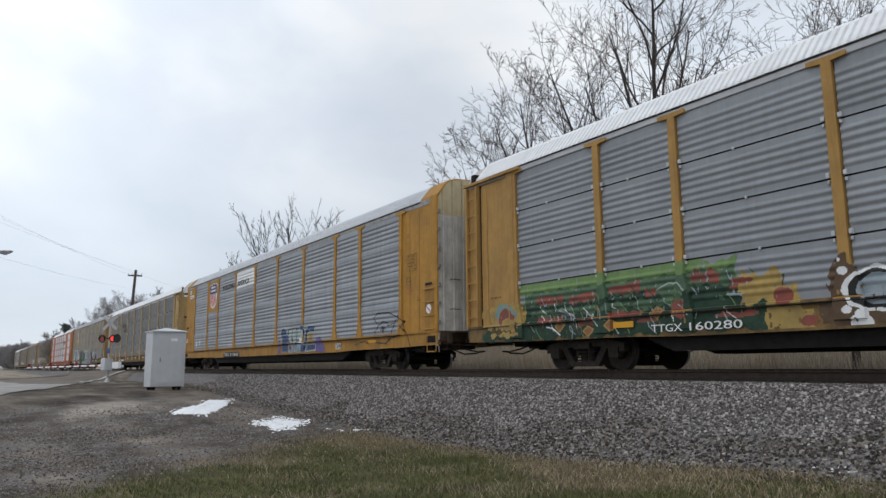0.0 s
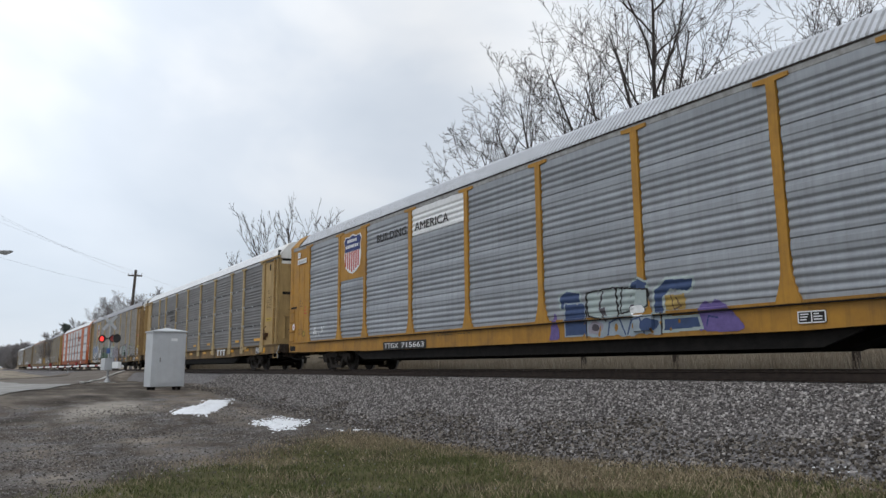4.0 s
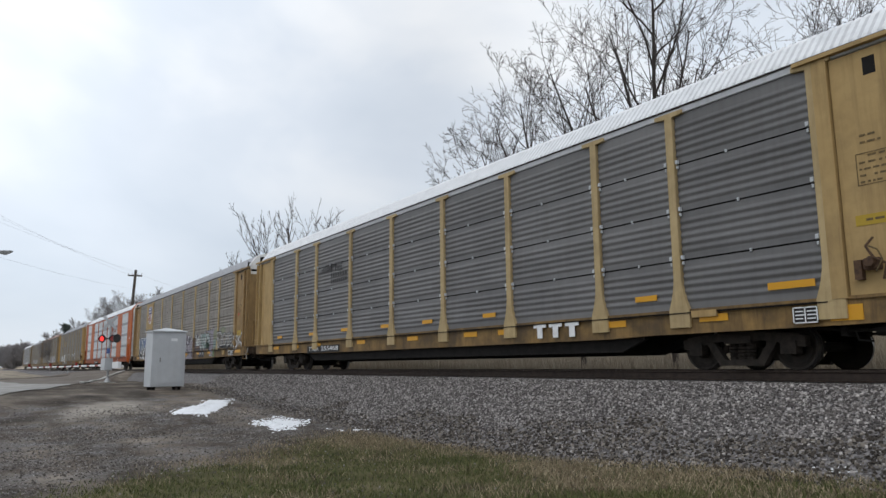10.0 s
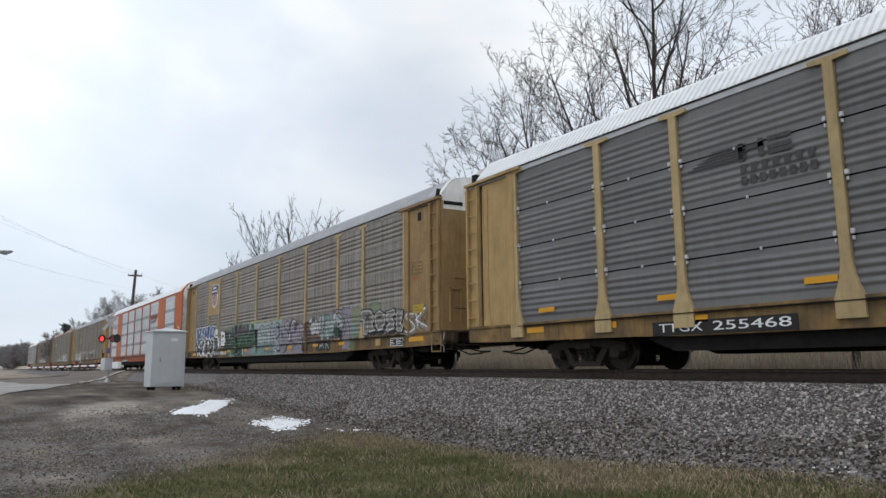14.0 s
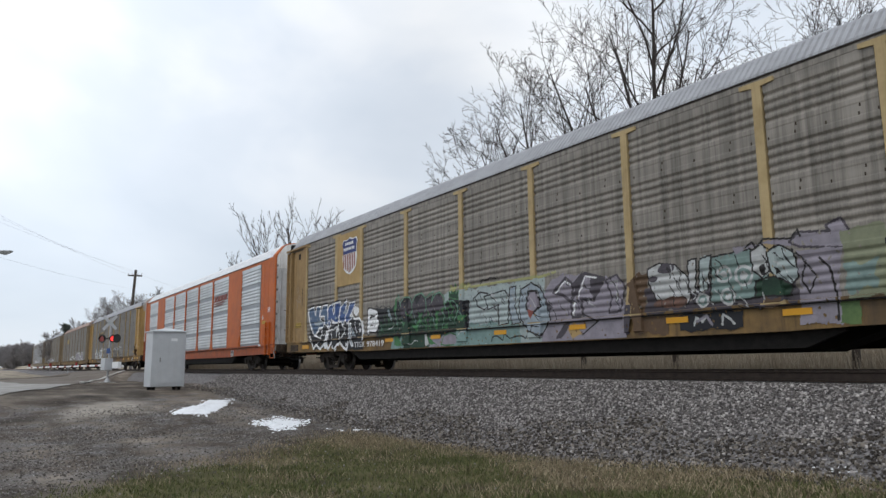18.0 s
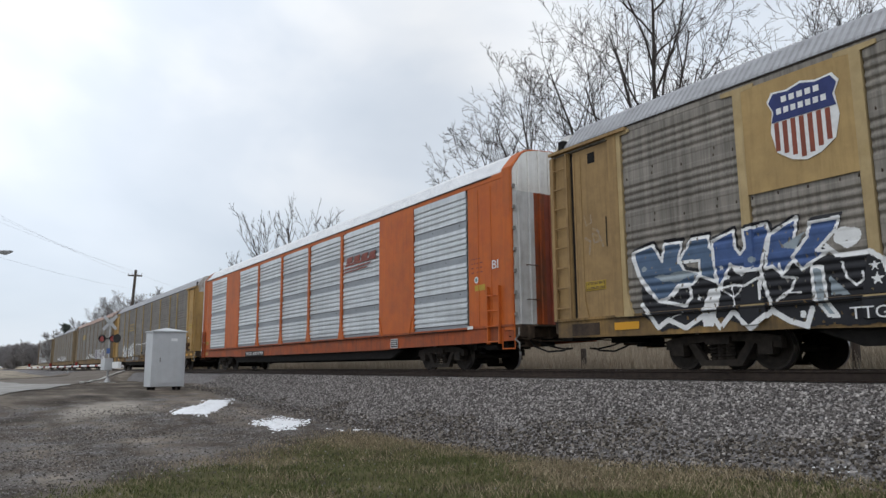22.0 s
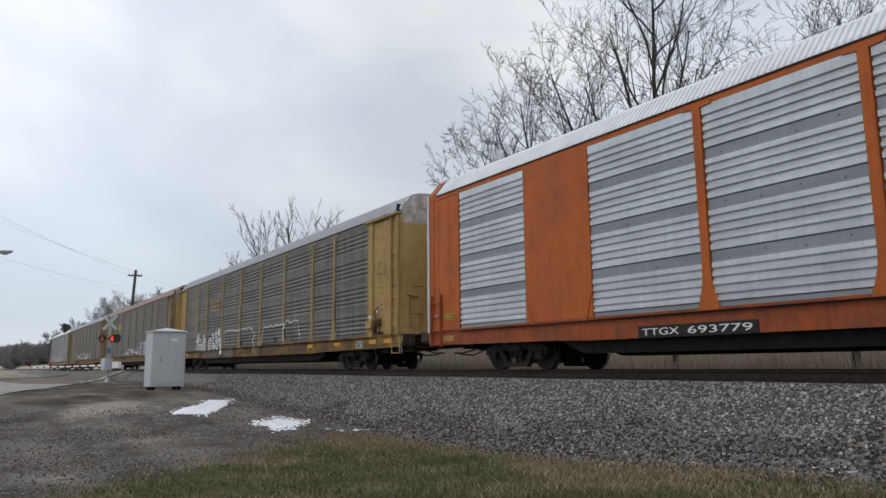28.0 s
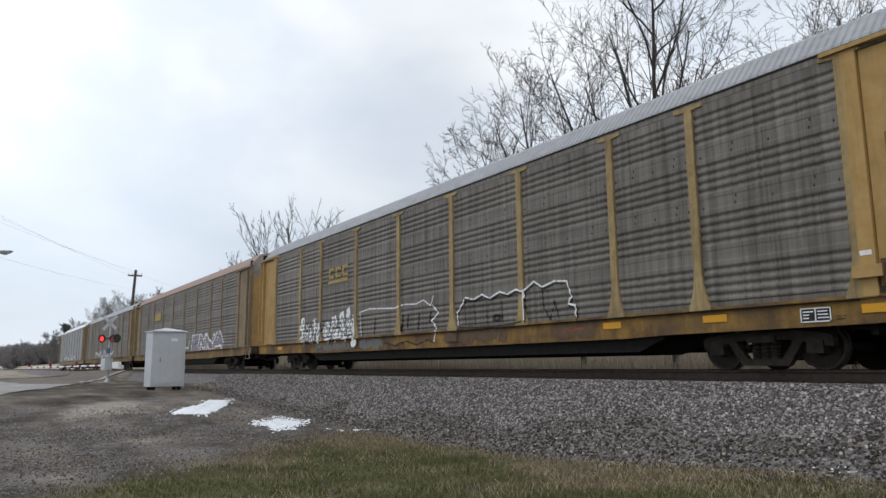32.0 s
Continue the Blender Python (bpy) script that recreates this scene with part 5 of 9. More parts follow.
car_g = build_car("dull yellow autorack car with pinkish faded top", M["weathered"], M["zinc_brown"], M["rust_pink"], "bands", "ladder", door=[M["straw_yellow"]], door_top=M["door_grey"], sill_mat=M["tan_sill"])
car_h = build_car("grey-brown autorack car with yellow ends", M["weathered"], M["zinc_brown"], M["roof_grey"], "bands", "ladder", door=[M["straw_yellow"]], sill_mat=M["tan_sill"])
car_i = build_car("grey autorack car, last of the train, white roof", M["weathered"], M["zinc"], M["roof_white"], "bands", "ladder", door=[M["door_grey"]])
cars = [car_a, car_b, car_c, car_d, car_e, car_f, car_g, car_h, car_i]
START = (-1.18, -29.66, -57.93, -86.20, -114.60, -142.80, -171.1, -199.4, -227.7)


def travelled(t):
    """Metres the train has gone after t seconds: it slows a little."""
    return 1.0258 * (3.99044566 * t - 2.08424926e-3 * t * t / 2 - 6.94484536e-4 * t ** 3 / 6)


# ---------------------------------------------------------------- markings and fittings on the cars


def on_side(car, name, x0, x1, z0, z1, mat, off=0.05, label="", thick=0.012):
    s = Shape().box(x0, x1, -HALF_W - off - thick, -HALF_W - off, z0, z1)
    return part(name, s.mesh(name, mat), car, label)


def lettering(car, text, x0, x1, z, height, mat, off, label=""):
    """Painted words that fill the stretch x0..x1, letters of the given height; each word is a part."""
    if "  " in text:
        a, b = text.split("  ")
        unit = (x1 - x0) / (len(a) + len(b) + 0.9)
        lettering(car, a, x0, x0 + unit * len(a), z, height, mat, off, label)
        return lettering(car, b, x1 - unit * len(b), x1, z, height, mat, off, label)
    me = words(text, 1.0, mat)
    co = np.zeros(len(me.vertices) * 3)
    me.vertices.foreach_get("co", co)
    co = co.reshape(-1, 3)
    lo, hi = co.min(0), co.max(0)
    co[:, 0] = x0 + (co[:, 0] - lo[0]) / (hi[0] - lo[0]) * (x1 - x0)
    co[:, 2] = z + (co[:, 2] - lo[2]) / (hi[2] - lo[2]) * height
    co[:, 1] = -HALF_W - off + co[:, 1]
    me.vertices.foreach_set("co", co.ravel())
    me.update()
    return part("lettering", me, car, label)


def stencil(car, x0, x1, z0, z1, rows, mat, seed, off=0.024, box=True, label=""):
    """Small unreadable writing: rows of short bars, with a thin box round them."""
    r = random.Random(seed)
    s = Shape()
    y1, y0 = -HALF_W - off, -HALF_W - off - 0.004
    if box:
        for a, b, c, d in ((x0, x1, z0, z0 + 0.012), (x0, x1, z1 - 0.012, z1), (x0, x0 + 0.012, z0, z1), (x1 - 0.012, x1, z0, z1)):
            s.box(a, b, y0, y1, c, d)
    h = (z1 - z0) / rows
    for i in range(rows):
        x = x0 + 0.04
        while x < x1 - 0.06:
            w = r.uniform(0.03, 0.12)
            if r.random() < 0.75:
                s.box(x, min(x + w, x1 - 0.03), y0, y1, z0 + h * (i + 0.35), z0 + h * (i + 0.65))
            x += w + r.uniform(0.02, 0.05)
    return part("stencil", s.mesh("stencil", mat), car, label)


def data_plate(car, x0, x1, z0, z1, seed, off=0.055):
    p = on_side(car, "data_plate", x0, x1, z0, z1, M["black"], off, "black data plate with a white border")
    s = Shape()
    y1, y0 = -HALF_W - off - 0.013, -HALF_W - off - 0.016
    b = 0.018
    for a, c, d, e in ((x0, x1, z0, z0 + b), (x0, x1, z1 - b, z1), (x0, x0 + b, z0, z1), (x1 - b, x1, z0, z1), ((x0 + x1) / 2 - b / 2, (x0 + x1) / 2 + b / 2, z0, z1)):
        s.box(a, c, y0, y1, d, e)
    part("border", s.mesh("border", M["white"]), p)
    r = random.Random(seed)
    t = Shape()
    for i in range(3):
        for a in (x0 + 0.04, (x0 + x1) / 2 + 0.03):
            zz = z0 + (z1 - z0) * (0.25 + 0.22 * i)
            t.box(a, a + (x1 - x0) * r.uniform(0.18, 0.38), y0, y1, zz, zz + 0.018)
    part("writing", t.mesh("writing", M["white"]), p)


def reflector(car, x, z, w=0.50, h=0.11, off=0.055):
    return on_side(car, "reflector", x - w / 2, x + w / 2, z - h / 2, z + h / 2, M["reflector"], off, "yellow reflective strip")


def number_plate_strip(car, x0, x1, z0, z1, text, off=0.055):
    on_side(car, "number_panel", x0, x1, z0, z1, M["black"], off, "black panel with white car number")
    lettering(car, text, x0 + 0.10, x1 - 0.10, z0 + 0.045, (z1 - z0) - 0.09, M["white"], off + 0.017)


def shield(car, x0, x1, z0, z1, off, red):
    """A plain heraldic shield: blue head with two pale bars, red and white stripes below."""
    w, h = x1 - x0, z1 - z0
    def out(k):
        pts = [(0.5, 1.0), (0.70, 0.95), (0.92, 0.97), (1.0, 0.86), (0.93, 0.72), (0.97, 0.45), (0.90, 0.18), (0.70, 0.05), (0.5, 0.0),
               (0.30, 0.05), (0.10, 0.18), (0.03, 0.45), (0.07, 0.72), (0.0, 0.86), (0.08, 0.97), (0.30, 0.95)]
        return [(x0 + w * (0.5 + (a - 0.5) * k), z0 + h * (0.5 + (b - 0.5) * k)) for a, b in pts]
    y = -HALF_W - off
    sh = part("shield", Shape().prism_y(out(1.0)[::-1], y - 0.01, y).mesh("shield", M["white"]), car, "white-edged shield emblem")
    n = 7
    for i in range(n):
        a, b = x0 + w * (0.09 + 0.82 * i / n), x0 + w * (0.09 + 0.82 * (i + 0.55) / n)
        low = z0 + h * (0.04 + 0.17 * abs((i + 0.3) / n - 0.5) * 2)
        part("stripe", Shape().box(a, b, y - 0.015, y - 0.01, low, z0 + h * 0.56).mesh("stripe", red), sh, "red stripe")
    head = [p for p in out(0.94)]
    top = [(x, max(z, z0 + h * 0.57)) for x, z in head]
    part("shield_head", Shape().prism_y(top[::-1], y - 0.018, y - 0.01).mesh("shield_head", M["navy"]), sh, "dark blue upper field")
    for k, (a, b) in enumerate(((0.22, 0.78), (0.14, 0.86))):
        zz = z0 + h * (0.80 - 0.14 * k)
        m = 5 + 2 * k
        for i in range(m):
            u = a + (b - a) * i / m
            part("pale_bar", Shape().box(x0 + w * u, x0 + w * (u + 0.66 * (b - a) / m), y - 0.024, y - 0.018, zz, zz + h * 0.075).mesh("pale_bar", M["white"]), sh)


def hand_brake(car, x, z, k=1.0):
    """Brake gear on the side, k times the usual size: housing, drum, chain guard, bent lever and chain."""
    y = -HALF_W
    s = Shape()
    s.box(x - 0.12 * k, x + 0.08 * k, y - 0.15, y - 0.02, z - 0.10 * k, z + 0.06 * k, 0.02)
    s.tube((x - 0.02, y - 0.15, z), (x - 0.02, y - 0.20, z), 0.085 * k, 0.06 * k, 12)
    s.box(x - 0.26 * k, x - 0.16 * k, y - 0.12, y - 0.02, z - 0.22 * k, z + 0.05 * k)
    part("hand_brake", s.mesh("hand_brake", M["rusty"]), car, "rusty hand brake gear")
    s = Shape().pipe([(x + 0.02, y - 0.10, z + 0.34 * k), (x - 0.05 * k, y - 0.18, z + 0.22 * k), (x + 0.04 * k, y - 0.19, z + 0.06 * k), (x + 0.20 * k, y - 0.17, z - 0.04 * k), (x + 0.12 * k, y - 0.12, z - 0.24 * k)], 0.018 * k, 5)
    part("brake_lever", s.mesh("brake_lever", M["rusty"]), car, "bent brake lever")
    s = Shape().pipe([(x - 0.05, y - 0.16, z + 0.24 * k), (x + 0.10 * k, y - 0.19, z + 0.16 * k), (x + 0.16 * k, y - 0.19, z + 0.02), (x + 0.06 * k, y - 0.18, z - 0.14 * k)], 0.012 * k, 5)
    part("brake_chain", s.mesh("brake_chain", M["stencil"]), car, "brown worn brake chain")


LATCH = Shape().box(-0.026, 0.026, -0.045, 0.0, -0.038, 0.038, 0.01).mesh("latch", M["cabinet"])


CLIP = Shape().box(-0.016, 0.016, -0.03, 0.0, -0.028, 0.028, 0.006).mesh("clip", M["cabinet"])


def latches(car):
    for x in POSTS:
        for z in SEAMS:
            for d in (-0.125, 0.125):
                if abs(x + d) < 11.6:
                    part("latch", LATCH, car, at=pose(x + d, -HALF_W - 0.012, z + 0.045))
                    part("clip", CLIP, car, at=pose(x + d, -HALF_W - 0.012, z - 0.05))
    for a, b in zip(POSTS, POSTS[1:]):
        for k, z in enumerate(SEAMS):
            part("clip", CLIP, car, at=pose(a + (b - a) * (0.42 + 0.06 * k), -HALF_W - 0.010, z))


BOLT = Shape().box(-0.010, 0.010, -0.010, 0.0, -0.024, 0.024, 0.003).mesh("bolt", M["grimy_end"])


def band_bolts(car):
    """Dark bolts along the upper and lower edges of the flat bands."""
    for a, b in zip(POSTS, POSTS[1:]):
        for top, low in BANDS[:2]:
            for k, u in enumerate((0.07, 0.30, 0.55, 0.80, 0.94)):
                x = a + (b - a) * u
                part("bolt", BOLT, car, at=pose(x, -HALF_W - 0.028, low + 0.045))
                if k % 2:
                    part("bolt", BOLT, car, at=pose(x + 0.02, -HALF_W - 0.028, top - 0.045))


def vent_slots(car, slots):
    """Open slots in the end door at (y from, y to, z, height), and the dark seam between its leaves."""
    for y0, y1, z, h in slots:
        s = Shape()
        a, b = (bow(1 + y0 / HALF_W) + 0.008, y0), (bow(1 + y1 / HALF_W) + 0.008, y1)
        s.add([(a[0], a[1], z), (b[0], b[1], z), (b[0], b[1], z + h), (a[0], a[1], z + h), (a[0] - 0.1, a[1], z), (b[0] - 0.1, b[1], z), (b[0] - 0.1, b[1], z + h), (a[0] - 0.1, a[1], z + h)],
              [(0, 1, 2, 3), (4, 7, 6, 5), (0, 4, 5, 1), (3, 2, 6, 7), (0, 3, 7, 4), (1, 5, 6, 2)])
        part("slot", s.mesh("slot", M["gap"]), car, "dark open slot in the end door")
    s = Shape().box(HALF_L - 0.03, HALF_L + END_BOW - 0.004, -0.018, 0.012, 1.05, 5.2)
    part("door_seam", s.mesh("door_seam", M["gap"]), car, "dark seam between the door leaves")
    rod = Shape().tube((HALF_L + END_BOW + 0.015, -0.05, 1.15), (HALF_L + END_BOW + 0.015, -0.05, 4.15), 0.012, n=6)
    for z, h in ((1.35, 0.16), (2.25, 0.40), (3.75, 0.34)):
        rod.box(HALF_L + END_BOW - 0.01, HALF_L + END_BOW + 0.04, -0.085, -0.015, z, z + h, 0.01)
    part("lock_rod", rod.mesh("lock_rod", M["grimy_end"]), car, "dark rusty locking rod on the doors")
    bar = Shape()
    for a, b in ((-0.55, -0.12), (0.08, 0.5)):
        xa, xb = bow(1 - abs(a) / HALF_W) + 0.06, bow(1 - abs(b) / HALF_W) + 0.06
        bar.pipe([(xa - 0.05, a, 4.78), (xa, a, 4.72), (xb, b, 4.72), (xb - 0.05, b, 4.78)], 0.012, 5)
    part("hood_rail", bar.mesh("hood_rail", M["metal"]), car, "thin rusty handrail on the white hood")


# --- spray paint: flat shapes laid over the ribs of the sheets, posts and sill
GLYPHS = {
    "S": [[(1, .85), (.7, 1), (.25, 1), (.05, .8), (.2, .58), (.8, .42), (.95, .2), (.7, 0), (.25, 0), (0, .15)]],
    "A": [[(0, 0), (.45, 1), (1, 0)], [(.2, .35), (.8, .35)]],
    "Y": [[(0, 1), (.5, .5), (1, 1)], [(.5, .5), (.4, 0)]],
    "K": [[(.1, 0), (.1, 1)], [(1, 1), (.15, .45), (1, 0)]],
    "N": [[(0, 0), (.05, 1), (.9, 0), (1, 1)]],
    "U": [[(0, 1), (.05, .2), (.3, 0), (.7, 0), (.95, .2), (1, 1)]],
    "O": [[(.5, 0), (.1, .2), (0, .6), (.3, 1), (.7, 1), (1, .6), (.9, .2), (.5, 0)]],
    "E": [[(1, 1), (.1, .95), (.05, .05), (1, 0)], [(.1, .5), (.8, .5)]],
    "R": [[(.05, 0), (.1, 1), (.8, 1), (.9, .65), (.15, .5), (1, 0)]],
    "B": [[(.05, 0), (.05, 1), (.8, .95), (.75, .55), (.1, .5), (.95, .4), (.85, .05), (.05, 0)]],
    "C": [[(1, .8), (.6, 1), (.1, .75), (.05, .25), (.5, 0), (1, .2)]],
    "V": [[(0, 1), (.45, 0), (1, 1)]],
    "M": [[(0, 0), (.15, 1), (.5, .35), (.85, 1), (1, 0)]],
    "*": [[(.5, 1), (.2, 0), (1, .65), (0, .65), (.8, 0), (.5, 1)]],
    "I": [[(.5, 1), (.45, 0)]],
}


class Spray:
    def __init__(self, x0, x1, z0, z1, step=0.015):
        self.xs = np.arange(x0, x1 + step, step)
        self.zs = np.arange(z0, z1 + step, step)
        cx, cz = (self.xs[:-1] + self.xs[1:]) / 2, (self.zs[:-1] + self.zs[1:]) / 2
        self.X, self.Z = np.meshgrid(cx, cz)
        self.W = 0.03 * np.sin(self.X * 9 + 3 * self.Z) + 0.02 * np.sin(self.X * 23 - 17 * self.Z)
        self.c = np.full(self.X.shape, -1)
        self.mats = []

    def col(self, name):
        if M[name] not in self.mats:
            self.mats.append(M[name])
        return self.mats.index(M[name])

    def dist(self, pts):
        d = np.full(self.X.shape, 9.0)
        for (ax, az), (bx, bz) in zip(pts, pts[1:]):
            ux, uz = bx - ax, bz - az
            t = np.clip(((self.X - ax) * ux + (self.Z - az) * uz) / max(ux * ux + uz * uz, 1e-9), 0, 1)
            d = np.minimum(d, np.hypot(self.X - ax - t * ux, self.Z - az - t * uz))
        return d

    def line(self, pts, w, name):
        self.c[self.dist(pts) < w / 2] = self.col(name)
        return self

    def blob(self, x, z, rx, rz, name, wob=1.0):
        self.c[np.hypot((self.X - x) / rx, (self.Z - z) / rz) < 1 + wob * self.W * 4] = self.col(name)
        return self

    def fill(self, pts, name, wob=0.4):
        """A filled outline with slightly unsteady edges."""
        x, z = self.X + self.W * wob, self.Z - self.W * wob
        inside = np.zeros(self.X.shape, bool)
        for (ax, az), (bx, bz) in zip(pts, pts[1:] + pts[:1]):
            hit = ((az > z) != (bz > z)) & (x < (bx - ax) * (z - az) / ((bz - az) if bz != az else 1e-9) + ax)
            inside ^= hit
        self.c[inside] = self.col(name)
        return self

    def shape(self, pts, name, edge, w=0.035):
        return self.fill(pts, name).line(pts + pts[:1], w, edge)

    def wear(self, x0, x1, share, seed, fine=26.0):
        """Scrapes and thin coats: lets the sheet show through in small patches."""
        r = np.random.default_rng(seed)
        a = sum(np.sin(self.X * r.uniform(0.5, 1.2) * fine + self.Z * r.uniform(-1, 1) * fine + r.uniform(0, 6.28)) for _ in range(7)) / 7
        self.c[(a > 0.62 - 0.9 * share) & (self.X > x0) & (self.X < x1)] = -1
        return self

    def rect(self, x0, x1, z0, z1, name, wob=1.0):
        w = self.W * wob
        self.c[(self.X > x0 + w) & (self.X < x1 + w) & (self.Z > z0 - w) & (self.Z < z1 + w)] = self.col(name)
        return self

    def letters(self, text, x0, x1, z0, z1, w, fill, edge=None, ew=0.05, slant=0.0, shade=None, fill2=None, wild=0.05, seed=1, gleam=None):
        """Fat overlapping hand-drawn letters: shadow, outline, fill, and a second fill in their upper half."""
        r = random.Random(seed)
        n = len(text)
        step = (x1 - x0) / n
        jag = self.W * 0.6
        for i, ch in enumerate(text):
            dz = 0.09 * math.sin(i * 2.1 + seed)
            tall = r.uniform(0.85, 1.12)
            lean = slant + r.uniform(-0.12, 0.12)
            strokes = [[(x0 + step * (i - 0.04 + 1.08 * (a + r.gauss(0, wild))) + lean * b, z0 + dz + (z1 - z0) * tall * (b + r.gauss(0, wild))) for a, b in poly] for poly in GLYPHS[ch]]
            dist = np.minimum.reduce([self.dist(p) for p in strokes]) + jag * 0.5
            if shade:
                s = np.minimum.reduce([self.dist([(a + 0.10, b - 0.08) for a, b in p]) for p in strokes])
                self.c[s < w / 2 + ew] = self.col(shade)
            if edge:
                self.c[dist < w / 2 + ew] = self.col(edge)
            self.c[dist < w / 2] = self.col(fill)
            if fill2:
                mid = z0 + dz + (z1 - z0) * 0.55 + 0.08 * np.sin(self.X * 7)
                self.c[(dist < w / 2) & (self.Z > mid)] = self.col(fill2)
            if gleam:
                s = np.minimum.reduce([self.dist([(a - 0.02, b + 0.035) for a, b in p]) for p in strokes])
                self.c[(s < 0.016) & (dist < w / 2)] = self.col(gleam)
        return self

    def tag(self, x0, x1, z, h, w, name, seed):
        r = random.Random(seed)
        pts = [(x0, z)]
        n = int((x1 - x0) / 0.16)
        for i in range(n):
            pts.append((x0 + (x1 - x0) * (i + r.random()) / n, z + r.uniform(0, h)))
        return self.line(pts, w, name)

    def put(self, car, style, label):
        gx, gz = np.meshgrid(self.xs, self.zs)
        depth = np.array([rib_depth(min(max(z, PANEL_Z0), PANEL_Z1 - 1e-3), style) for z in self.zs])
        off = np.repeat(depth[:, None], len(self.xs), 1)
        for p in POSTS:
            half = np.interp(gz, [0.98, 1.62], [0.225, 0.09])
            off = np.where(np.abs(gx - p) < half, np.maximum(off, 0.066), off)
        off = np.where(np.abs(gx) > 11.78, 0.022, off)
        off = np.where((np.abs(gx) > 11.54) & (np.abs(gx) < 11.80), 0.077, off)
        off = np.where(gz < 1.035, 0.052, off)
        off = np.where(gz < 0.985, 0.018, off)
        for p in POSTS:
            off = np.where((np.abs(gx - p) < 0.225) & (gz > 0.70) & (gz < 1.0), 0.068, off)
        gy = -HALF_W - off - 0.008
        ids = np.arange(gx.size).reshape(gx.shape)
        rows, cols = np.nonzero(self.c >= 0)
        f = np.stack([ids[rows, cols], ids[rows, cols + 1], ids[rows + 1, cols + 1], ids[rows + 1, cols]], -1)
        used, inv = np.unique(f, return_inverse=True)
        v = np.stack([gx.ravel()[used], gy.ravel()[used], gz.ravel()[used]], -1)
        me = mesh_np("graffiti", v, inv.reshape(-1, 4), self.mats)
        me.polygons.foreach_set("material_index", self.c[rows, cols].astype(np.int32))
        return part("graffiti", me, car, label)


# --- car A: green and red mural, white number on the sill
def scratches(g, n, x0, x1, z0, z1, names, seed, w=0.02):
    """Thin quick strokes of the can across a mural."""
    r = random.Random(seed)
    for _ in range(n):
        x, z = r.uniform(x0, x1), r.uniform(z0, z1)
        bend = r.uniform(-0.05, 0.05)
        g.line([(x, z), (x + 0.05 + bend, z - 0.08), (x + r.uniform(0.02, 0.2), z - r.uniform(0.10, 0.26))], w, r.choice(names))


def ragged(g, x0, x1, z0, z1, name, seed):
    """A block of colour with torn ends and an uneven edge."""
    r = random.Random(seed)
    n = max(3, int((x1 - x0) / 0.14))
    up = [(x0 + (x1 - x0) * k / n, z1 - r.uniform(0, 0.35) * (z1 - z0)) for k in range(n + 1)]
    low = [(x0 + (x1 - x0) * k / n, z0 + r.uniform(0, 0.35) * (z1 - z0)) for k in range(n, -1, -1)]
    g.fill(up + low, name, 0.3)


g = Spray(-13.2, -3.2, 0.62, 2.0)
g.rect(-11.5, -6.6, 1.62, 1.872, "lime_spray", 0.15).rect(-6.6, -6.0, 1.5, 1.80, "lime_spray", 1.4).rect(-11.3, -6.0, 1.30, 1.66, "moss_spray", 0.8).rect(-11.6, -5.2, 0.64, 1.40, "green_dk", 1.0).rect(-11.1, -6.2, 1.12, 1.26, "moss_spray", 1.2)
for k, (a, b, c, d) in enumerate(((-10.92, -10.05, 1.36, 1.58), (-9.88, -9.12, 1.30, 1.56), (-8.76, -7.98, 1.38, 1.64), (-7.86, -7.62, 1.28, 1.50), (-10.88, -10.08, 0.94, 1.13), (-9.64, -9.2, 0.84, 1.05),
                                  (-8.78, -7.92, 0.93, 1.12), (-7.3, -6.95, 0.86, 1.30), (-6.85, -6.3, 1.40, 1.66), (-6.4, -5.6, 0.82, 0.95), (-6.1, -5.7, 1.28, 1.36), (-8.1, -7.6, 0.84, 0.94))):
    ragged(g, a, b, c, d, "salmon", 300 + k)
g.fill([(-6.9, 1.55), (-6.75, 1.72), (-6.6, 1.58), (-6.45, 1.72), (-6.3, 1.55), (-6.6, 1.48)], "salmon").blob(-7.25, 1.35, 0.3, 0.16, "moss_spray").line([(-7.6, 1.42), (-7.35, 1.52), (-7.1, 1.50), (-6.98, 1.36)], 0.03, "pale_mint")
scratches(g, 90, -11.4, -5.4, 0.86, 1.62, ("sky_spray", "moss_spray", "lime_spray", "green_dk"), 71)
scratches(g, 26, -11.2, -5.6, 0.80, 1.40, ("pale_mint", "white"), 72, 0.016)
g.line([(-10.3, 1.2), (-10.0, 1.12), (-9.82, 0.92), (-9.6, 0.72)], 0.045, "plum").line([(-10.2, 1.22), (-9.95, 1.16), (-9.76, 0.96)], 0.03, "sky_spray").line([(-10.6, 0.9), (-10.4, 0.86), (-10.2, 0.72)], 0.03, "white")
g.rect(-7.0, -6.3, 0.95, 1.30, "green_dk", 1.0).line([(-6.15, 1.22), (-5.9, 1.2), (-5.75, 1.05)], 0.04, "sky_spray")
g.rect(-5.95, -5.25, 1.05, 1.52, "gold", 1.6).rect(-5.45, -4.95, 0.80, 1.25, "gold", 1.6).rect(-5.5, -4.72, 0.60, 0.90, "gold", 1.2).blob(-5.2, 1.1, 0.16, 0.14, "salmon").blob(-5.9, 1.42, 0.22, 0.05, "salmon")
g.blob(-4.78, 0.72, 0.14, 0.08, "salmon")
g.blob(-12.1, 1.2, 0.75, 0.33, "gold", 1.3).blob(-12.0, 1.22, 0.42, 0.27, "mint").blob(-11.95, 1.16, 0.33, 0.22, "salmon").blob(-11.9, 1.05, 0.25, 0.12, "gold")
g.rect(-12.9, -11.6, 0.66, 0.86, "green_dk", 1.2).rect(-12.6, -11.5, 0.74, 0.84, "gold", 1.0)
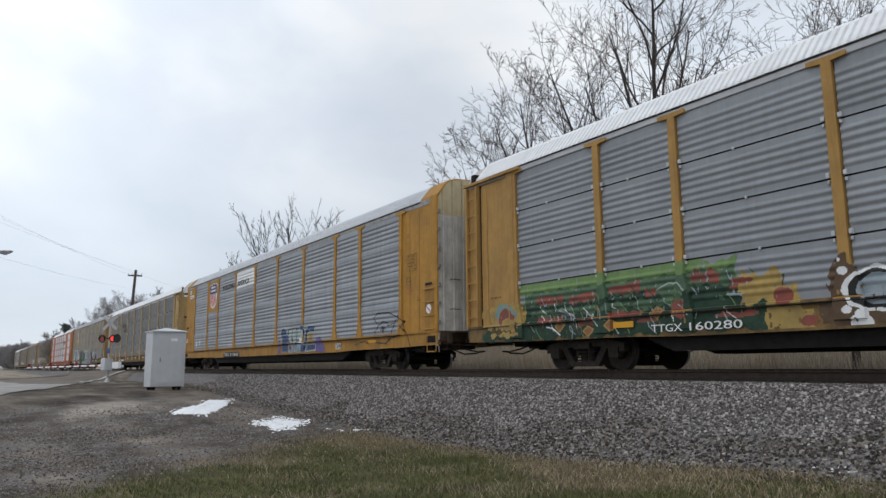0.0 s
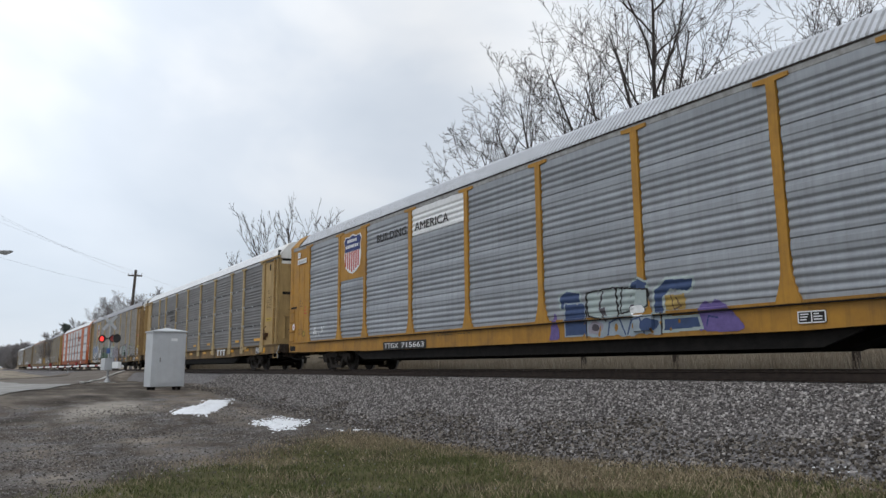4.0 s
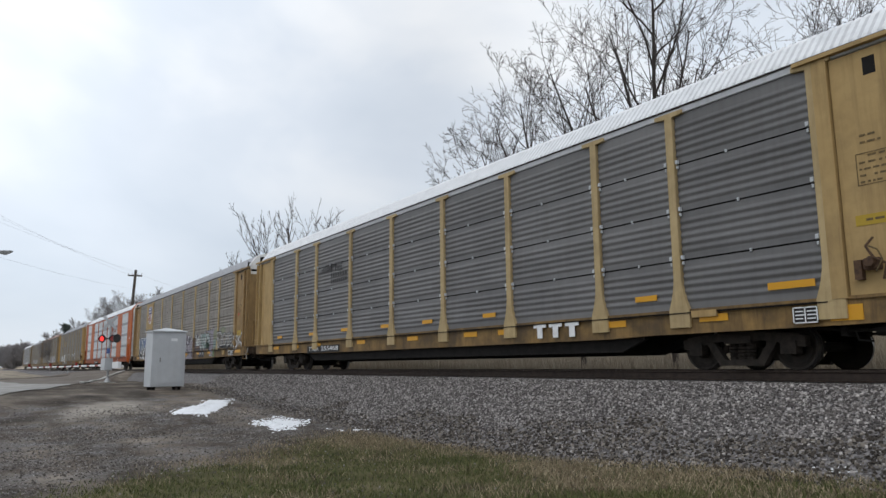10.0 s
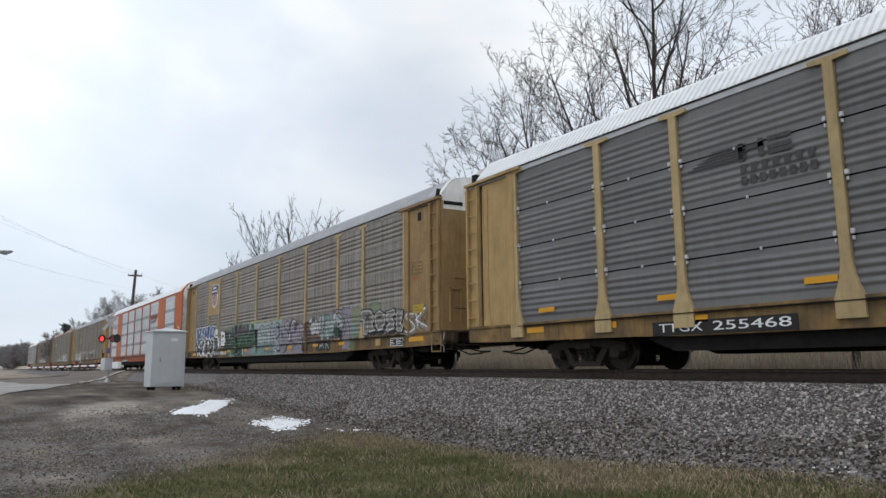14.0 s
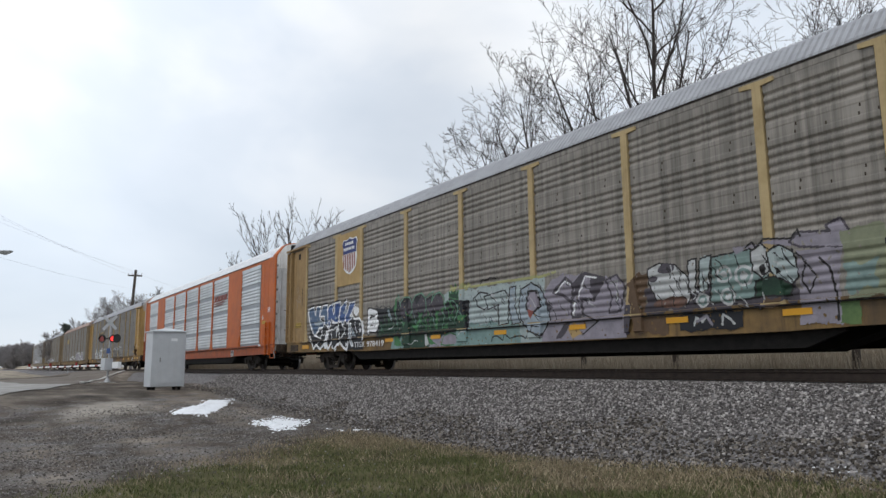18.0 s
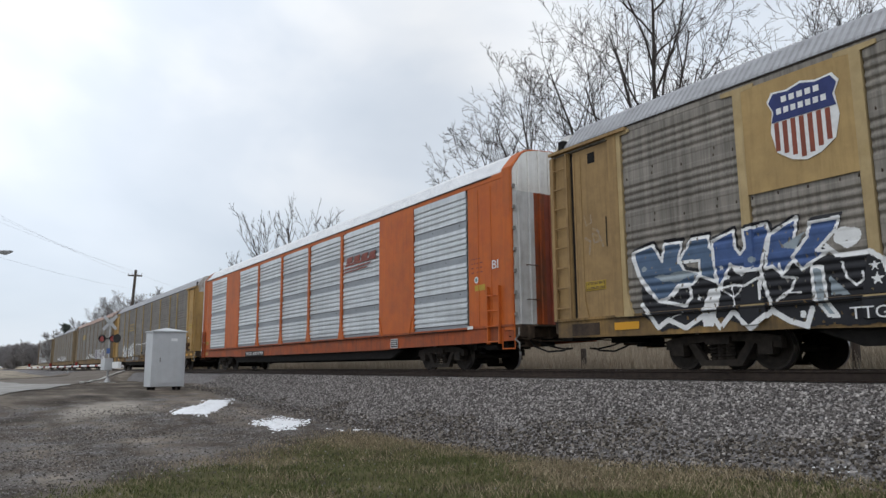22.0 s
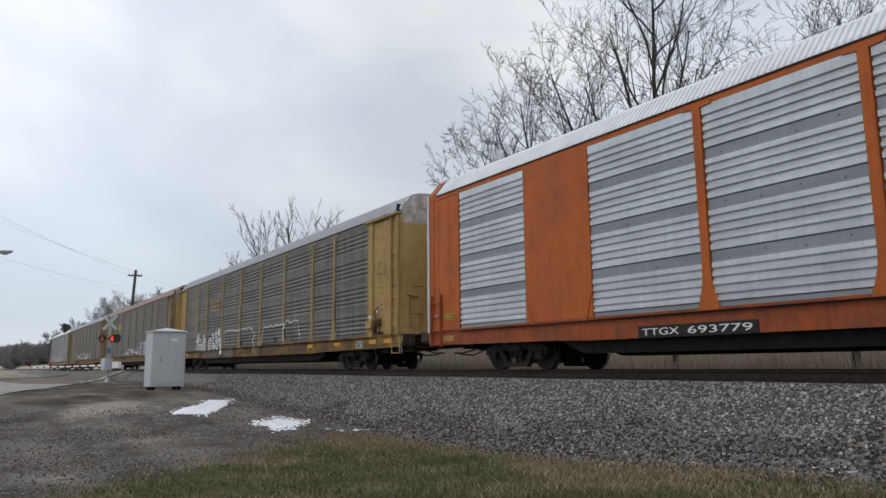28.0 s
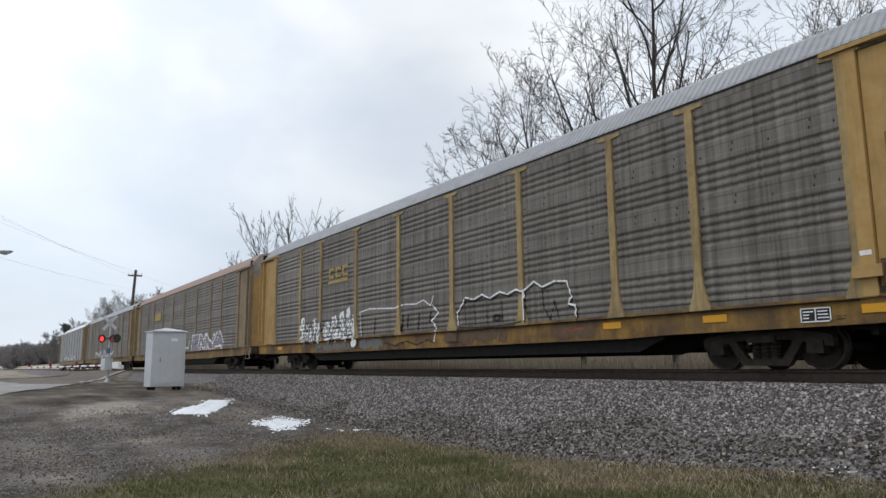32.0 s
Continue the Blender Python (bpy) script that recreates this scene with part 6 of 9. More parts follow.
for x, z in ((-10.2, 0.90), (-9.37, 0.77), (-8.74, 0.85), (-7.62, 1.02)):
    g.fill([(x, z + 0.10), (x + 0.16, z + 0.02), (x, z - 0.11), (x - 0.14, z)], "rust_spray", 0.1).line([(x, z + 0.10), (x + 0.16, z + 0.02), (x, z - 0.11), (x - 0.14, z), (x, z + 0.10)], 0.03, "gold")
g.blob(-4.25, 1.1, 0.22, 0.6, "brown_spray", 1.2).rect(-4.6, -3.3, 0.64, 0.98, "brown_spray", 1.0)
g.blob(-3.84, 1.10, 0.42, 0.32, "white", 0.4).blob(-3.84, 1.10, 0.36, 0.27, "black", 0.3).blob(-3.80, 1.10, 0.28, 0.22, "sky_spray", 0.3)
for x, z, r in ((-4.3, 1.55, 0.04), (-4.24, 1.39, 0.08), (-4.23, 0.84, 0.07), (-4.04, 0.77, 0.09), (-4.05, 0.65, 0.16)):
    g.blob(x, z, r, r * 0.8, "white", 0.4)
g.wear(-13.2, -3.2, 0.12, 64, 45)
g.put(car_a, "sheets", "green, red and gold spray-painted mural")
lettering(car_a, "TTGX  160280", -7.72, -5.88, 0.665, 0.135, M["white"], 0.075, "white painted car number")
reflector(car_a, -8.4, 0.84)
latches(car_a)

# --- car B: shield, slogan, stencils, black line drawing
on_side(car_b, "emblem_plate", -8.90, -7.09, 2.92, PANEL_Z1, M["yellow"], 0.036, "yellow plate behind the emblem")
shield(car_b, -8.57, -7.26, 3.09, 4.40, 0.052, M["red_mark"])
g = Spray(-4.12, -1.48, 3.68, 4.50)
g.rect(-4.09, -1.50, 3.725, 4.495, "white", 0.15)
g.put(car_b, "bulged", "white painted field behind the slogan")
lettering(car_b, "BUILDING", -6.22, -4.42, 3.85, 0.24, M["black"], 0.05, "black painted word")
lettering(car_b, "AMERICA", -3.94, -2.20, 3.85, 0.24, M["black"], 0.05, "black painted word")
number_plate_strip(car_b, -5.83, -3.39, 0.58, 0.81, "TTGX  715663", 0.02)
stencil(car_b, 11.98, 12.52, 2.74, 3.22, 5, M["stencil"], 1, 0.047)
stencil(car_b, 11.93, 12.18, 2.34, 2.58, 3, M["stencil"], 2, 0.047)
stencil(car_b, 11.92, 12.26, 2.08, 2.32, 3, M["red_mark"], 3, 0.022, False)
stencil(car_b, 11.90, 12.18, 3.70, 3.86, 2, M["stencil"], 4, 0.022, False)
stencil(car_b, 12.44, 12.70, 1.86, 2.02, 2, M["stencil"], 5, 0.022, False)
stencil(car_b, -3.0, -1.3, 0.86, 0.94, 1, M["stencil"], 6, 0.02, False)
# Thin plate in darker yellow: the recess's shade is in its colour.
on_side(car_b, "ladder_recess", 12.93, 13.40, 1.02, 2.30, M["yellow_sill"], 0.036, "darker yellow plate for the shaded recess behind the grab irons", 0.004)
on_side(car_b, "recess_opening", 12.96, 13.30, 2.26, 2.33, M["gap"], 0.041, "dark opening above the recess", 0.004)
for i in range(4):
    part("grab_iron", Shape().tube((12.90, -HALF_W - 0.07, 1.08 + 0.36 * i), (13.40, -HALF_W - 0.07, 1.08 + 0.36 * i), 0.016, n=6).mesh("grab_iron", M["yellow"]), car_b)
part("round_sticker", Shape().tube((13.13, -HALF_W - 0.040, 1.62), (13.13, -HALF_W - 0.048, 1.62), 0.13, n=20).mesh("round_sticker", M["white"]), car_b, "round white sticker with a red bar")
part("sticker_bar", Shape().box(-0.12, 0.12, -0.004, 0.0, -0.015, 0.015).mesh("sticker_bar", M["red_mark"]), car_b, at=pose(13.13, -HALF_W - 0.050, 1.62, 0, 35, 0))
on_side(car_b, "sticker", -12.70, -12.46, 4.20, 4.40, M["white"], 0.047, "white sticker with small dark writing")
on_side(car_b, "sticker", -12.71, -11.86, 3.95, 4.13, M["white"], 0.047, "long white sticker with slanted grey writing")
stencil(car_b, -12.68, -12.48, 4.23, 4.37, 2, M["black"], 74, 0.0595, False)
flow = Shape()
for k in range(9):
    u = -12.64 + 0.082 * k
    flow.prism_y([(u, 3.985), (u + 0.045, 3.985), (u + 0.075, 4.085), (u + 0.03, 4.085)][::-1], -HALF_W - 0.064, -HALF_W - 0.059)
part("writing", flow.mesh("writing", M["galv"]), car_b, "slanted grey bars of writing")
on_side(car_b, "caution_label", -12.16, -11.94, 1.21, 1.42, M["label_yellow"], 0.024, "small yellow label with a black border", 0.004)
stencil(car_b, -12.16, -11.94, 1.21, 1.42, 3, M["black"], 76, 0.0285)
stencil(car_b, -12.1, -11.8, 2.0, 2.35, 3, M["red_mark"], 77, 0.022, False)
part("round_sticker", Shape().tube((-13.02, -HALF_W - 0.040, 1.60), (-13.02, -HALF_W - 0.048, 1.60), 0.12, n=20).mesh("round_sticker", M["white"]), car_b, "round white sticker with a red bar")
part("sticker_bar", Shape().box(-0.11, 0.11, -0.004, 0.0, -0.014, 0.014).mesh("sticker_bar", M["red_mark"]), car_b, at=pose(-13.02, -HALF_W - 0.050, 1.60, 0, 35, 0))
on_side(car_b, "recess_opening", -13.30, -12.74, 2.29, 2.36, M["gap"], 0.041, "dark opening above the recess", 0.004)
on_side(car_b, "sill_pocket", -13.40, -12.86, 0.70, 0.88, M["gap"], 0.017, "dark opening in the sill", 0.003)
on_side(car_b, "sill_pocket", 12.95, 13.44, 0.72, 0.90, M["gap"], 0.017, "dark opening in the sill", 0.003)
data_plate(car_b, 7.15, 7.58, 0.68, 0.86, 3, 0.02)
reflector(car_b, 9.8, 0.86, 0.5, 0.09, 0.02)
g = Spray(1.6, 12.4, 0.62, 1.85)
g.fill([(1.6, 0.62), (1.62, 0.95), (1.85, 1.15), (1.95, 0.62)], "violet", 1.0).fill([(5.42, 0.62), (5.46, 1.05), (5.71, 1.2), (5.95, 1.06), (6.25, 0.72), (6.3, 0.62)], "violet", 1.0)
g.shape([(2.0, 1.22), (1.94, 1.52), (2.2, 1.62), (2.57, 1.55), (2.6, 1.28), (2.4, 1.22)], "navy_spray", "pale_mint", 0.05).shape([(2.11, 1.35), (2.7, 1.33), (2.73, 0.68), (2.09, 0.68)], "navy_spray", "sky_spray", 0.03)
g.shape([(3.87, 1.45), (3.95, 1.64), (4.15, 1.68), (4.33, 1.59), (4.35, 1.4)], "navy_spray", "pale_mint", 0.04).shape([(3.3, 1.45), (3.45, 1.6), (3.62, 1.58), (3.66, 1.42)], "lilac", "pale_mint", 0.03)
g.shape([(2.77, 1.52), (3.5, 1.56), (4.35, 1.45), (4.34, 1.16), (3.93, 0.99), (3.2, 0.97), (2.78, 1.06)], "pale_mint", "black", 0.03).fill([(2.75, 0.99), (4.61, 1.01), (4.58, 0.64), (2.73, 0.64)], "sky_spray", 0.6)
g.line([(3.2, 1.5), (3.1, 1.2), (3.25, 0.95)], 0.05, "plum").line([(3.55, 1.52), (3.6, 1.0)], 0.05, "black").line([(3.7, 1.5), (3.65, 1.05), (4.2, 1.15)], 0.035, "black").fill([(3.9, 1.2), (4.3, 1.12), (4.2, 1.0), (3.9, 1.08)], "plum").fill([(3.1, 1.15), (3.25, 1.2), (3.3, 1.0)], "plum")
g.blob(2.98, 0.82, 0.2, 0.14, "lilac").blob(2.98, 0.82, 0.1, 0.08, "plum").line([(3.3, 0.66), (3.35, 0.9), (3.6, 0.98), (3.75, 0.66)], 0.035, "navy_spray").line([(3.8, 0.66), (3.9, 0.92), (4.15, 0.95), (4.2, 0.66)], 0.035, "navy_spray").blob(4.35, 0.82, 0.2, 0.12, "navy_spray").blob(4.1, 1.08, 0.2, 0.1, "white")
g.shape([(4.44, 1.0), (4.46, 1.42), (4.75, 1.61), (5.34, 1.57), (5.33, 1.39), (5.2, 1.33), (4.84, 1.39), (4.67, 1.25), (4.71, 0.97)], "navy_spray", "pale_mint", 0.05).fill([(4.72, 1.32), (5.15, 1.30), (5.13, 1.06), (4.74, 1.04)], "gold").line([(4.85, 1.3), (4.9, 1.05), (5.05, 1.1), (4.95, 1.25)], 0.025, "brown_spray")
g.shape([(4.65, 0.92), (5.4, 0.91), (5.46, 0.7), (4.64, 0.67)], "navy_spray", "pale_mint", 0.05).line([(2.74, 1.5), (2.72, 0.64)], 0.035, "black").line([(4.62, 1.0), (4.6, 0.64)], 0.035, "black").tag(5.55, 5.95, 0.74, 0.16, 0.025, "navy", 8).tag(8.6, 9.7, 0.78, 0.12, 0.035, "brown_spray", 4)
fish = [(9.9, 1.53), (10.12, 1.69), (10.82, 1.67), (11.45, 1.49), (11.84, 1.35), (11.58, 1.15), (11.57, 0.99), (10.99, 0.92), (10.67, 0.77), (10.02, 0.81), (9.99, 1.12), (10.24, 1.32), (9.9, 1.53)]
g.line(fish, 0.03, "black").line([(10.24, 1.32), (10.5, 1.42), (10.8, 1.36), (10.82, 1.28), (11.2, 1.34), (11.4, 1.5), (11.5, 1.7)], 0.03, "black").line([(10.35, 1.2), (10.5, 1.27), (10.65, 1.22), (10.5, 1.1), (10.35, 1.2)], 0.03, "black")
g.line([(11.2, 1.3), (10.9, 0.95), (10.7, 0.72)], 0.03, "black").line([(11.58, 1.25), (11.9, 1.05), (12.1, 0.66)], 0.03, "black").blob(10.5, 1.2, 0.06, 0.05, "black")
g.wear(1.6, 5.8, 0.08, 65)
g.put(car_b, "bulged", "blue spray-painted letters and black line drawing")
g = Spray(-11.25, -10.15, 1.10, 1.50)
g.letters("EMIY", -11.1, -10.3, 1.18, 1.40, 0.03, "white", wild=0.08, seed=14)
g.put(car_b, "bulged", "small white scrawl")
for i in range(4):
    part("grab_iron", Shape().tube((-13.42, -HALF_W - 0.07, 1.08 + 0.36 * i), (-12.96, -HALF_W - 0.07, 1.08 + 0.36 * i), 0.016, n=6).mesh("grab_iron", M["yellow"]), car_b)
# The rear recess too is only a plate of shaded yellow.
on_side(car_b, "ladder_recess", -13.40, -12.98, 1.02, 2.30, M["yellow_sill"], 0.036, "darker yellow plate for the shaded recess behind the grab irons", 0.004)
stencil(car_b, -12.55, -12.2, 1.3, 1.5, 3, M["stencil"], 71, 0.022)
stencil(car_b, -13.0, -12.8, 1.5, 1.7, 2, M["red_mark"], 72, 0.045, False)
stencil(car_a, -12.62, -12.15, 1.60, 1.74, 1, M["stencil"], 78, 0.022, False)
stencil(car_b, -12.5, -12.1, 2.3, 2.6, 3, M["stencil"], 73, 0.022, False)

# --- car C: dark sheets, yellow reflectors, faded emblem
def faded_emblem(car, x0, x1, z0, z1):
    s = Shape()
    y = -HALF_W - 0.03
    for i in range(6):
        z = z0 + (z1 - z0) * (0.62 + 0.06 * i)
        s.box(x0 - 1.0 + 0.1 * i, x0 + 0.15, y - 0.004, y, z, z + 0.025)
    for i, a in enumerate((0.0, 0.36)):
        s.box(x0 + a, x0 + a + 0.09, y - 0.004, y, z0 + 0.42, z1 - 0.02)
    s.box(x0, x0 + 0.45, y - 0.004, y, z1 - 0.16, z1 - 0.08)
    s.box(x0 + 0.52, x0 + 0.92, y - 0.004, y, z1 - 0.10, z1 - 0.03)
    s.box(x0 + 0.52, x0 + 0.92, y - 0.004, y, z1 - 0.24, z1 - 0.17)
    s.box(x0 + 0.52, x0 + 0.92, y - 0.004, y, z0 + 0.42, z0 + 0.48)
    for row in range(2):
        for i in range(7 + row):
            u = x0 + 0.02 + i * (x1 - x0) / (7.2 + row)
            s.box(u, u + 0.11, y - 0.004, y, z0 + 0.22 - 0.20 * row, z0 + 0.36 - 0.20 * row)
    part("emblem", s.mesh("emblem", M["faded_ink"]), car, "faded black emblem with bars of lettering")


faded_emblem(car_c, -5.78, -4.42, 2.92, 3.66)
on_side(car_c, "number_panel", -7.75, -5.0, 0.60, 0.84, M["black"], 0.02, "black panel with white car number")
lettering(car_c, "TTGX  255468", -7.60, -5.10, 0.655, 0.15, M["white"], 0.036)
mark = Shape()
for u in (5.05, 5.55, 6.05):
    mark.box(u, u + 0.40, -HALF_W - 0.066, -HALF_W - 0.055, 0.89, 0.97)
    mark.box(u + 0.12, u + 0.28, -HALF_W - 0.066, -HALF_W - 0.055, 0.67, 0.89)
part("sill_mark", mark.mesh("sill_mark", M["white"]), car_c, "white angular owner's mark")
for x, z in ((-4.6, 1.30), (-1.8, 1.28), (-7.35, 1.27), (-10.6, 1.27), (0.6, 1.28), (3.4, 1.28), (8.2, 1.28)):
    reflector(car_c, x, z, 0.5, 0.10, 0.03)
for x in (-11.0, -8.9, -6.85, -3.4, -0.2, 2.6, 4.0, 7.4, 9.6):
    reflector(car_c, x, 0.86, 0.55, 0.12, 0.02)
reflector(car_c, 11.0, 1.27, 0.75, 0.11, 0.03)
reflector(car_c, 11.78, 0.80, 0.46, 0.22, 0.02)
data_plate(car_c, 11.02, 11.40, 0.68, 0.92, 5, 0.07)
stencil(car_c, 12.11, 12.63, 2.54, 3.0, 5, M["stencil"], 7, 0.022)
on_side(car_c, "caution_label", 12.03, 12.70, 1.98, 2.13, M["label_yellow"], 0.022, "narrow yellow caution label", 0.004)
stencil(car_c, 12.06, 12.67, 2.0, 2.11, 1, M["stencil"], 8, 0.027, False)
stencil(car_c, 12.15, 12.5, 3.1, 3.3, 2, M["stencil"], 9, 0.022, False)
on_side(car_c, "notch", 12.33, 12.50, 4.10, 4.36, M["gap"], 0.021, "dark notch under the eave", 0.003)
hand_brake(car_c, 12.25, 1.45)
latches(car_c)
vent_slots(car_c, [(-1.15, -0.80, 3.02, 0.11), (-0.2, -0.06, 3.0, 0.11), (-1.2, -0.62, 4.40, 0.10)])
vent_slots(car_d, [(-1.2, -0.62, 4.40, 0.10)])
vent_slots(car_f, [])
for car in (car_d, car_f):
    band_bolts(car)
for car, mat in ((car_c, "tan"), (car_d, "brown_tan"), (car_f, "straw_yellow")):
    frame_s = Shape()
    for y0, y1, z0, z1 in ((-1.06, -1.02, 1.25, 2.15), (-0.72, -0.68, 1.25, 2.15), (-1.06, -0.68, 2.11, 2.15)):
        frame_s.box(HALF_L - 0.01, HALF_L + 0.062, y0, y1, z0, z1)
    part("door_pocket", frame_s.mesh("door_pocket", M[mat]), car, "raised frame of a recess on the end door")
on_side(car_c, "sill_box", 9.2, 9.7, 0.88, 0.99, M["tan"], 0.02, thick=0.06)

# --- car D: shield and a long row of graffiti
on_side(car_d, "emblem_plate", -8.90, -7.09, 2.75, PANEL_Z1, M["tan"], 0.05, "tan plate behind the emblem")
shield(car_d, -8.42, -7.28, 3.09, 4.32, 0.066, M["maroon"])
faint = Spray(-12.7, -12.0, 2.2, 3.2)
faint.line([(-12.60, 3.08), (-12.55, 2.88), (-12.40, 2.92), (-12.42, 3.08)], 0.035, "faint_blue").line([(-12.36, 2.78), (-12.22, 2.72), (-12.2, 2.52), (-12.34, 2.50), (-12.38, 2.68), (-12.18, 2.60), (-12.1, 2.40)], 0.05, "faint_blue").line([(-12.58, 2.62), (-12.45, 2.55), (-12.48, 2.30)], 0.05, "faint_blue")
faint.put(car_d, "bands", "faint rubbed-off pale blue scrawl")
g = Spray(-11.7, 13.0, 0.60, 2.3)
g.rect(-2.2, 1.75, 0.57, 1.98, "pale_mint", 0.8).rect(-2.2, 0.9, 0.57, 1.10, "mint", 1.2).fill([(1.6, 0.57), (1.66, 1.5), (1.97, 1.9), (2.4, 1.97), (3.6, 1.8), (3.75, 1.35), (4.08, 1.25), (4.02, 0.57)], "lilac", 0.6)
g.rect(-5.0, -2.0, 0.57, 1.6, "green_dk", 1.6).rect(-5.1, -4.4, 0.57, 0.90, "mint", 1.2).rect(-3.0, -2.2, 0.57, 0.85, "lilac", 1.2)
# dark humps with light green edges, spikes and stars
g.fill([(-6.2, 1.85), (-5.6, 1.82), (-5.1, 1.78), (-4.7, 1.95), (-4.5, 1.9), (-4.35, 2.02), (-4.0, 2.0), (-3.87, 1.85), (-3.67, 2.04), (-3.38, 2.08), (-3.13, 1.93), (-2.7, 1.98), (-2.43, 2.0), (-2.2, 1.7), (-1.9, 1.9), (-1.5, 1.74), (-1.06, 1.70), (-1.12, 0.98), (-6.0, 0.98)], "ink", 0.5)
g.rect(-5.9, -1.2, 1.0, 1.4, "green_dk", 2.2).rect(-4.6, -2.2, 1.5, 1.9, "plum", 2.4)
g.fill([(-4.91, 0.95), (-4.74, 0.97), (-4.41, 0.68), (-4.89, 0.69)], "leaf_spray").fill([(-3.24, 0.97), (-3.2, 0.67), (-2.98, 0.66), (-3.14, 0.96)], "chalk").fill([(-3.1, 0.9), (-2.92, 0.66), (-2.62, 0.66)], "leaf_spray")
g.shape([(-2.4, 0.64), (-2.27, 0.87), (-1.96, 0.94), (-1.7, 0.87), (-1.48, 0.72), (-1.5, 0.62)], "lilac", "leaf_spray", 0.03).fill([(-1.88, 0.62), (-1.55, 0.78), (-1.16, 0.84), (-1.1, 0.62)], "mint").tag(-4.05, -3.57, 0.70, 0.20, 0.022, "chalk", 52).tag(-1.54, -1.14, 0.86, 0.1, 0.022, "chalk", 53)
for pts in (
    [(-4.90, 1.71), (-4.75, 2.0), (-4.66, 2.15), (-4.52, 1.8), (-4.56, 1.87), (-4.35, 2.04), (-4.0, 2.02), (-3.87, 1.82), (-3.89, 1.57), (-4.04, 1.49), (-4.2, 1.6)],
    [(-3.87, 1.86), (-3.67, 2.04), (-3.38, 2.09), (-3.16, 1.94), (-3.11, 1.72), (-3.19, 1.55)],
    [(-3.13, 1.93), (-2.73, 2.08), (-2.85, 1.78), (-2.67, 1.98), (-2.43, 2.02), (-2.21, 1.86), (-2.22, 1.61), (-2.36, 1.51), (-2.2, 1.40), (-2.34, 1.07)],
    [(-2.23, 1.67), (-2.07, 1.76), (-1.77, 1.74), (-1.6, 1.58), (-1.62, 1.43), (-1.77, 1.23)],
    [(-4.9, 1.71), (-4.78, 1.53), (-4.68, 1.26)],
):
    g.line(pts, 0.045, "leaf_spray").line(pts, 0.018, "mint")
for pts in (
    [(-3.56, 1.6), (-3.46, 1.16), (-3.33, 1.57), (-3.45, 1.52)], [(-2.65, 1.55), (-2.69, 1.1), (-2.61, 1.03), (-2.53, 1.25), (-2.54, 1.45), (-2.2, 1.62), (-2.3, 1.48)],
    [(-4.36, 1.33), (-4.21, 1.32), (-4.29, 1.12)], [(-4.85, 1.95), (-4.72, 2.12), (-4.75, 1.7), (-4.92, 1.68)], [(-1.61, 1.24), (-1.52, 1.36), (-1.15, 1.37), (-1.36, 1.22)], [(-3.95, 1.25), (-3.6, 1.02), (-3.5, 1.35), (-3.7, 1.2)], [(-2.3, 1.08), (-2.05, 1.2), (-2.1, 1.04)],
):
    g.fill(pts, "leaf_spray")
burst = [(-1.98, 1.85), (-1.98, 2.0), (-1.88, 1.92), (-1.85, 2.06), (-1.80, 1.92), (-1.68, 2.18), (-1.68, 1.92), (-1.52, 2.0), (-1.58, 1.84), (-1.45, 1.78), (-1.62, 1.76)]
g.shape(burst, "green_dk", "leaf_spray", 0.025)
for x, z, k in ((-3.03, 1.30, 0.27), (-1.93, 1.50, 0.24)):
    star = [(x + q * math.cos(a) * 0.8, z + q * math.sin(a)) for n in range(10) for a, q in [(math.pi / 2 + n * math.pi / 5, k if n % 2 == 0 else k * 0.4)]]
    g.shape(star, "ink", "leaf_spray", 0.03)
g.rect(-1.48, -1.0, 1.74, 2.0, "pale_mint", 0.6).rect(-2.0, -1.0, 2.02, 2.10, "straw_spray", 1.4)
g.line([(-6.2, 1.84), (-6.0, 1.92), (-5.8, 1.84), (-5.6, 1.90), (-5.4, 1.82), (-5.2, 1.86), (-5.05, 1.76)], 0.025, "ink").shape([(-5.32, 1.72), (-5.2, 1.78), (-5.04, 1.5), (-5.1, 1.42), (-5.25, 1.55)], "sky_spray", "green_dk", 0.03).tag(-5.25, -4.85, 1.18, 0.16, 0.025, "chalk", 54)
scratches(g, 40, -5.8, -1.2, 1.15, 1.7, ("leaf_spray", "ink", "moss_spray", "mint"), 75, 0.018)
g.line([(-0.9, 1.72), (-0.62, 1.86), (-0.3, 1.80), (-0.2, 1.55), (-0.46, 1.42), (-0.72, 1.52), (-0.8, 1.7)], 0.04, "black").shape([(-0.45, 1.74), (0.35, 1.82), (0.5, 1.7), (0.45, 1.05), (0.1, 1.02), (0.1, 1.5), (-0.3, 1.42)], "pale_mint", "black")
g.shape([(0.55, 1.86), (0.78, 1.88), (0.72, 1.4), (0.9, 1.04), (0.6, 1.02), (0.5, 1.4)], "sky_spray", "black").shape([(0.95, 1.78), (1.35, 1.9), (1.62, 1.75), (1.85, 1.35), (1.9, 1.05), (1.6, 0.72), (1.2, 0.85), (0.92, 1.1), (0.85, 1.45)], "sky_spray", "black")
g.shape([(1.2, 1.72), (1.5, 1.7), (1.6, 1.36), (1.4, 1.22), (1.1, 1.34)], "lilac", "black", 0.05).fill([(1.15, 1.3), (1.4, 1.28), (1.3, 1.1)], "salmon").fill([(1.75, 1.45), (2.02, 1.3), (1.85, 1.22)], "plum")
g.shape([(2.02, 1.62), (2.42, 1.88), (2.62, 1.74), (2.62, 1.45), (2.98, 1.92), (3.52, 1.76), (3.2, 1.37), (2.86, 1.42), (2.90, 1.08), (2.58, 1.06), (2.56, 1.38), (2.3, 1.55)], "lilac", "plum", 0.07)
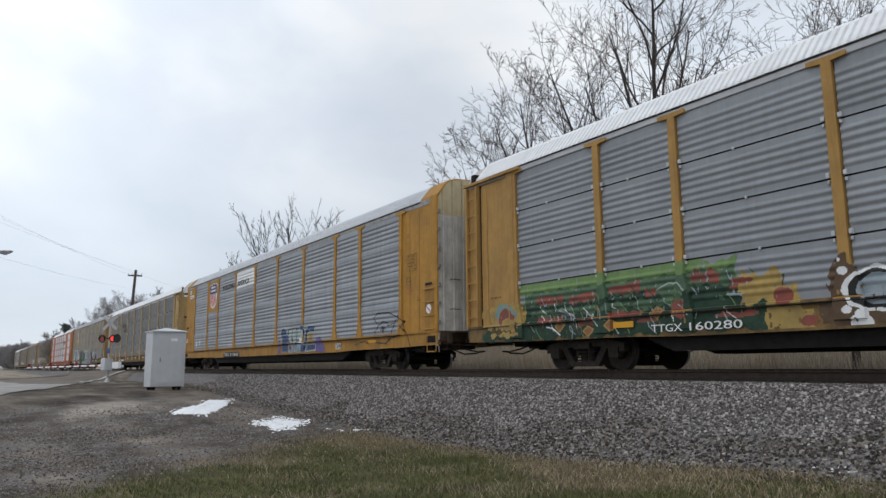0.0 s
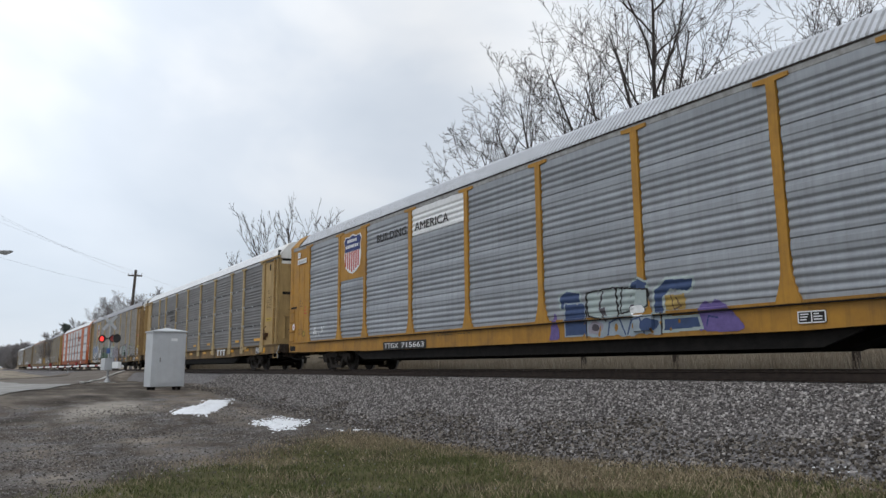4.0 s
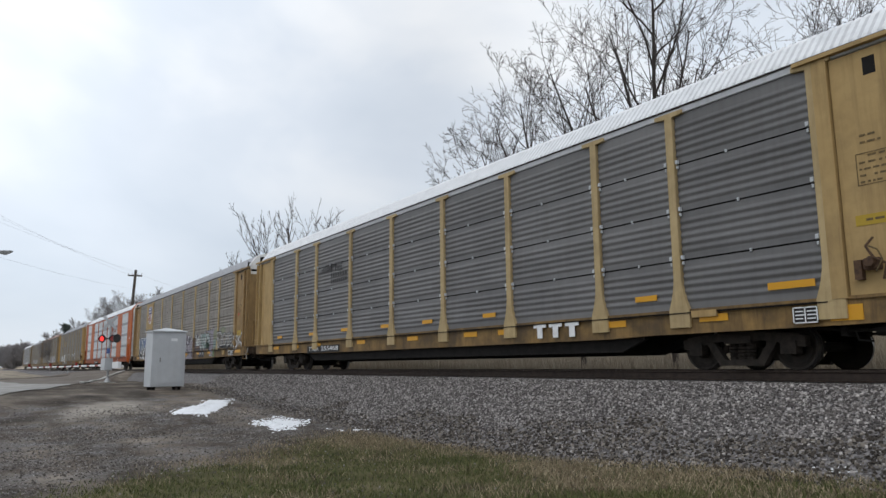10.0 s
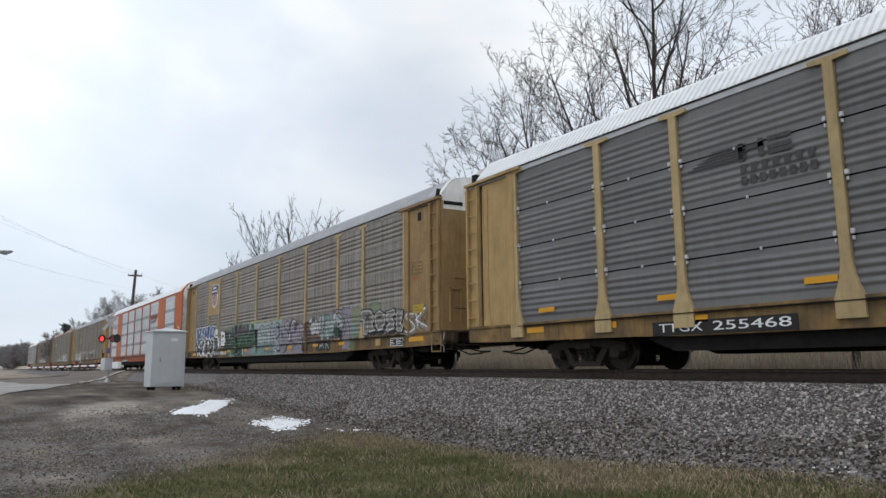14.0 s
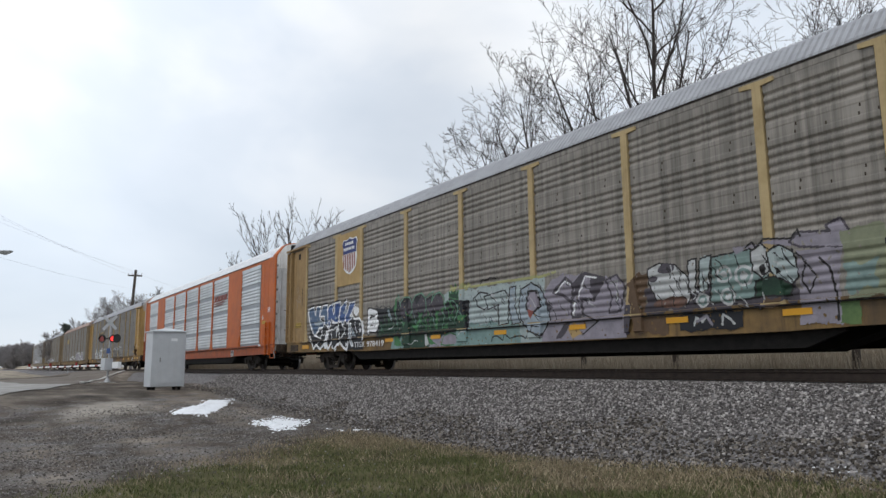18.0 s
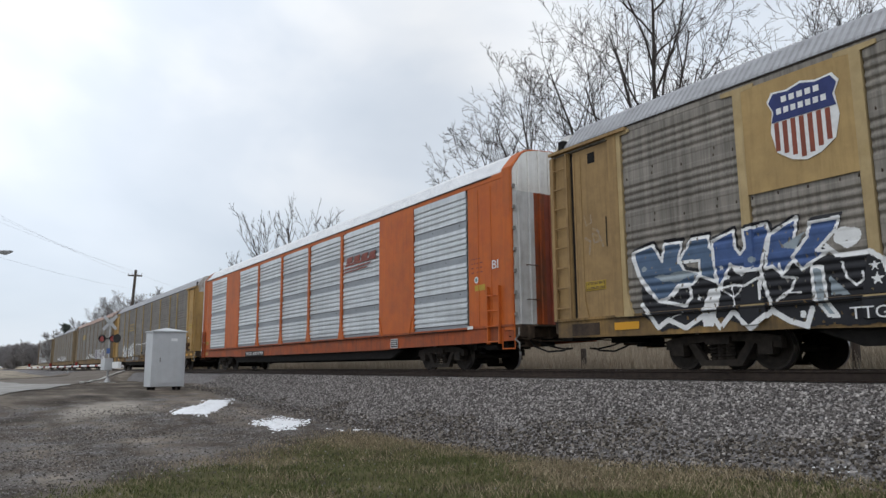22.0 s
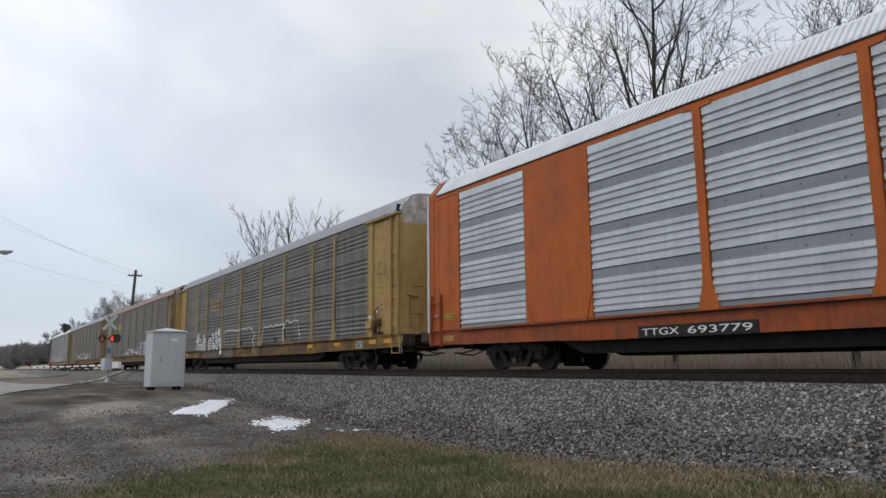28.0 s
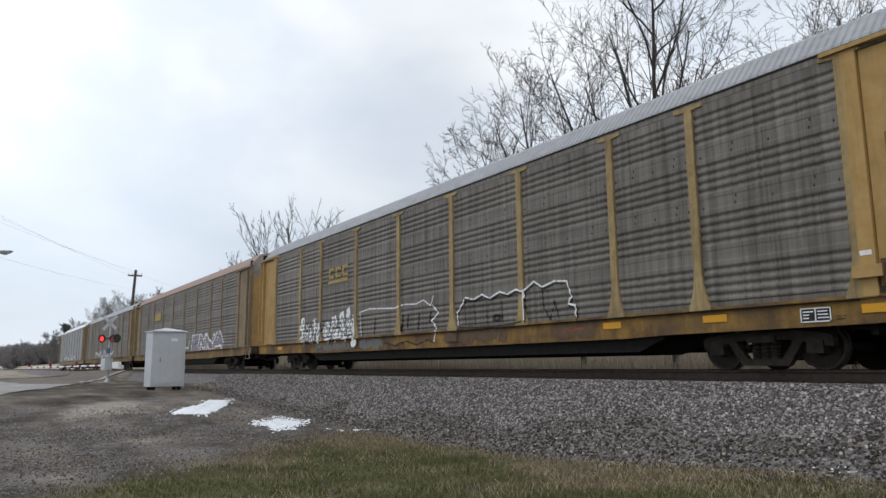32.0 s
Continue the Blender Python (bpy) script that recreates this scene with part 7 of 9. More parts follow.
g.fill([(2.62, 1.78), (2.95, 1.95), (2.72, 1.48)], "plum").fill([(3.15, 1.82), (3.55, 1.78), (3.25, 1.40), (3.12, 1.5)], "plum").line([(2.1, 1.60), (2.4, 1.82), (2.56, 1.74)], 0.03, "white").line([(2.75, 1.44), (3.0, 1.86), (3.3, 1.80)], 0.03, "white").line([(2.66, 1.34), (2.62, 1.12)], 0.05, "white")
g.line([(2.9, 1.10), (3.3, 0.95), (2.85, 0.70)], 0.03, "black").fill([(2.05, 0.64), (2.22, 0.64), (2.52, 0.96), (2.3, 0.96)], "plum").fill([(2.55, 0.64), (2.85, 0.70), (2.65, 0.95), (2.4, 0.85)], "tan").fill([(4.0, 0.64), (4.12, 0.64), (4.2, 1.2), (4.05, 1.2)], "plum")
g.shape([(3.55, 1.72), (3.85, 1.80), (4.05, 1.55), (3.9, 1.1), (3.6, 1.08), (3.7, 1.4)], "lilac", "plum", 0.045).line([(3.66, 1.66), (3.85, 1.68), (3.82, 1.3)], 0.03, "chalk")
scratches(g, 44, -0.9, 4.0, 1.15, 1.9, ("ink", "ink", "chalk", "plum"), 76, 0.02)
g.tag(-0.2, 1.6, 0.66, 0.2, 0.03, "black", 3).tag(1.3, 1.75, 0.80, 0.16, 0.025, "black", 55)
g.line([(-1.0, 2.03), (-0.2, 2.03), (1.7, 2.0), (2.1, 2.05)], 0.06, "straw_spray")
# big blue letters with white edges over a black ground
g.fill([(-11.2, 1.5), (-11.0, 1.72), (-9.6, 1.6), (-8.35, 1.72), (-7.4, 1.62), (-7.05, 1.6), (-6.85, 1.35), (-6.9, 0.62), (-8.06, 0.64), (-8.63, 0.86), (-9.03, 0.65), (-9.56, 0.88), (-9.86, 0.73), (-10.8, 0.69), (-11.18, 0.98)], "ink")
LETTERS = (
    [(-11.35, 2.15), (-10.88, 2.24), (-10.68, 1.92), (-10.62, 2.22), (-10.23, 2.20), (-10.33, 1.90), (-10.19, 1.68), (-9.89, 1.61), (-10.05, 1.45), (-10.36, 1.46), (-10.59, 1.25), (-10.82, 1.22), (-11.19, 1.68)],
    [(-10.33, 1.85), (-10.04, 2.22), (-9.69, 2.22), (-9.68, 2.04), (-9.59, 1.95), (-9.60, 1.45), (-9.89, 1.57), (-9.89, 1.84)],
    [(-9.62, 2.12), (-9.21, 2.24), (-9.19, 1.95), (-9.11, 1.84), (-8.99, 1.92), (-9.01, 2.21), (-8.63, 2.26), (-8.58, 2.14), (-8.78, 1.56), (-9.18, 1.55), (-9.30, 1.70), (-9.54, 1.32), (-9.61, 1.70)],
    [(-8.57, 2.08), (-8.12, 2.27), (-8.20, 1.85), (-8.11, 1.74), (-8.42, 1.44), (-8.57, 1.58), (-8.70, 1.55)],
    [(-7.93, 2.15), (-7.50, 2.16), (-7.55, 1.99), (-7.85, 1.73), (-7.71, 1.69), (-8.10, 1.48), (-8.24, 1.67), (-7.98, 1.95)],
)
for k, pts in enumerate(LETTERS):
    g.line([(x + 0.03, z + 0.05) for x, z in pts] + [(pts[0][0] + 0.03, pts[0][1] + 0.05)], 0.06, "ink")
for k, pts in enumerate(LETTERS):
    g.shape(pts, "slate_spray" if k < 2 else "blue_spray", "white", 0.05)
g.fill([(-10.9, 1.66), (-10.3, 1.70), (-9.95, 1.62), (-10.3, 1.52), (-10.7, 1.56)], "sky_spray").fill([(-9.3, 1.70), (-9.0, 1.62), (-8.85, 1.60), (-9.15, 1.5)], "white").fill([(-8.42, 1.86), (-8.15, 1.78), (-8.0, 2.02), (-8.12, 1.98)], "sky_spray")
g.line([(-11.03, 1.46), (-10.82, 1.22), (-10.49, 1.15), (-10.23, 1.09), (-10.09, 1.25), (-10.13, 1.42), (-10.36, 1.42), (-10.48, 1.28)], 0.06, "white").line([(-11.36, 2.1), (-11.2, 1.66), (-11.0, 1.40)], 0.09, "white")
g.line([(-11.19, 1.18), (-10.85, 0.74), (-10.62, 0.88), (-10.26, 0.71), (-9.89, 0.9), (-9.74, 0.93), (-9.57, 0.68), (-9.32, 0.94), (-9.03, 0.65), (-8.63, 0.9), (-8.36, 0.73), (-8.1, 0.64), (-8.0, 0.89)], 0.085, "white")
g.fill([(-9.9, 0.95), (-9.76, 1.35), (-9.52, 1.32), (-9.7, 0.7), (-9.9, 0.72)], "white").line([(-9.88, 1.02), (-9.52, 1.32), (-9.28, 1.36), (-9.06, 1.32), (-8.79, 1.43), (-8.8, 1.1)], 0.04, "white").line([(-9.3, 1.36), (-9.28, 1.02)], 0.025, "white").line([(-9.5, 1.3), (-9.28, 1.16), (-9.1, 1.3)], 0.025, "white")
g.line([(-8.78, 1.55), (-8.7, 1.2), (-8.62, 0.92)], 0.06, "white").line([(-8.46, 1.6), (-8.42, 1.4), (-8.2, 1.36), (-8.3, 1.2), (-8.55, 1.05)], 0.04, "white").shape([(-7.96, 1.5), (-7.8, 1.48), (-7.77, 0.98), (-7.63, 0.76), (-7.76, 0.77), (-7.95, 1.03)], "sky_spray", "white", 0.05)
g.blob(-7.38, 1.86, 0.2, 0.13, "white", 1.2).line([(-7.72, 1.78), (-7.56, 1.62), (-7.4, 1.61), (-7.09, 1.61), (-6.93, 1.48), (-6.86, 1.2), (-6.88, 0.95)], 0.07, "white").line([(-7.51, 1.52), (-7.46, 1.3), (-7.34, 1.17), (-7.21, 1.26), (-7.25, 1.35)], 0.035, "white")
g.fill([(-7.7, 1.35), (-7.45, 1.07), (-7.71, 1.06)], "sky_spray").tag(-8.45, -8.05, 1.08, 0.16, 0.025, "white", 81).tag(-10.55, -10.2, 0.86, 0.12, 0.02, "white", 82).blob(-8.15, 0.82, 0.05, 0.06, "white", 0.3).blob(-11.1, 1.82, 0.06, 0.05, "sky_spray", 0.3).blob(-8.9, 1.72, 0.06, 0.05, "sky_spray", 0.3)
for x, z, k in ((-7.05, 1.41, 0.075), (-7.03, 1.23, 0.10), (-9.95, 1.2, 0.06), (-9.48, 1.66, 0.06), (-9.38, 1.5, 0.07)):
    g.fill([(x + q * math.cos(a), z + q * math.sin(a)) for n in range(10) for a, q in [(math.pi / 2 + n * math.pi / 5, k if n % 2 == 0 else k * 0.4)]], "white", 0.0)
g.letters("B", -6.55, -5.95, 1.10, 1.78, 0.16, "white", "black", 0.045)
g.tag(-0.6, 0.1, 2.05, 0.15, 0.03, "black", 21)
g.rect(4.2, 4.55, 0.66, 1.7, "brown_spray", 2)
g.rect(4.5, 7.4, 0.99, 1.45, "plum", 1.5).shape([(4.6, 1.81), (4.87, 1.89), (5.23, 1.82), (5.49, 1.57), (5.54, 1.31), (5.46, 1.12), (4.82, 1.16), (4.62, 1.54)], "chalk", "black", 0.03).blob(5.0, 1.78, 0.18, 0.09, "plum").blob(4.72, 1.62, 0.10, 0.06, "plum").blob(5.1, 1.17, 0.34, 0.10, "rust_brown")
g.shape([(5.5, 1.86), (5.68, 1.88), (5.62, 1.3), (5.48, 1.32)], "chalk", "black", 0.03).shape([(5.74, 1.86), (5.98, 1.9), (5.86, 1.32), (5.68, 1.3)], "pale_mint", "black", 0.03).shape([(5.98, 1.86), (6.7, 1.9), (7.0, 1.6), (7.0, 1.13), (5.9, 1.09)], "sage_spray", "black", 0.03)
for x, z, k in ((6.2, 1.55, 0.15), (6.55, 1.49, 0.17), (6.25, 1.18, 0.14), (5.75, 1.16, 0.13)):
    g.blob(x, z, k, k, "chalk", 0.5).blob(x, z, k * 0.72, k * 0.72, "sage_spray", 0.5).blob(x, z, k * 0.4, k * 0.4, "chalk", 0.5)
g.shape([(6.72, 1.55), (6.7, 1.85), (6.9, 1.95), (7.09, 1.8), (7.02, 1.5), (6.88, 1.42)], "chalk", "black", 0.03).shape([(7.05, 1.5), (7.0, 1.8), (7.2, 1.9), (7.42, 1.75), (7.48, 1.4), (7.3, 1.2)], "pale_mint", "black", 0.03).shape([(6.75, 1.38), (7.1, 1.42), (7.37, 1.26), (7.33, 1.11), (6.74, 1.13)], "green_dk", "black", 0.03).blob(6.9, 1.55, 0.07, 0.1, "black", 0.4)
scratches(g, 46, 4.7, 7.3, 1.15, 1.85, ("black", "black", "chalk"), 73, 0.018)
g.fill([(6.4, 1.95), (7.4, 1.98), (7.4, 1.84), (6.9, 1.96), (6.45, 1.84)], "lilac").shape([(7.36, 1.91), (7.53, 2.04), (8.0, 1.98), (7.93, 2.08), (8.16, 2.15), (8.37, 1.78), (8.22, 1.71), (7.52, 1.82)], "lilac", "plum", 0.035).fill([(7.46, 1.78), (8.17, 1.72), (8.1, 1.45), (8.04, 0.66), (7.43, 0.66), (7.5, 1.2)], "lilac", 0.5)
g.line([(7.4, 1.8), (7.51, 1.69), (7.74, 1.36), (7.62, 1.13), (7.51, 1.33), (7.6, 1.6)], 0.03, "black").line([(7.8, 1.62), (7.95, 1.45), (8.02, 1.0), (8.0, 0.7)], 0.035, "black").line([(6.6, 1.92), (6.75, 2.0), (6.8, 1.9), (6.95, 2.02), (7.4, 1.96), (7.5, 2.08), (7.55, 1.98)], 0.03, "black")
g.rect(8.15, 8.75, 0.99, 1.98, "olive_spray", 0.8).rect(8.12, 8.6, 1.1, 1.5, "sage_spray", 1.2).rect(8.05, 8.3, 0.64, 0.96, "green", 0.5)
g.shape([(9.43, 1.98), (9.69, 2.04), (10.14, 1.98), (10.19, 1.75), (9.44, 1.80)], "olive_spray", "moss_spray", 0.03)
ROUND = (
    [(8.74, 1.75), (8.97, 1.88), (9.48, 1.86), (9.70, 1.66), (9.70, 1.48), (9.59, 1.36), (9.81, 1.16), (9.41, 1.10), (9.23, 1.34), (9.24, 1.04), (9.06, 1.03), (8.99, 1.56), (8.77, 1.58)],
    [(9.74, 1.70), (10.08, 1.80), (10.39, 1.66), (10.46, 1.42), (10.25, 1.17), (9.95, 1.13), (9.78, 1.30), (9.72, 1.51)],
    [(10.45, 1.72), (11.0, 1.78), (11.05, 1.62), (10.72, 1.56), (10.98, 1.40), (10.96, 1.16), (10.5, 1.05), (10.44, 1.2), (10.66, 1.3), (10.42, 1.5)],
    [(11.08, 1.74), (11.55, 1.70), (11.56, 1.56), (11.3, 1.52), (11.5, 1.42), (11.3, 1.32), (11.58, 1.18), (11.5, 1.05), (11.1, 1.06), (11.04, 1.4)],
)
for pts in ROUND:
    g.line([(x + 0.05, z - 0.05) for x, z in pts] + [(pts[0][0] + 0.05, pts[0][1] - 0.05)], 0.10, "ink")
for pts in ROUND:
    mx, mz = sum(p[0] for p in pts) / len(pts), sum(p[1] for p in pts) / len(pts)
    small = [(mx + (x - mx) * 0.84, mz + (z - mz) * 0.84) for x, z in pts]
    g.shape(pts, "zinc_plaid", "ink", 0.03).line(small + small[:1], 0.045, "chalk")
g.fill([(9.85, 1.59), (10.2, 1.62), (10.3, 1.54), (9.95, 1.53)], "ink").fill([(9.86, 1.34), (10.24, 1.36), (10.05, 1.26)], "ink").fill([(9.15, 1.64), (9.4, 1.66), (9.42, 1.56), (9.2, 1.54)], "ink").tag(9.9, 10.7, 1.0, 0.08, 0.022, "ink", 31)
g.letters("SK", 11.7, 12.7, 1.05, 1.5, 0.17, "zinc_plaid", "brown_spray", 0.025, gleam="white", wild=0.08, seed=6).tag(12.4, 12.9, 1.2, 0.35, 0.03, "brown_spray", 33)
g.rect(4.3, 5.0, 0.64, 0.96, "brown_spray", 1).rect(5.25, 6.5, 0.66, 0.95, "ink", 0.6).line([(5.55, 0.76), (5.6, 0.88), (5.72, 0.8), (5.8, 0.9)], 0.04, "chalk").line([(6.1, 0.74), (6.12, 0.9), (6.25, 0.82), (6.32, 0.74)], 0.04, "chalk").line([(5.6, 0.8), (5.8, 0.9), (5.9, 0.75)], 0.05, "lilac").rect(6.9, 7.2, 0.95, 1.1, "brown_spray")
g.wear(-11.7, 13.0, 0.10, 61, 45)
g.put(car_d, "bands", "long row of blue, green, mint and lilac graffiti")
lettering(car_d, "TTGX  978419", -7.44, -5.47, 0.70, 0.17, M["white"], 0.075, "white painted car number")
for x in (-2.65, 0.15, 2.72, -5.2, 5.2, 7.4):
    reflector(car_d, x, 0.86, 0.46, 0.10, 0.028)
reflector(car_d, 12.2, 0.84, 0.8, 0.13, 0.02)
reflector(car_d, -11.6, 0.82, 0.6, 0.14, 0.02)
data_plate(car_d, 10.74, 11.5, 0.68, 0.90, 9, 0.02)
stencil(car_d, 12.0, 12.55, 2.62, 2.98, 4, M["stencil"], 11, 0.022)
stencil(car_d, 12.05, 12.3, 2.48, 2.58, 1, M["red_mark"], 12, 0.022)
on_side(car_d, "caution_label", 12.06, 12.61, 1.55, 1.78, M["label_yellow"], 0.028, "yellow caution label", 0.004)
stencil(car_d, 12.1, 12.58, 1.58, 1.75, 2, M["stencil"], 13, 0.033, False)
on_side(car_d, "notch", 12.30, 12.50, 4.12, 4.36, M["gap"], 0.021, "dark notch under the eave", 0.003)
on_side(car_d, "caution_label", -12.63, -12.08, 1.56, 1.74, M["label_yellow"], 0.028, "yellow caution label", 0.004)
stencil(car_d, -12.61, -12.10, 1.58, 1.72, 2, M["stencil"], 14, 0.033, True)
on_side(car_d, "door_groove", -12.02, -11.99, 2.38, 2.98, M["gap"], 0.022, "dark groove in the end panel", 0.003)
on_side(car_d, "foot_plate", -13.07, -12.30, 0.68, 0.92, M["grimy_end"], 0.02, "dark grimy plate on the sill", 0.006)
on_side(car_d, "notch", -12.45, -12.25, 4.14, 4.36, M["gap"], 0.021, "dark notch under the eave", 0.003)
on_side(car_d, "sill_box", 9.87, 10.15, 0.72, 0.92, M["tan"], 0.02, thick=0.05)

# --- car E: orange, bright sheets, small signs
number_plate_strip(car_e, -5.82, -3.38, 0.575, 0.79, "TTGX  693779", 0.02)
lettering(car_e, "BI", 12.66, 12.90, 2.37, 0.20, M["white"], 0.035)
part("round_sticker", Shape().tube((12.0, -HALF_W - 0.024, 2.17), (12.0, -HALF_W - 0.032, 2.17), 0.08, n=16).mesh("round_sticker", M["white"]), car_e, "round white and green sticker")
part("sticker_centre", Shape().tube((12.0, -HALF_W - 0.032, 2.17), (12.0, -HALF_W - 0.036, 2.17), 0.055, n=14).mesh("sticker_centre", M["mint"]), car_e)
on_side(car_e, "caution_label", 11.93, 12.35, 1.90, 2.04, M["label_yellow"], 0.024, "yellow caution label", 0.004)
on_side(car_e, "white_tag", 11.62, 11.86, 0.98, 1.06, M["white"], 0.052, "small white tag", 0.004)
stencil(car_e, 11.75, 12.3, 2.30, 2.75, 4, M["maroon"], 15, 0.022, False)
stencil(car_e, -12.28, -11.87, 2.44, 2.66, 2, M["maroon"], 16, 0.022, False)
data_plate(car_e, 7.66, 8.08, 0.62, 0.88, 17, 0.02)
mark = Shape()
for x0, x1, z0, z1 in ((4.5, 6.7, 3.36, 3.44), (4.4, 6.3, 3.25, 3.30), (4.35, 6.1, 3.15, 3.19)):
    mark.prism_y([(x0, z0), (x1, z0 + 0.04), (x1 + 0.08, z1 + 0.04), (x0 + 0.10, z1)][::-1], -HALF_W - 0.055, -HALF_W - 0.048)
for u in (4.62, 5.16, 5.70, 6.24):
    mark.prism_y([(u, 3.45), (u + 0.42, 3.47), (u + 0.50, 3.66), (u + 0.08, 3.64)][::-1], -HALF_W - 0.055, -HALF_W - 0.048)
    mark.prism_y([(u + 0.12, 3.52), (u + 0.36, 3.53), (u + 0.39, 3.59), (u + 0.15, 3.58)][::-1], -HALF_W - 0.058, -HALF_W - 0.054)
part("emblem", mark.mesh("emblem", M["salmon"]), car_e, "slanted red emblem of plain bars")
for x0, mat in ((12.5, "orange"), (-12.92, "orange_sill")):
    s = Shape()
    for x in (x0, x0 + 0.45):
        s.box(x - 0.02, x + 0.02, -HALF_W - 0.10, -HALF_W - 0.02, 0.60, 1.95)
    for i in range(4):
        s.tube((x0, -HALF_W - 0.09, 0.65 + 0.36 * i), (x0 + 0.45, -HALF_W - 0.09, 0.65 + 0.36 * i), 0.016, n=6)
    part("grab_ladder", s.mesh("grab_ladder", M[mat]), car_e)
for x in (7.15, 8.75, -7.15, -8.75):
    t = 0.18 if x in (7.15, -8.75) else -0.18
    part("gusset", Shape().prism_y([(x - 0.03, 0.98), (x + 0.03, 0.98), (x - t + 0.02, 1.52), (x - t - 0.02, 1.52)][::-1], -HALF_W - 0.065, -HALF_W - 0.045).mesh("gusset", M["orange"]), car_e)
on_side(car_e, "caution_label", -12.34, -11.87, 1.27, 1.43, M["label_yellow"], 0.034, "yellow caution label", 0.004)
stencil(car_e, -12.31, -11.90, 1.30, 1.40, 2, M["stencil"], 18, 0.039, True)
on_side(car_e, "reflector", -12.42, -11.94, 0.73, 0.87, M["ochre"], 0.02, "dirty yellow reflector", 0.006)
on_side(car_e, "corner_strip", -13.13, -13.04, 0.97, 4.70, M["silver_door"], 0.042, "bare silver edge of the rear door", 0.02)
part("round_sticker", Shape().tube((-12.74, -HALF_W - 0.024, 1.39), (-12.74, -HALF_W - 0.040, 1.39), 0.045, n=14).mesh("round_sticker", M["white"]), car_e, "small round white sticker")

# --- car F: outlines sprayed on brownish sheets
g = Spray(-9.0, 6.6, 0.62, 2.1)
g.rect(-8.75, -6.95, 0.99, 1.45, "white", 2.0).rect(-6.75, -4.2, 0.99, 1.45, "white", 2.0)
for x, z, w in ((-8.6, 1.85, 0.3), (-8.1, 1.6, 0.34), (-7.5, 1.75, 0.3), (-7.1, 1.6, 0.2), (-6.4, 1.6, 0.35), (-5.8, 1.75, 0.34), (-5.2, 1.85, 0.3), (-4.7, 1.95, 0.28), (-4.35, 1.7, 0.18)):
    g.fill([(x - w, 1.3), (x - w * 0.6, z), (x + w * 0.3, z + 0.08), (x + w * 0.7, 1.3)], "white")
g.letters("BNM", -8.6, -6.9, 1.05, 1.6, 0.06, "zinc_dark", wild=0.12, seed=8).letters("SEAE", -6.6, -4.3, 1.05, 1.65, 0.06, "zinc_dark", wild=0.12, seed=9).tag(-8.6, -4.2, 1.0, 0.7, 0.025, "black", 42)
for i in range(16):
    x = -8.6 + 0.28 * i + 0.08 * math.sin(i * 5)
    g.line([(x, 1.05 + 0.2 * (i % 3)), (x + 0.06, 1.35 + 0.12 * (i % 4))], 0.05, "zinc_brown")
g.rect(-7.4, -4.6, 0.64, 0.85, "zinc_dark", 1.5).blob(-4.3, 0.85, 0.3, 0.12, "white").wear(-9.0, -4.0, 0.36, 62, 34)
g.line([(-3.8, 1.05), (-3.88, 1.8), (-3.2, 1.86), (-1.6, 1.77), (-1.1, 1.84), (-0.4, 1.8), (0.0, 1.88), (0.35, 1.7), (0.5, 1.95)], 0.035, "white").line([(0.45, 1.7), (0.73, 1.48), (0.4, 1.3), (0.62, 1.1), (0.49, 0.75)], 0.05, "white")
g.line([(-3.7, 1.05), (-3.75, 1.7)], 0.04, "black")
for x in (-2.9, -1.2, -0.9, -0.3, 0.3):
    g.line([(x, 1.2 + 0.1 * math.sin(x * 7)), (x + 0.05, 1.5)], 0.09, "black")
g.line([(-2.3, 0.8), (-1.6, 0.68), (-1.0, 0.8), (-0.4, 0.68), (0.2, 0.8), (0.5, 0.7)], 0.04, "black")
top = [(1.66, 1.1), (1.62, 1.42), (2.0, 1.78), (2.35, 1.70), (2.7, 1.80), (3.0, 1.68), (3.4, 1.80), (3.7, 1.72), (4.0, 1.8), (4.25, 1.73)]
g.line([(a + 0.04, b - 0.05) for a, b in top], 0.05, "black").line(top, 0.04, "white")
top = [(4.3, 1.1), (4.28, 1.75), (4.64, 1.92), (4.91, 1.77), (5.3, 1.86), (5.69, 1.82), (5.81, 1.49), (5.7, 1.35), (5.92, 1.3), (5.92, 1.05)]
g.line([(a + 0.04, b - 0.05) for a, b in top], 0.05, "black").line(top, 0.04, "white").line([(4.9, 1.75), (4.95, 1.3), (5.15, 1.05), (5.3, 1.45), (5.4, 1.1)], 0.04, "black").blob(3.3, 1.2, 0.2, 0.08, "black").line([(1.7, 1.05), (3.0, 1.0), (4.2, 1.06)], 0.04, "black")
for x in (2.0, 2.4, 2.9, 3.5):
    g.line([(x, 1.1), (x - 0.04, 1.6)], 0.035, "black")
g.rect(5.17, 6.45, 0.64, 0.92, "brown_spray", 0.8).tag(5.5, 6.2, 0.75, 0.1, 0.04, "maroon", 6)
for x0, x1, m in ((6.6, 7.2, "gold"), (9.9, 10.3, "rust_pink"), (1.0, 3.6, "brown_spray"), (7.6, 8.6, "zinc_brown"), (-3.9, -2.4, "zinc_dark")):
    g.rect(x0, min(x1, 6.55), 0.66, 0.93, m, 1.2)
g.wear(-3.9, 6.6, 0.18, 63, 40)
g.put(car_f, "bands", "white and black sprayed outlines")
mark = Shape()
for i, u in enumerate((-6.3, -5.75, -5.2)):
    mark.box(u, u + 0.42, -HALF_W - 0.055, -HALF_W - 0.048, 3.36, 3.46)
    mark.box(u, u + 0.42, -HALF_W - 0.055, -HALF_W - 0.048, 3.10, 3.18)
    mark.box(u, u + 0.12, -HALF_W - 0.055, -HALF_W - 0.048, 3.18, 3.36)
mark.box(-6.35, -4.8, -HALF_W - 0.052, -HALF_W - 0.046, 2.92, 3.02)
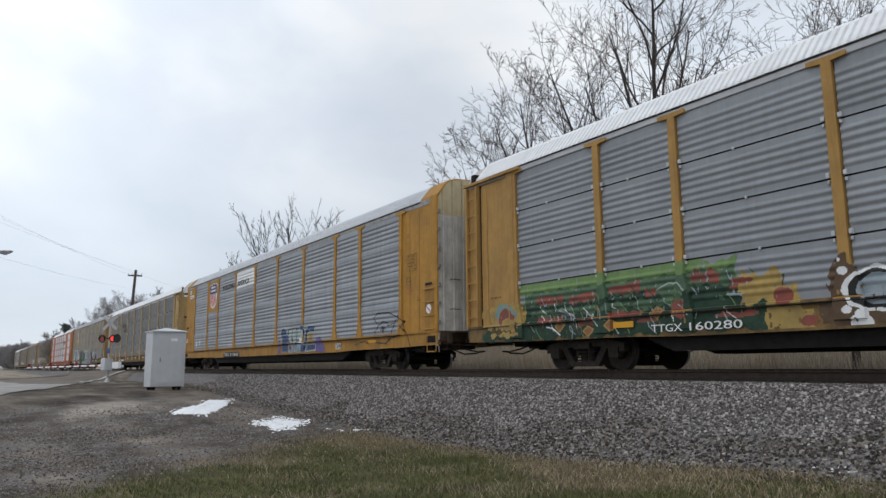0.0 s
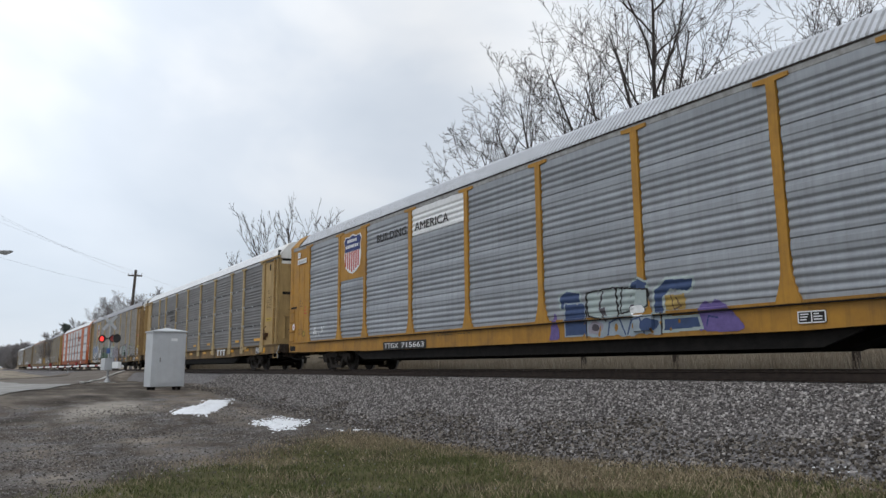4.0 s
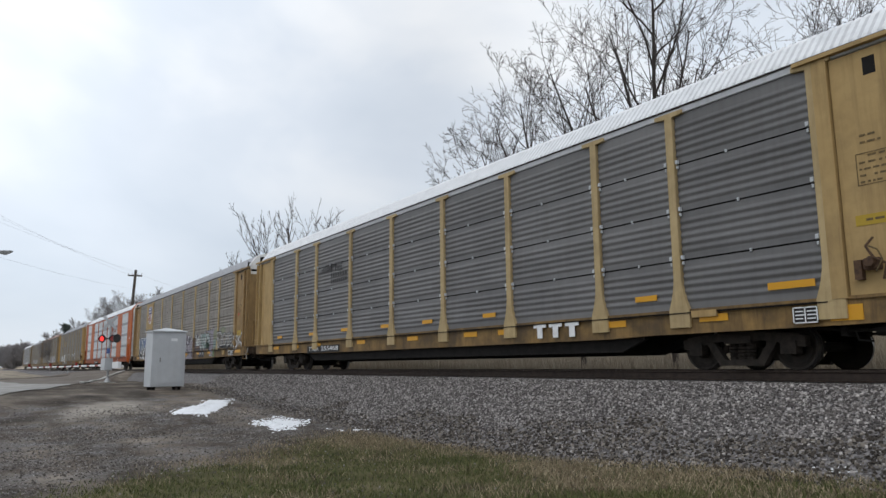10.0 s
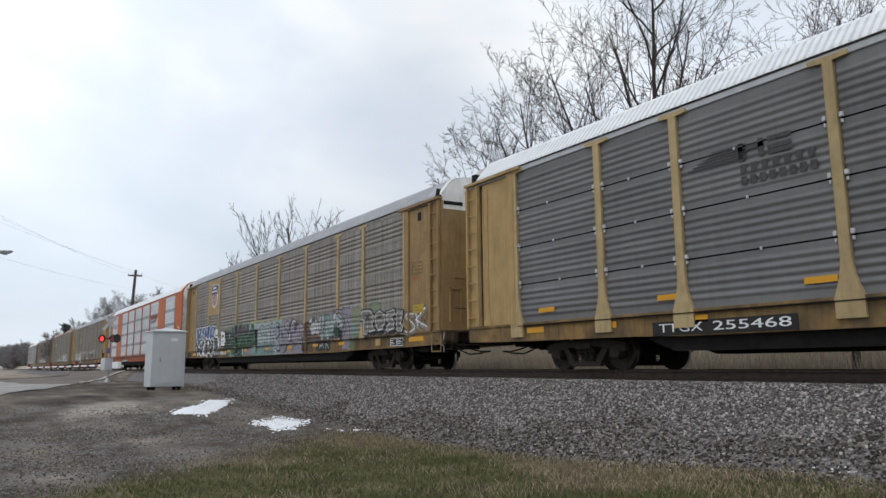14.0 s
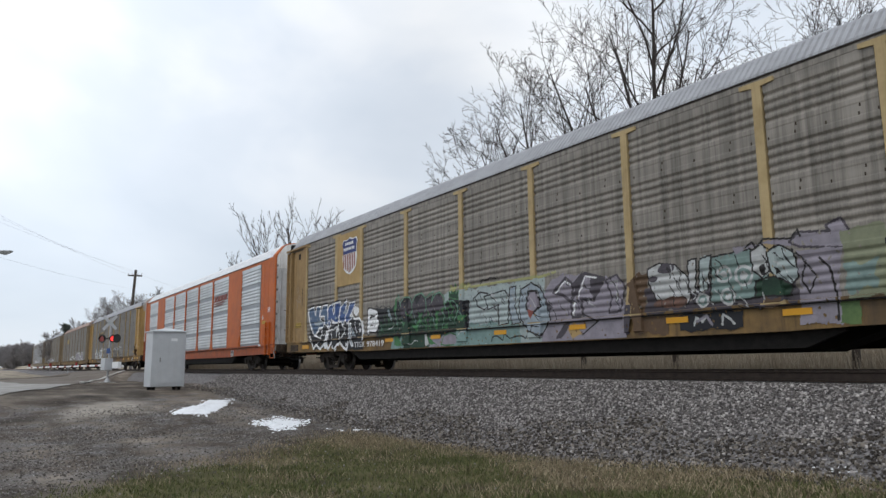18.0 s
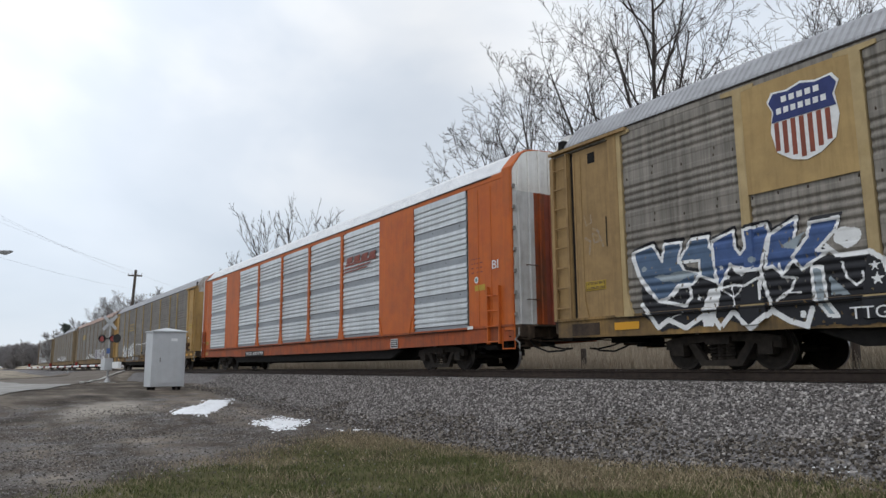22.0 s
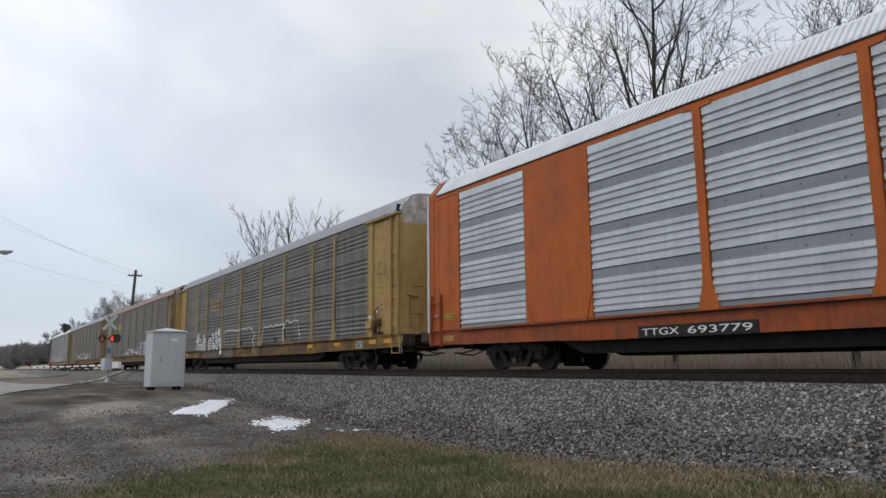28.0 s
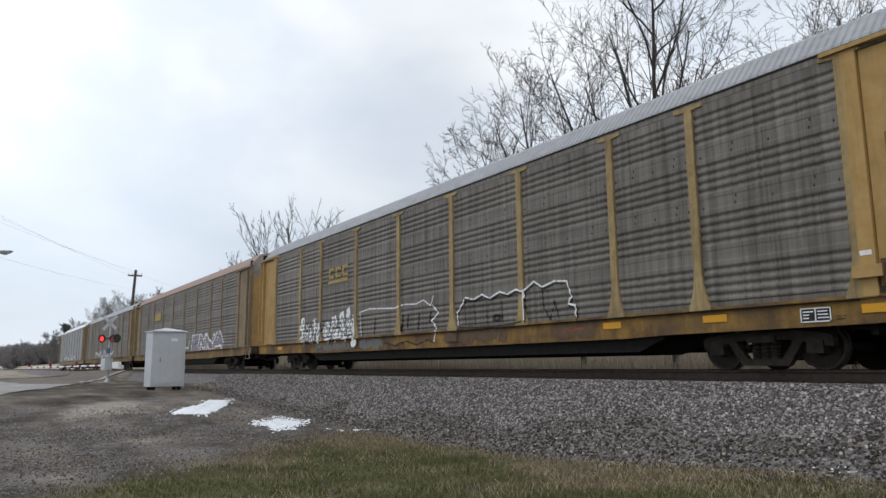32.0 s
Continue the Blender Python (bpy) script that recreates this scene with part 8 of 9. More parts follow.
part("emblem", mark.mesh("emblem", M["gold"]), car_f, "faded gold emblem of plain bars")
stencil(car_f, 12.10, 12.60, 2.84, 3.22, 5, M["stencil"], 51, 0.022)
stencil(car_f, 12.2, 12.45, 2.62, 2.80, 3, M["stencil"], 52, 0.022, False)
on_side(car_f, "caution_label", 12.07, 12.64, 2.33, 2.52, M["label_yellow"], 0.022, "yellow caution label", 0.004)
stencil(car_f, 12.1, 12.6, 2.36, 2.49, 2, M["stencil"], 53, 0.027, False)
stencil(car_f, 12.3, 12.75, 1.75, 2.05, 4, M["stencil"], 54, 0.022, False)
part("round_sticker", Shape().tube((12.05, -HALF_W - 0.024, 1.78), (12.05, -HALF_W - 0.032, 1.78), 0.06, n=14).mesh("round_sticker", M["white"]), car_f, "small round white sticker")
hand_brake(car_f, 12.26, 1.42, 1.3)
on_side(car_f, "lower_plate", 11.58, 12.50, 1.005, 1.13, M["grimy_end"], 0.03, "dark brown plate under the hand brake", 0.012)
stencil(car_f, 11.17, 11.44, 0.70, 0.78, 2, M["black"], 56, 0.02, False)
on_side(car_f, "white_tag", 11.64, 11.80, 1.56, 1.63, M["white"], 0.078, "small white tag", 0.004)
part("door_bar", Shape().box(HALF_L + END_BOW - 0.02, HALF_L + END_BOW + 0.05, -0.12, -0.02, 1.0, 5.0).mesh("door_bar", M["grimy_end"]), car_f, "dark locking bar down the end doors")
data_plate(car_f, 10.68, 11.14, 0.69, 0.90, 55, 0.02)
for x in (-11.0, 6.9, 9.2, 11.8, 12.75):
    reflector(car_f, x, 0.84, 0.46, 0.12, 0.02)
on_side(car_f, "lock_bar", 11.55, 11.95, 1.25, 1.42, M["straw_yellow"], 0.08, thick=0.08)

# --- cars G, H, I: seen far off, pale tags along the bottom
for car, seed in ((car_g, 61), (car_h, 62), (car_i, 63)):
    g = Spray(-9.0, 9.5, 0.98, 1.9, 0.04)
    if car is car_g:
        g.letters("EMNA", 3.6, 9.3, 1.05, 1.75, 0.30, "lilac", "white", 0.1).tag(3.6, 9.2, 1.1, 0.6, 0.06, "zinc_dark", seed).tag(-3.0, 3.0, 1.1, 0.5, 0.08, "white", seed + 9)
        on_side(car_g, "emblem", -6.6, -4.8, 3.2, 3.7, M["gold"], 0.05, "faded gold emblem")
    else:
        g.tag(-6.0, 5.0, 1.1, 0.6, 0.12, "white", seed).tag(-5.0, 4.0, 1.1, 0.6, 0.1, "lilac", seed + 5)
    g.put(car, "bands", "pale sprayed tags")

# ---------------------------------------------------------------- trees


def limbs(seed, height, trunk_r, first=0.3, spread=1.0, depth=4, lean=((0, 0), (0, 0)), kids=6, upward=0.09, twigs=(4, 5, 4)):
    """Segments (p, q, r0, r1) of a bare tree that grows from the origin; lean: sideways drift at the foot and at the head."""
    r = random.Random(seed)
    segs = []

    def grow(p, d, length, rad, level):
        n = (10, 7, 5, 4, 3)[level]
        pts = [p]
        rads = [rad]
        dirs = [d]
        for i in range(n):
            if level == 0:
                t = (i + 1) / n
                d = Vector((lean[0][0] + (lean[1][0] - lean[0][0]) * t + r.gauss(0, 0.05), lean[0][1] + (lean[1][1] - lean[0][1]) * t + r.gauss(0, 0.05), 1)).normalized()
            else:
                wob = (0, 0.10, 0.15, 0.20, 0.24)[level]
                d = (d + Vector((r.gauss(0, wob), r.gauss(0, wob), r.gauss(0, wob * 0.7) + upward))).normalized()
            q = p + d * (length / n)
            r1 = rad * (1 - 0.78 * (i + 1) / n)
            segs.append((p, q, rads[-1], max(r1, 0.003)))
            p = q
            pts.append(p)
            rads.append(max(r1, 0.003))
            dirs.append(d)
        if level >= depth:
            return
        count = kids if level == 0 else r.randint(twigs[level - 1] - 1, twigs[level - 1])
        lo = first if level == 0 else 0.25
        turn = r.uniform(0, 6.28)
        for c in range(count):
            t = lo + (0.97 - lo) * (c + r.random()) / count
            k = min(int(t * n), n - 1)
            base = pts[k].lerp(pts[k + 1], t * n - k)
            axis = dirs[k + 1]
            turn += 2.4 + r.uniform(-0.5, 0.5)
            side = axis.orthogonal().normalized()
            side = Matrix.Rotation(turn, 3, axis) @ side
            ang = r.uniform(0.45, 0.85) * spread
            nd = (axis * math.cos(ang) + side * math.sin(ang)).normalized()
            share = (0.50 - 0.24 * t) if level == 0 else r.uniform(0.34, 0.60) * (1.15 - 0.45 * t)
            grow(base, nd, length * share * r.uniform(0.85, 1.15), rads[k] * r.uniform(0.5, 0.72), level + 1)

    grow(Vector((0, 0, 0)), Vector((lean[0][0], lean[0][1], 1)).normalized(), height * 0.95, trunk_r, 0)
    k = height / max(s[1].z for s in segs)
    return [(p * k, q * k, a, b) for p, q, a, b in segs]


def tubes(segs, name, mat, sides=4):
    P = np.array([s[0] for s in segs])
    Q = np.array([s[1] for s in segs])
    r0 = np.array([s[2] for s in segs])
    r1 = np.array([s[3] for s in segs])
    d = Q - P
    d /= np.maximum(np.linalg.norm(d, axis=1, keepdims=True), 1e-6)
    ref = np.where(np.abs(d[:, 2:3]) > 0.9, np.array([[1.0, 0, 0]]), np.array([[0, 0, 1.0]]))
    a = np.cross(d, ref)
    a /= np.linalg.norm(a, axis=1, keepdims=True)
    b = np.cross(d, a)
    ang = np.arange(sides) * 2 * math.pi / sides
    ring = a[:, None] * np.cos(ang)[None, :, None] + b[:, None] * np.sin(ang)[None, :, None]
    v = np.concatenate([P[:, None] + ring * r0[:, None, None], Q[:, None] + ring * r1[:, None, None]], 1)
    i = np.arange(sides)
    f = np.stack([i, (i + 1) % sides, sides + (i + 1) % sides, sides + i], -1)
    f = (f[None] + 2 * sides * np.arange(len(segs))[:, None, None]).reshape(-1, 4)
    return mesh_np(name, v.reshape(-1, 3), f, [mat], True)


def bare_tree(x, y, height, trunk_r, seed, label, fine=0.009, bark="bark", twig="twig", **grow):
    tree = thing("bare_tree", None, label, "tree", "bare trees behind the track", at=pose(x, y, float(ground_z(x, y)) - 0.1))
    segs = limbs(seed, height, trunk_r, **grow)
    thick = [s for s in segs if s[2] > 0.03]
    thin = [s for s in segs if s[2] <= 0.03]
    part("trunk", tubes(thick, "trunk", M[bark], 6), tree)
    part("crown", tubes([(p, q, max(a, fine), max(b, fine * 0.8)) for p, q, a, b in thin], "crown", M[twig], 3), tree)
    return tree


def place_at(px_azimuth, distance):
    """Ground point at an azimuth (degrees from the track's normal towards the left) and a distance."""
    a = radians(px_azimuth)
    return -math.sin(a) * distance, math.cos(a) * distance


# x, y, height, trunk radius, seed, sideways lean at the head, first branch, kids
NEAR_TREES = [
    (-21.6, 22.5, 15.0, 0.15, 3, 0.24, 0.45, 9),
    (-20.7, 24.8, 14.6, 0.15, 5, 0.32, 0.45, 8),
    (-25.0, 25.9, 15.0, 0.14, 15, 0.23, 0.45, 8),
    (-19.0, 23.3, 16.6, 0.17, 8, 0.24, 0.45, 9),
    (-18.2, 22.6, 18.0, 0.20, 12, 0.06, 0.45, 10),
    (-21.1, 24.2, 17.4, 0.16, 14, -0.21, 0.45, 9),
    (-22.6, 28.5, 17.0, 0.15, 17, -0.12, 0.45, 8),
    (-29.6, 23.0, 11.8, 0.12, 21, 0.30, 0.50, 8),
    (-27.9, 23.6, 12.6, 0.13, 22, 0.33, 0.50, 8),
    (-27.2, 24.5, 12.6, 0.13, 23, 0.33, 0.50, 7),
    (-27.5, 24.6, 16.4, 0.15, 71, 0.19, 0.52, 9),
    (-23.0, 35.1, 17.4, 0.15, 31, 0.07, 0.50, 8),
    (-22.3, 33.3, 18.4, 0.16, 32, -0.26, 0.50, 8),
    (-20.8, 34.2, 19.4, 0.16, 34, -0.21, 0.50, 8),
    (-18.1, 33.5, 18.6, 0.17, 33, -0.19, 0.50, 8),
]
LEFT_TREES = [
    (-54.0, 20.8, 12.3, 0.16, 41, 0.44, 0.60, 6),
    (-54.6, 21.9, 11.7, 0.15, 42, 0.46, 0.62, 6),
    (-53.1, 20.8, 13.0, 0.18, 43, 0.10, 0.55, 7),
    (-53.0, 20.9, 12.9, 0.16, 46, -0.17, 0.66, 5),
    (-53.8, 21.8, 12.2, 0.12, 47, -0.29, 0.70, 4),
    (-62.6, 21.2, 9.9, 0.14, 44, 0.38, 0.55, 7),
    (-67.1, 20.0, 9.2, 0.13, 45, 0.24, 0.50, 8),
]
FAR_TREES = [
    (-104.0, 15.6, 11.0, 0.24, 57, 0.06, 0.30, 16),
    (-106.6, 18.2, 11.4, 0.24, 51, 0.05, 0.32, 16),
    (-110.1, 21.5, 11.2, 0.20, 52, 0.03, 0.40, 12),
    (-109.1, 14.9, 9.6, 0.20, 55, 0.08, 0.25, 14),
    (-119.2, 12.9, 8.6, 0.17, 53, 0.03, 0.22, 14),
    (-124.3, 12.6, 7.6, 0.17, 54, 0.05, 0.22, 14),
    (-129.5, 10.4, 6.9, 0.15, 56, 0.03, 0.2, 14),
    (-108.3, 20.2, 10.0, 0.20, 58, 0.08, 0.3, 14),
    (-122.0, 15.1, 8.6, 0.17, 59, 0.0, 0.22, 14),
    (-127.0, 11.5, 7.2, 0.15, 60, 0.0, 0.2, 14),
]


def plant(rows, label, **grow):
    for x, y, h, r, seed, lean, first, kids in rows:
        d = math.hypot(x, y)
        ux, uy = -y / d, x / d           # sideways, to the left as seen from the lawn
        bare_tree(x, y, h, r, seed, label, first=first, kids=kids, fine=d * (0.00027 if d < 45 else 0.00026 if d < 90 else 0.00015), lean=((ux * lean * 0.5, uy * lean * 0.5), (ux * lean, uy * lean)), **grow)


plant([(x, y, h, 0.85 * r, *rest) for x, y, h, r, *rest in NEAR_TREES], "leafless grey-brown tree behind the railway", spread=0.98, upward=0.05, twigs=(5, 5, 3))
plant(LEFT_TREES, "slender leafless tree with forked stems", spread=0.62, depth=3, upward=0.07, twigs=(4, 4, 3))
plant(FAR_TREES, "distant rounded leafless tree beyond the crossing", spread=1.15, depth=3, twigs=(10, 9, 6), bark="paled_twig", twig="paled_twig", upward=0.06)


def woods():
    """A far belt of bare trees beyond the end of the fields, joined."""
    r = random.Random(77)
    protos = [limbs(200 + i, 5.0, 0.10, first=0.06, spread=1.35, depth=2, kids=22, twigs=(7, 5, 4)) for i in range(4)]
    out = []
    for i in range(520):
        if i < 330:                # a wood across the line of sight, open where the track runs through
            x, y, s = r.uniform(-540, -430), r.uniform(16.5, 62), r.uniform(2.1, 2.75)
        elif i < 400:              # where the track bends away
            x, y, s = r.uniform(-800, -720), r.uniform(2, 34), r.uniform(3.3, 4.2)
        elif i < 460:
            x, y, s = r.uniform(-540, -430), r.uniform(-40, 6), r.uniform(2.1, 2.6)
        else:
            x, y = place_at(r.uniform(20, 80), r.uniform(120, 200))
            s = r.uniform(0.6, 0.8)
        z = float(ground_z(x, y)) - 0.2
        ca, sa = math.cos(i), math.sin(i)
        for p, q, a, b in protos[i % 4]:
            out.append((Vector((x + s * (p.x * ca - p.y * sa), y + s * (p.x * sa + p.y * ca), z + s * p.z)),
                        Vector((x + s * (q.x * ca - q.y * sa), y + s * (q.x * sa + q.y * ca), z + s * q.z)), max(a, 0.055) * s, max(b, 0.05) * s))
    thing("far_woods", tubes(out, "far_woods", M["hazed_bark"], 3), "far belt of leafless woods, haze put into its grey colour", "woods", kind="stuff")


woods()


def evergreen(x, y, h):
    tree = thing("evergreen_tree", None, "dark green rounded evergreen far beyond the crossing", "tree", at=pose(x, y, float(ground_z(x, y))))
    part("trunk", Shape().tube((0, 0, -0.1), (0, 0, h * 0.9), 0.16, 0.03, 7).mesh("trunk", M["bark"]), tree)
    r = np.random.default_rng(9)
    n = 230
    a = r.uniform(0, 6.28, n)
    t = r.random(n) ** 0.8
    rad = 0.065 * h * np.sqrt(1 - (t * 1.6 - 0.8) ** 2) * r.random(n) ** 0.4 * (1 + 0.3 * np.sin(3 * a))
    p = np.stack([np.cos(a) * rad, np.sin(a) * rad, h * (0.84 + 0.14 * t)], -1)
    segs = [(Vector(q), Vector(q) + Vector((r.normal(0, 0.25), r.normal(0, 0.25), r.normal(0.05, 0.2))), 0.06, 0.02) for q in p]
    part("crown", tubes(segs, "crown", M["needles"], 3), tree)


evergreen(*place_at(84.63, 112), 7.0)

# ---------------------------------------------------------------- crossing things


def equipment_cabinet(x, y, turn):
    z = float(ground_z(x, y))
    cab = thing("equipment_cabinet", None, "tall silver-grey metal signal equipment cabinet on legs", "cabinet", at=pose(x, y, z, 0, 0, turn))
    w, d, h = 1.18, 0.98, 2.10
    part("body", Shape().box(-w / 2, w / 2, -d / 2, d / 2, 0.12, h, 0.015).mesh("body", M["cabinet"]), cab)
    roof = Shape()
    o = 0.05
    roof.add([(-w / 2 - o, -d / 2 - o, h), (w / 2 + o, -d / 2 - o, h), (w / 2 + o, d / 2 + o, h), (-w / 2 - o, d / 2 + o, h),
              (-w / 2 - o, -d / 2 - o, h + 0.03), (w / 2 + o, -d / 2 - o, h + 0.03), (w / 2 + o, d / 2 + o, h + 0.03), (-w / 2 - o, d / 2 + o, h + 0.03), (0, 0, h + 0.17)],
             [(0, 3, 2, 1), (0, 1, 5, 4), (1, 2, 6, 5), (2, 3, 7, 6), (3, 0, 4, 7), (4, 5, 8), (5, 6, 8), (6, 7, 8), (7, 4, 8)])
    part("roof", roof.mesh("roof", M["cabinet"]), cab)
    door = part("door", Shape().box(-w / 2 + 0.22, w / 2 - 0.10, -d / 2 - 0.018, -d / 2 + 0.01, 0.24, h - 0.16).mesh("door", M["cabinet"]), cab)
    part("handle", Shape().box(-w / 2 + 0.27, -w / 2 + 0.30, -d / 2 - 0.045, -d / 2 - 0.015, 1.0, 1.16).mesh("handle", M["metal"]), door)
    part("name_plate", Shape().box(0.06, 0.28, -d / 2 - 0.024, -d / 2 - 0.016, h - 0.34, h - 0.24).mesh("name_plate", M["white"]), door)
    for px, py in ((-0.45, -0.3), (0.45, -0.3), (-0.45, 0.3), (0.45, 0.3)):
        part("leg", Shape().box(px - 0.06, px + 0.06, py - 0.05, py + 0.05, -0.08, 0.13).mesh("leg", M["under"]), cab)


equipment_cabinet(-28.35, 6.02, 92.5)

lit_lenses = []


def crossing_signal(x, y):
    z = float(ground_z(x, y))
    sig = thing("crossing_signal", None, "railway crossing mast, red flashers and lowered striped gate", "signal", at=pose(x, y, z - 0.05))
    part("mast", Shape().tube((0, 0, 0.0), (0, 0, 3.55), 0.055, n=12).tube((0, 0, 0), (0, 0, 0.3), 0.2, 0.09, 12).mesh("mast", M["galv"]), sig)
    part("base", Shape().box(-0.38, 0.38, -0.38, 0.38, -0.1, 0.10, 0.03).mesh("base", M["concrete"]), sig)
    face = pose(0, 0, 0, 0, 0, 46)       # flashers and boards look down the road
    for a in (-1, 1):
        blade = Shape().box(-0.54, 0.54, -0.075, -0.055, -0.085, 0.085, 0.005)
        part("crossbuck_board", blade.mesh("crossbuck_board", M["galv"]), sig, "weathered grey-white crossing board", at=face @ pose(0, 0, 3.28, 0, a * 42, 0))
    part("cross_arm", Shape().tube((-0.48, 0, 2.42), (0.48, 0, 2.42), 0.03, n=8).mesh("cross_arm", M["lamp_black"]), sig, at=face)
    rear = Shape().tube((0.50, -0.10, 2.42), (0.50, 0.06, 2.42), 0.20, 0.12, 16).tube((0.50, -0.11, 2.42), (0.50, -0.10, 2.42), 0.235, n=20)
    part("rear_lamp", rear.mesh("rear_lamp", M["lamp_black"]), sig, "black back of a lamp for the other side", at=face)
    for sx in (-1, 1):
        lamp = Shape()
        cx = -0.43 if sx < 0 else 0.215
        lamp.tube((cx, 0.10, 2.42), (cx, -0.06, 2.42), 0.10, 0.16, 16)
        n = 24
        ring = [(math.cos(2 * math.pi * i / n), math.sin(2 * math.pi * i / n)) for i in range(n)]
        lamp.add([(cx + 0.16 * c, -0.06, 2.42 + 0.16 * s) for c, s in ring] + [(cx + 0.215 * c, -0.062, 2.42 + 0.215 * s) for c, s in ring] +
                 [(cx + 0.215 * c, -0.05, 2.42 + 0.215 * s) for c, s in ring],
                 [(i, n + i, n + (i + 1) % n, (i + 1) % n) for i in range(n)] + [(n + i, 2 * n + i, 2 * n + (i + 1) % n, n + (i + 1) % n) for i in range(n)])
        for i in range(n):                # hood over the upper half
            c0, s0 = ring[i]
            c1, s1 = ring[(i + 1) % n]
            if s0 > -0.2 or s1 > -0.2:
                lamp.add([(cx + 0.17 * c0, -0.06, 2.42 + 0.17 * s0), (cx + 0.17 * c1, -0.06, 2.42 + 0.17 * s1), (cx + 0.17 * c1, -0.15, 2.42 + 0.17 * s1), (cx + 0.17 * c0, -0.15, 2.42 + 0.17 * s0)], [(0, 1, 2, 3)])
        lp = part("signal_lamp", lamp.mesh("signal_lamp", M["lamp_black"]), sig, "black round signal lamp with hood", at=face)
        part("lens", Shape().tube((cx, -0.062, 2.42), (cx, -0.075, 2.42), 0.15, n=20).mesh("lens", M["lens_dark"]), lp, "dark red lens")
        lit_lenses.append((part("lit_lens", Shape().tube((0, 0, 0), (0, -0.012, 0), 0.125, n=20).mesh("lit_lens", M["lens_lit"]), lp, "glowing red lens", at=pose(cx, -0.08, 2.42)), cx, sx))
    part("control_box", Shape().box(-0.20, 0.22, -0.22, 0.22, 0.72, 1.36, 0.03).mesh("control_box", M["cabinet"]), sig, "pale grey gate machine box", at=pose(0.08, -0.1, 0, 0, 0, 20))
    part("counterweight", Shape().box(0.3, 1.25, -0.1, 0.06, 0.82, 1.16, 0.02).box(0.3, 1.3, 0.1, 0.16, 0.88, 1.0).mesh("counterweight", M["white"]), sig, at=pose(0.2, 0.15, 0, 0, 0, 10))
    part("sign_plate", Shape().box(-0.11, 0.11, -0.07, -0.06, 1.62, 1.9).mesh("sign_plate", M["blue_spray"]), sig, at=face)
    root, tip = Vector((-0.3, -0.15, 0.98)), Vector((-12.6, -3.1, 0.90))
    n = 32
    arm = part("gate_arm", Shape().tube(root, root.lerp(tip, 0.05), 0.07, n=6).mesh("gate_arm", M["white"]), sig, "long red and white striped gate arm")
    for i in range(n):
        a, b = root.lerp(tip, i / n), root.lerp(tip, (i + 1) / n)
        s = Shape().tube(a, b, 0.060 - 0.0006 * i, 0.0594 - 0.0006 * i, 8)
        part("stripe", s.mesh("stripe", M["salmon"] if i % 3 == 2 else M["white"]), arm, "red band" if i % 3 == 2 else "white band")
    for t in (0.32, 0.66, 0.97):
        p = root.lerp(tip, t)
        part("arm_lamp", Shape().tube(p + Vector((0, 0, 0.05)), p + Vector((0, 0, 0.24)), 0.07, n=10).mesh("arm_lamp", M["lens_dark"]), arm, "small red arm lamp")
    p = root.lerp(tip, 0.42)
    part("arm_support", Shape().tube(p, p + Vector((0, 0, -0.45)), 0.02, n=6).mesh("arm_support", M["galv"]), arm)


crossing_signal(-43.0, 6.22)


def utility_pole(x, y, h):
    z = float(ground_z(x, y))
    pole = thing("utility_pole", None, "dark weathered wooden utility pole with crossarm", "pole", at=pose(x, y, z, -2.5))
    part("shaft", Shape().tube((0, 0, -0.3), (0, 0, h), 0.19, 0.13, 12).mesh("shaft", M["wood_pole"]), pole)
    part("crossarm", Shape().box(-0.72, 0.72, -0.16, -0.06, h - 0.68, h - 0.54).mesh("crossarm", M["wood_pole"]), pole, at=pose(0, 0, 0, 0, 0, 62))
    for u in (-0.65, -0.3, 0.3, 0.65):
        part("insulator", Shape().tube((u, -0.11, h - 0.54), (u, -0.11, h - 0.36), 0.05, 0.04, 8).mesh("insulator", M["galv"]), pole, at=pose(0, 0, 0, 0, 0, 62))
    return Vector((x, y, z + h - 0.4))


pole_head = utility_pole(-80.2, 13.2, 10.7)
pole_head.y += 0.45


def wire(a, b, sag, r, label):
    s = Shape()
    pts = []
    for i in range(25):
        t = i / 24
        p = a.lerp(b, t)
        p.z -= sag * 4 * t * (1 - t)
        pts.append(p)
    s.pipe(pts, r, 4)
    thing("overhead_wire", s.mesh("overhead_wire", M["wire"]), label, "wire", "overhead wires", at=None)


for dx, dz, ez in ((-0.9, 0.0, 0.0), (0.0, 0.1, -0.35), (0.9, 0.0, -0.75)):
    wire(pole_head + Vector((dx * 0.4, dx * 0.9, dz)), Vector((-58.0, -1.4, 13.0 + ez)), 0.25, 0.007, "thin grey overhead wire crossing the sky")
wire(pole_head + Vector((0, 0, -1.6)), Vector((-52.0, -0.8, 8.6)), 0.25, 0.007, "thin grey overhead wire crossing the sky")
wire(pole_head + Vector((0.3, 0, 0)), Vector((-150.0, 60, 10.0)), 0.4, 0.007, "thin grey overhead wire crossing the sky")


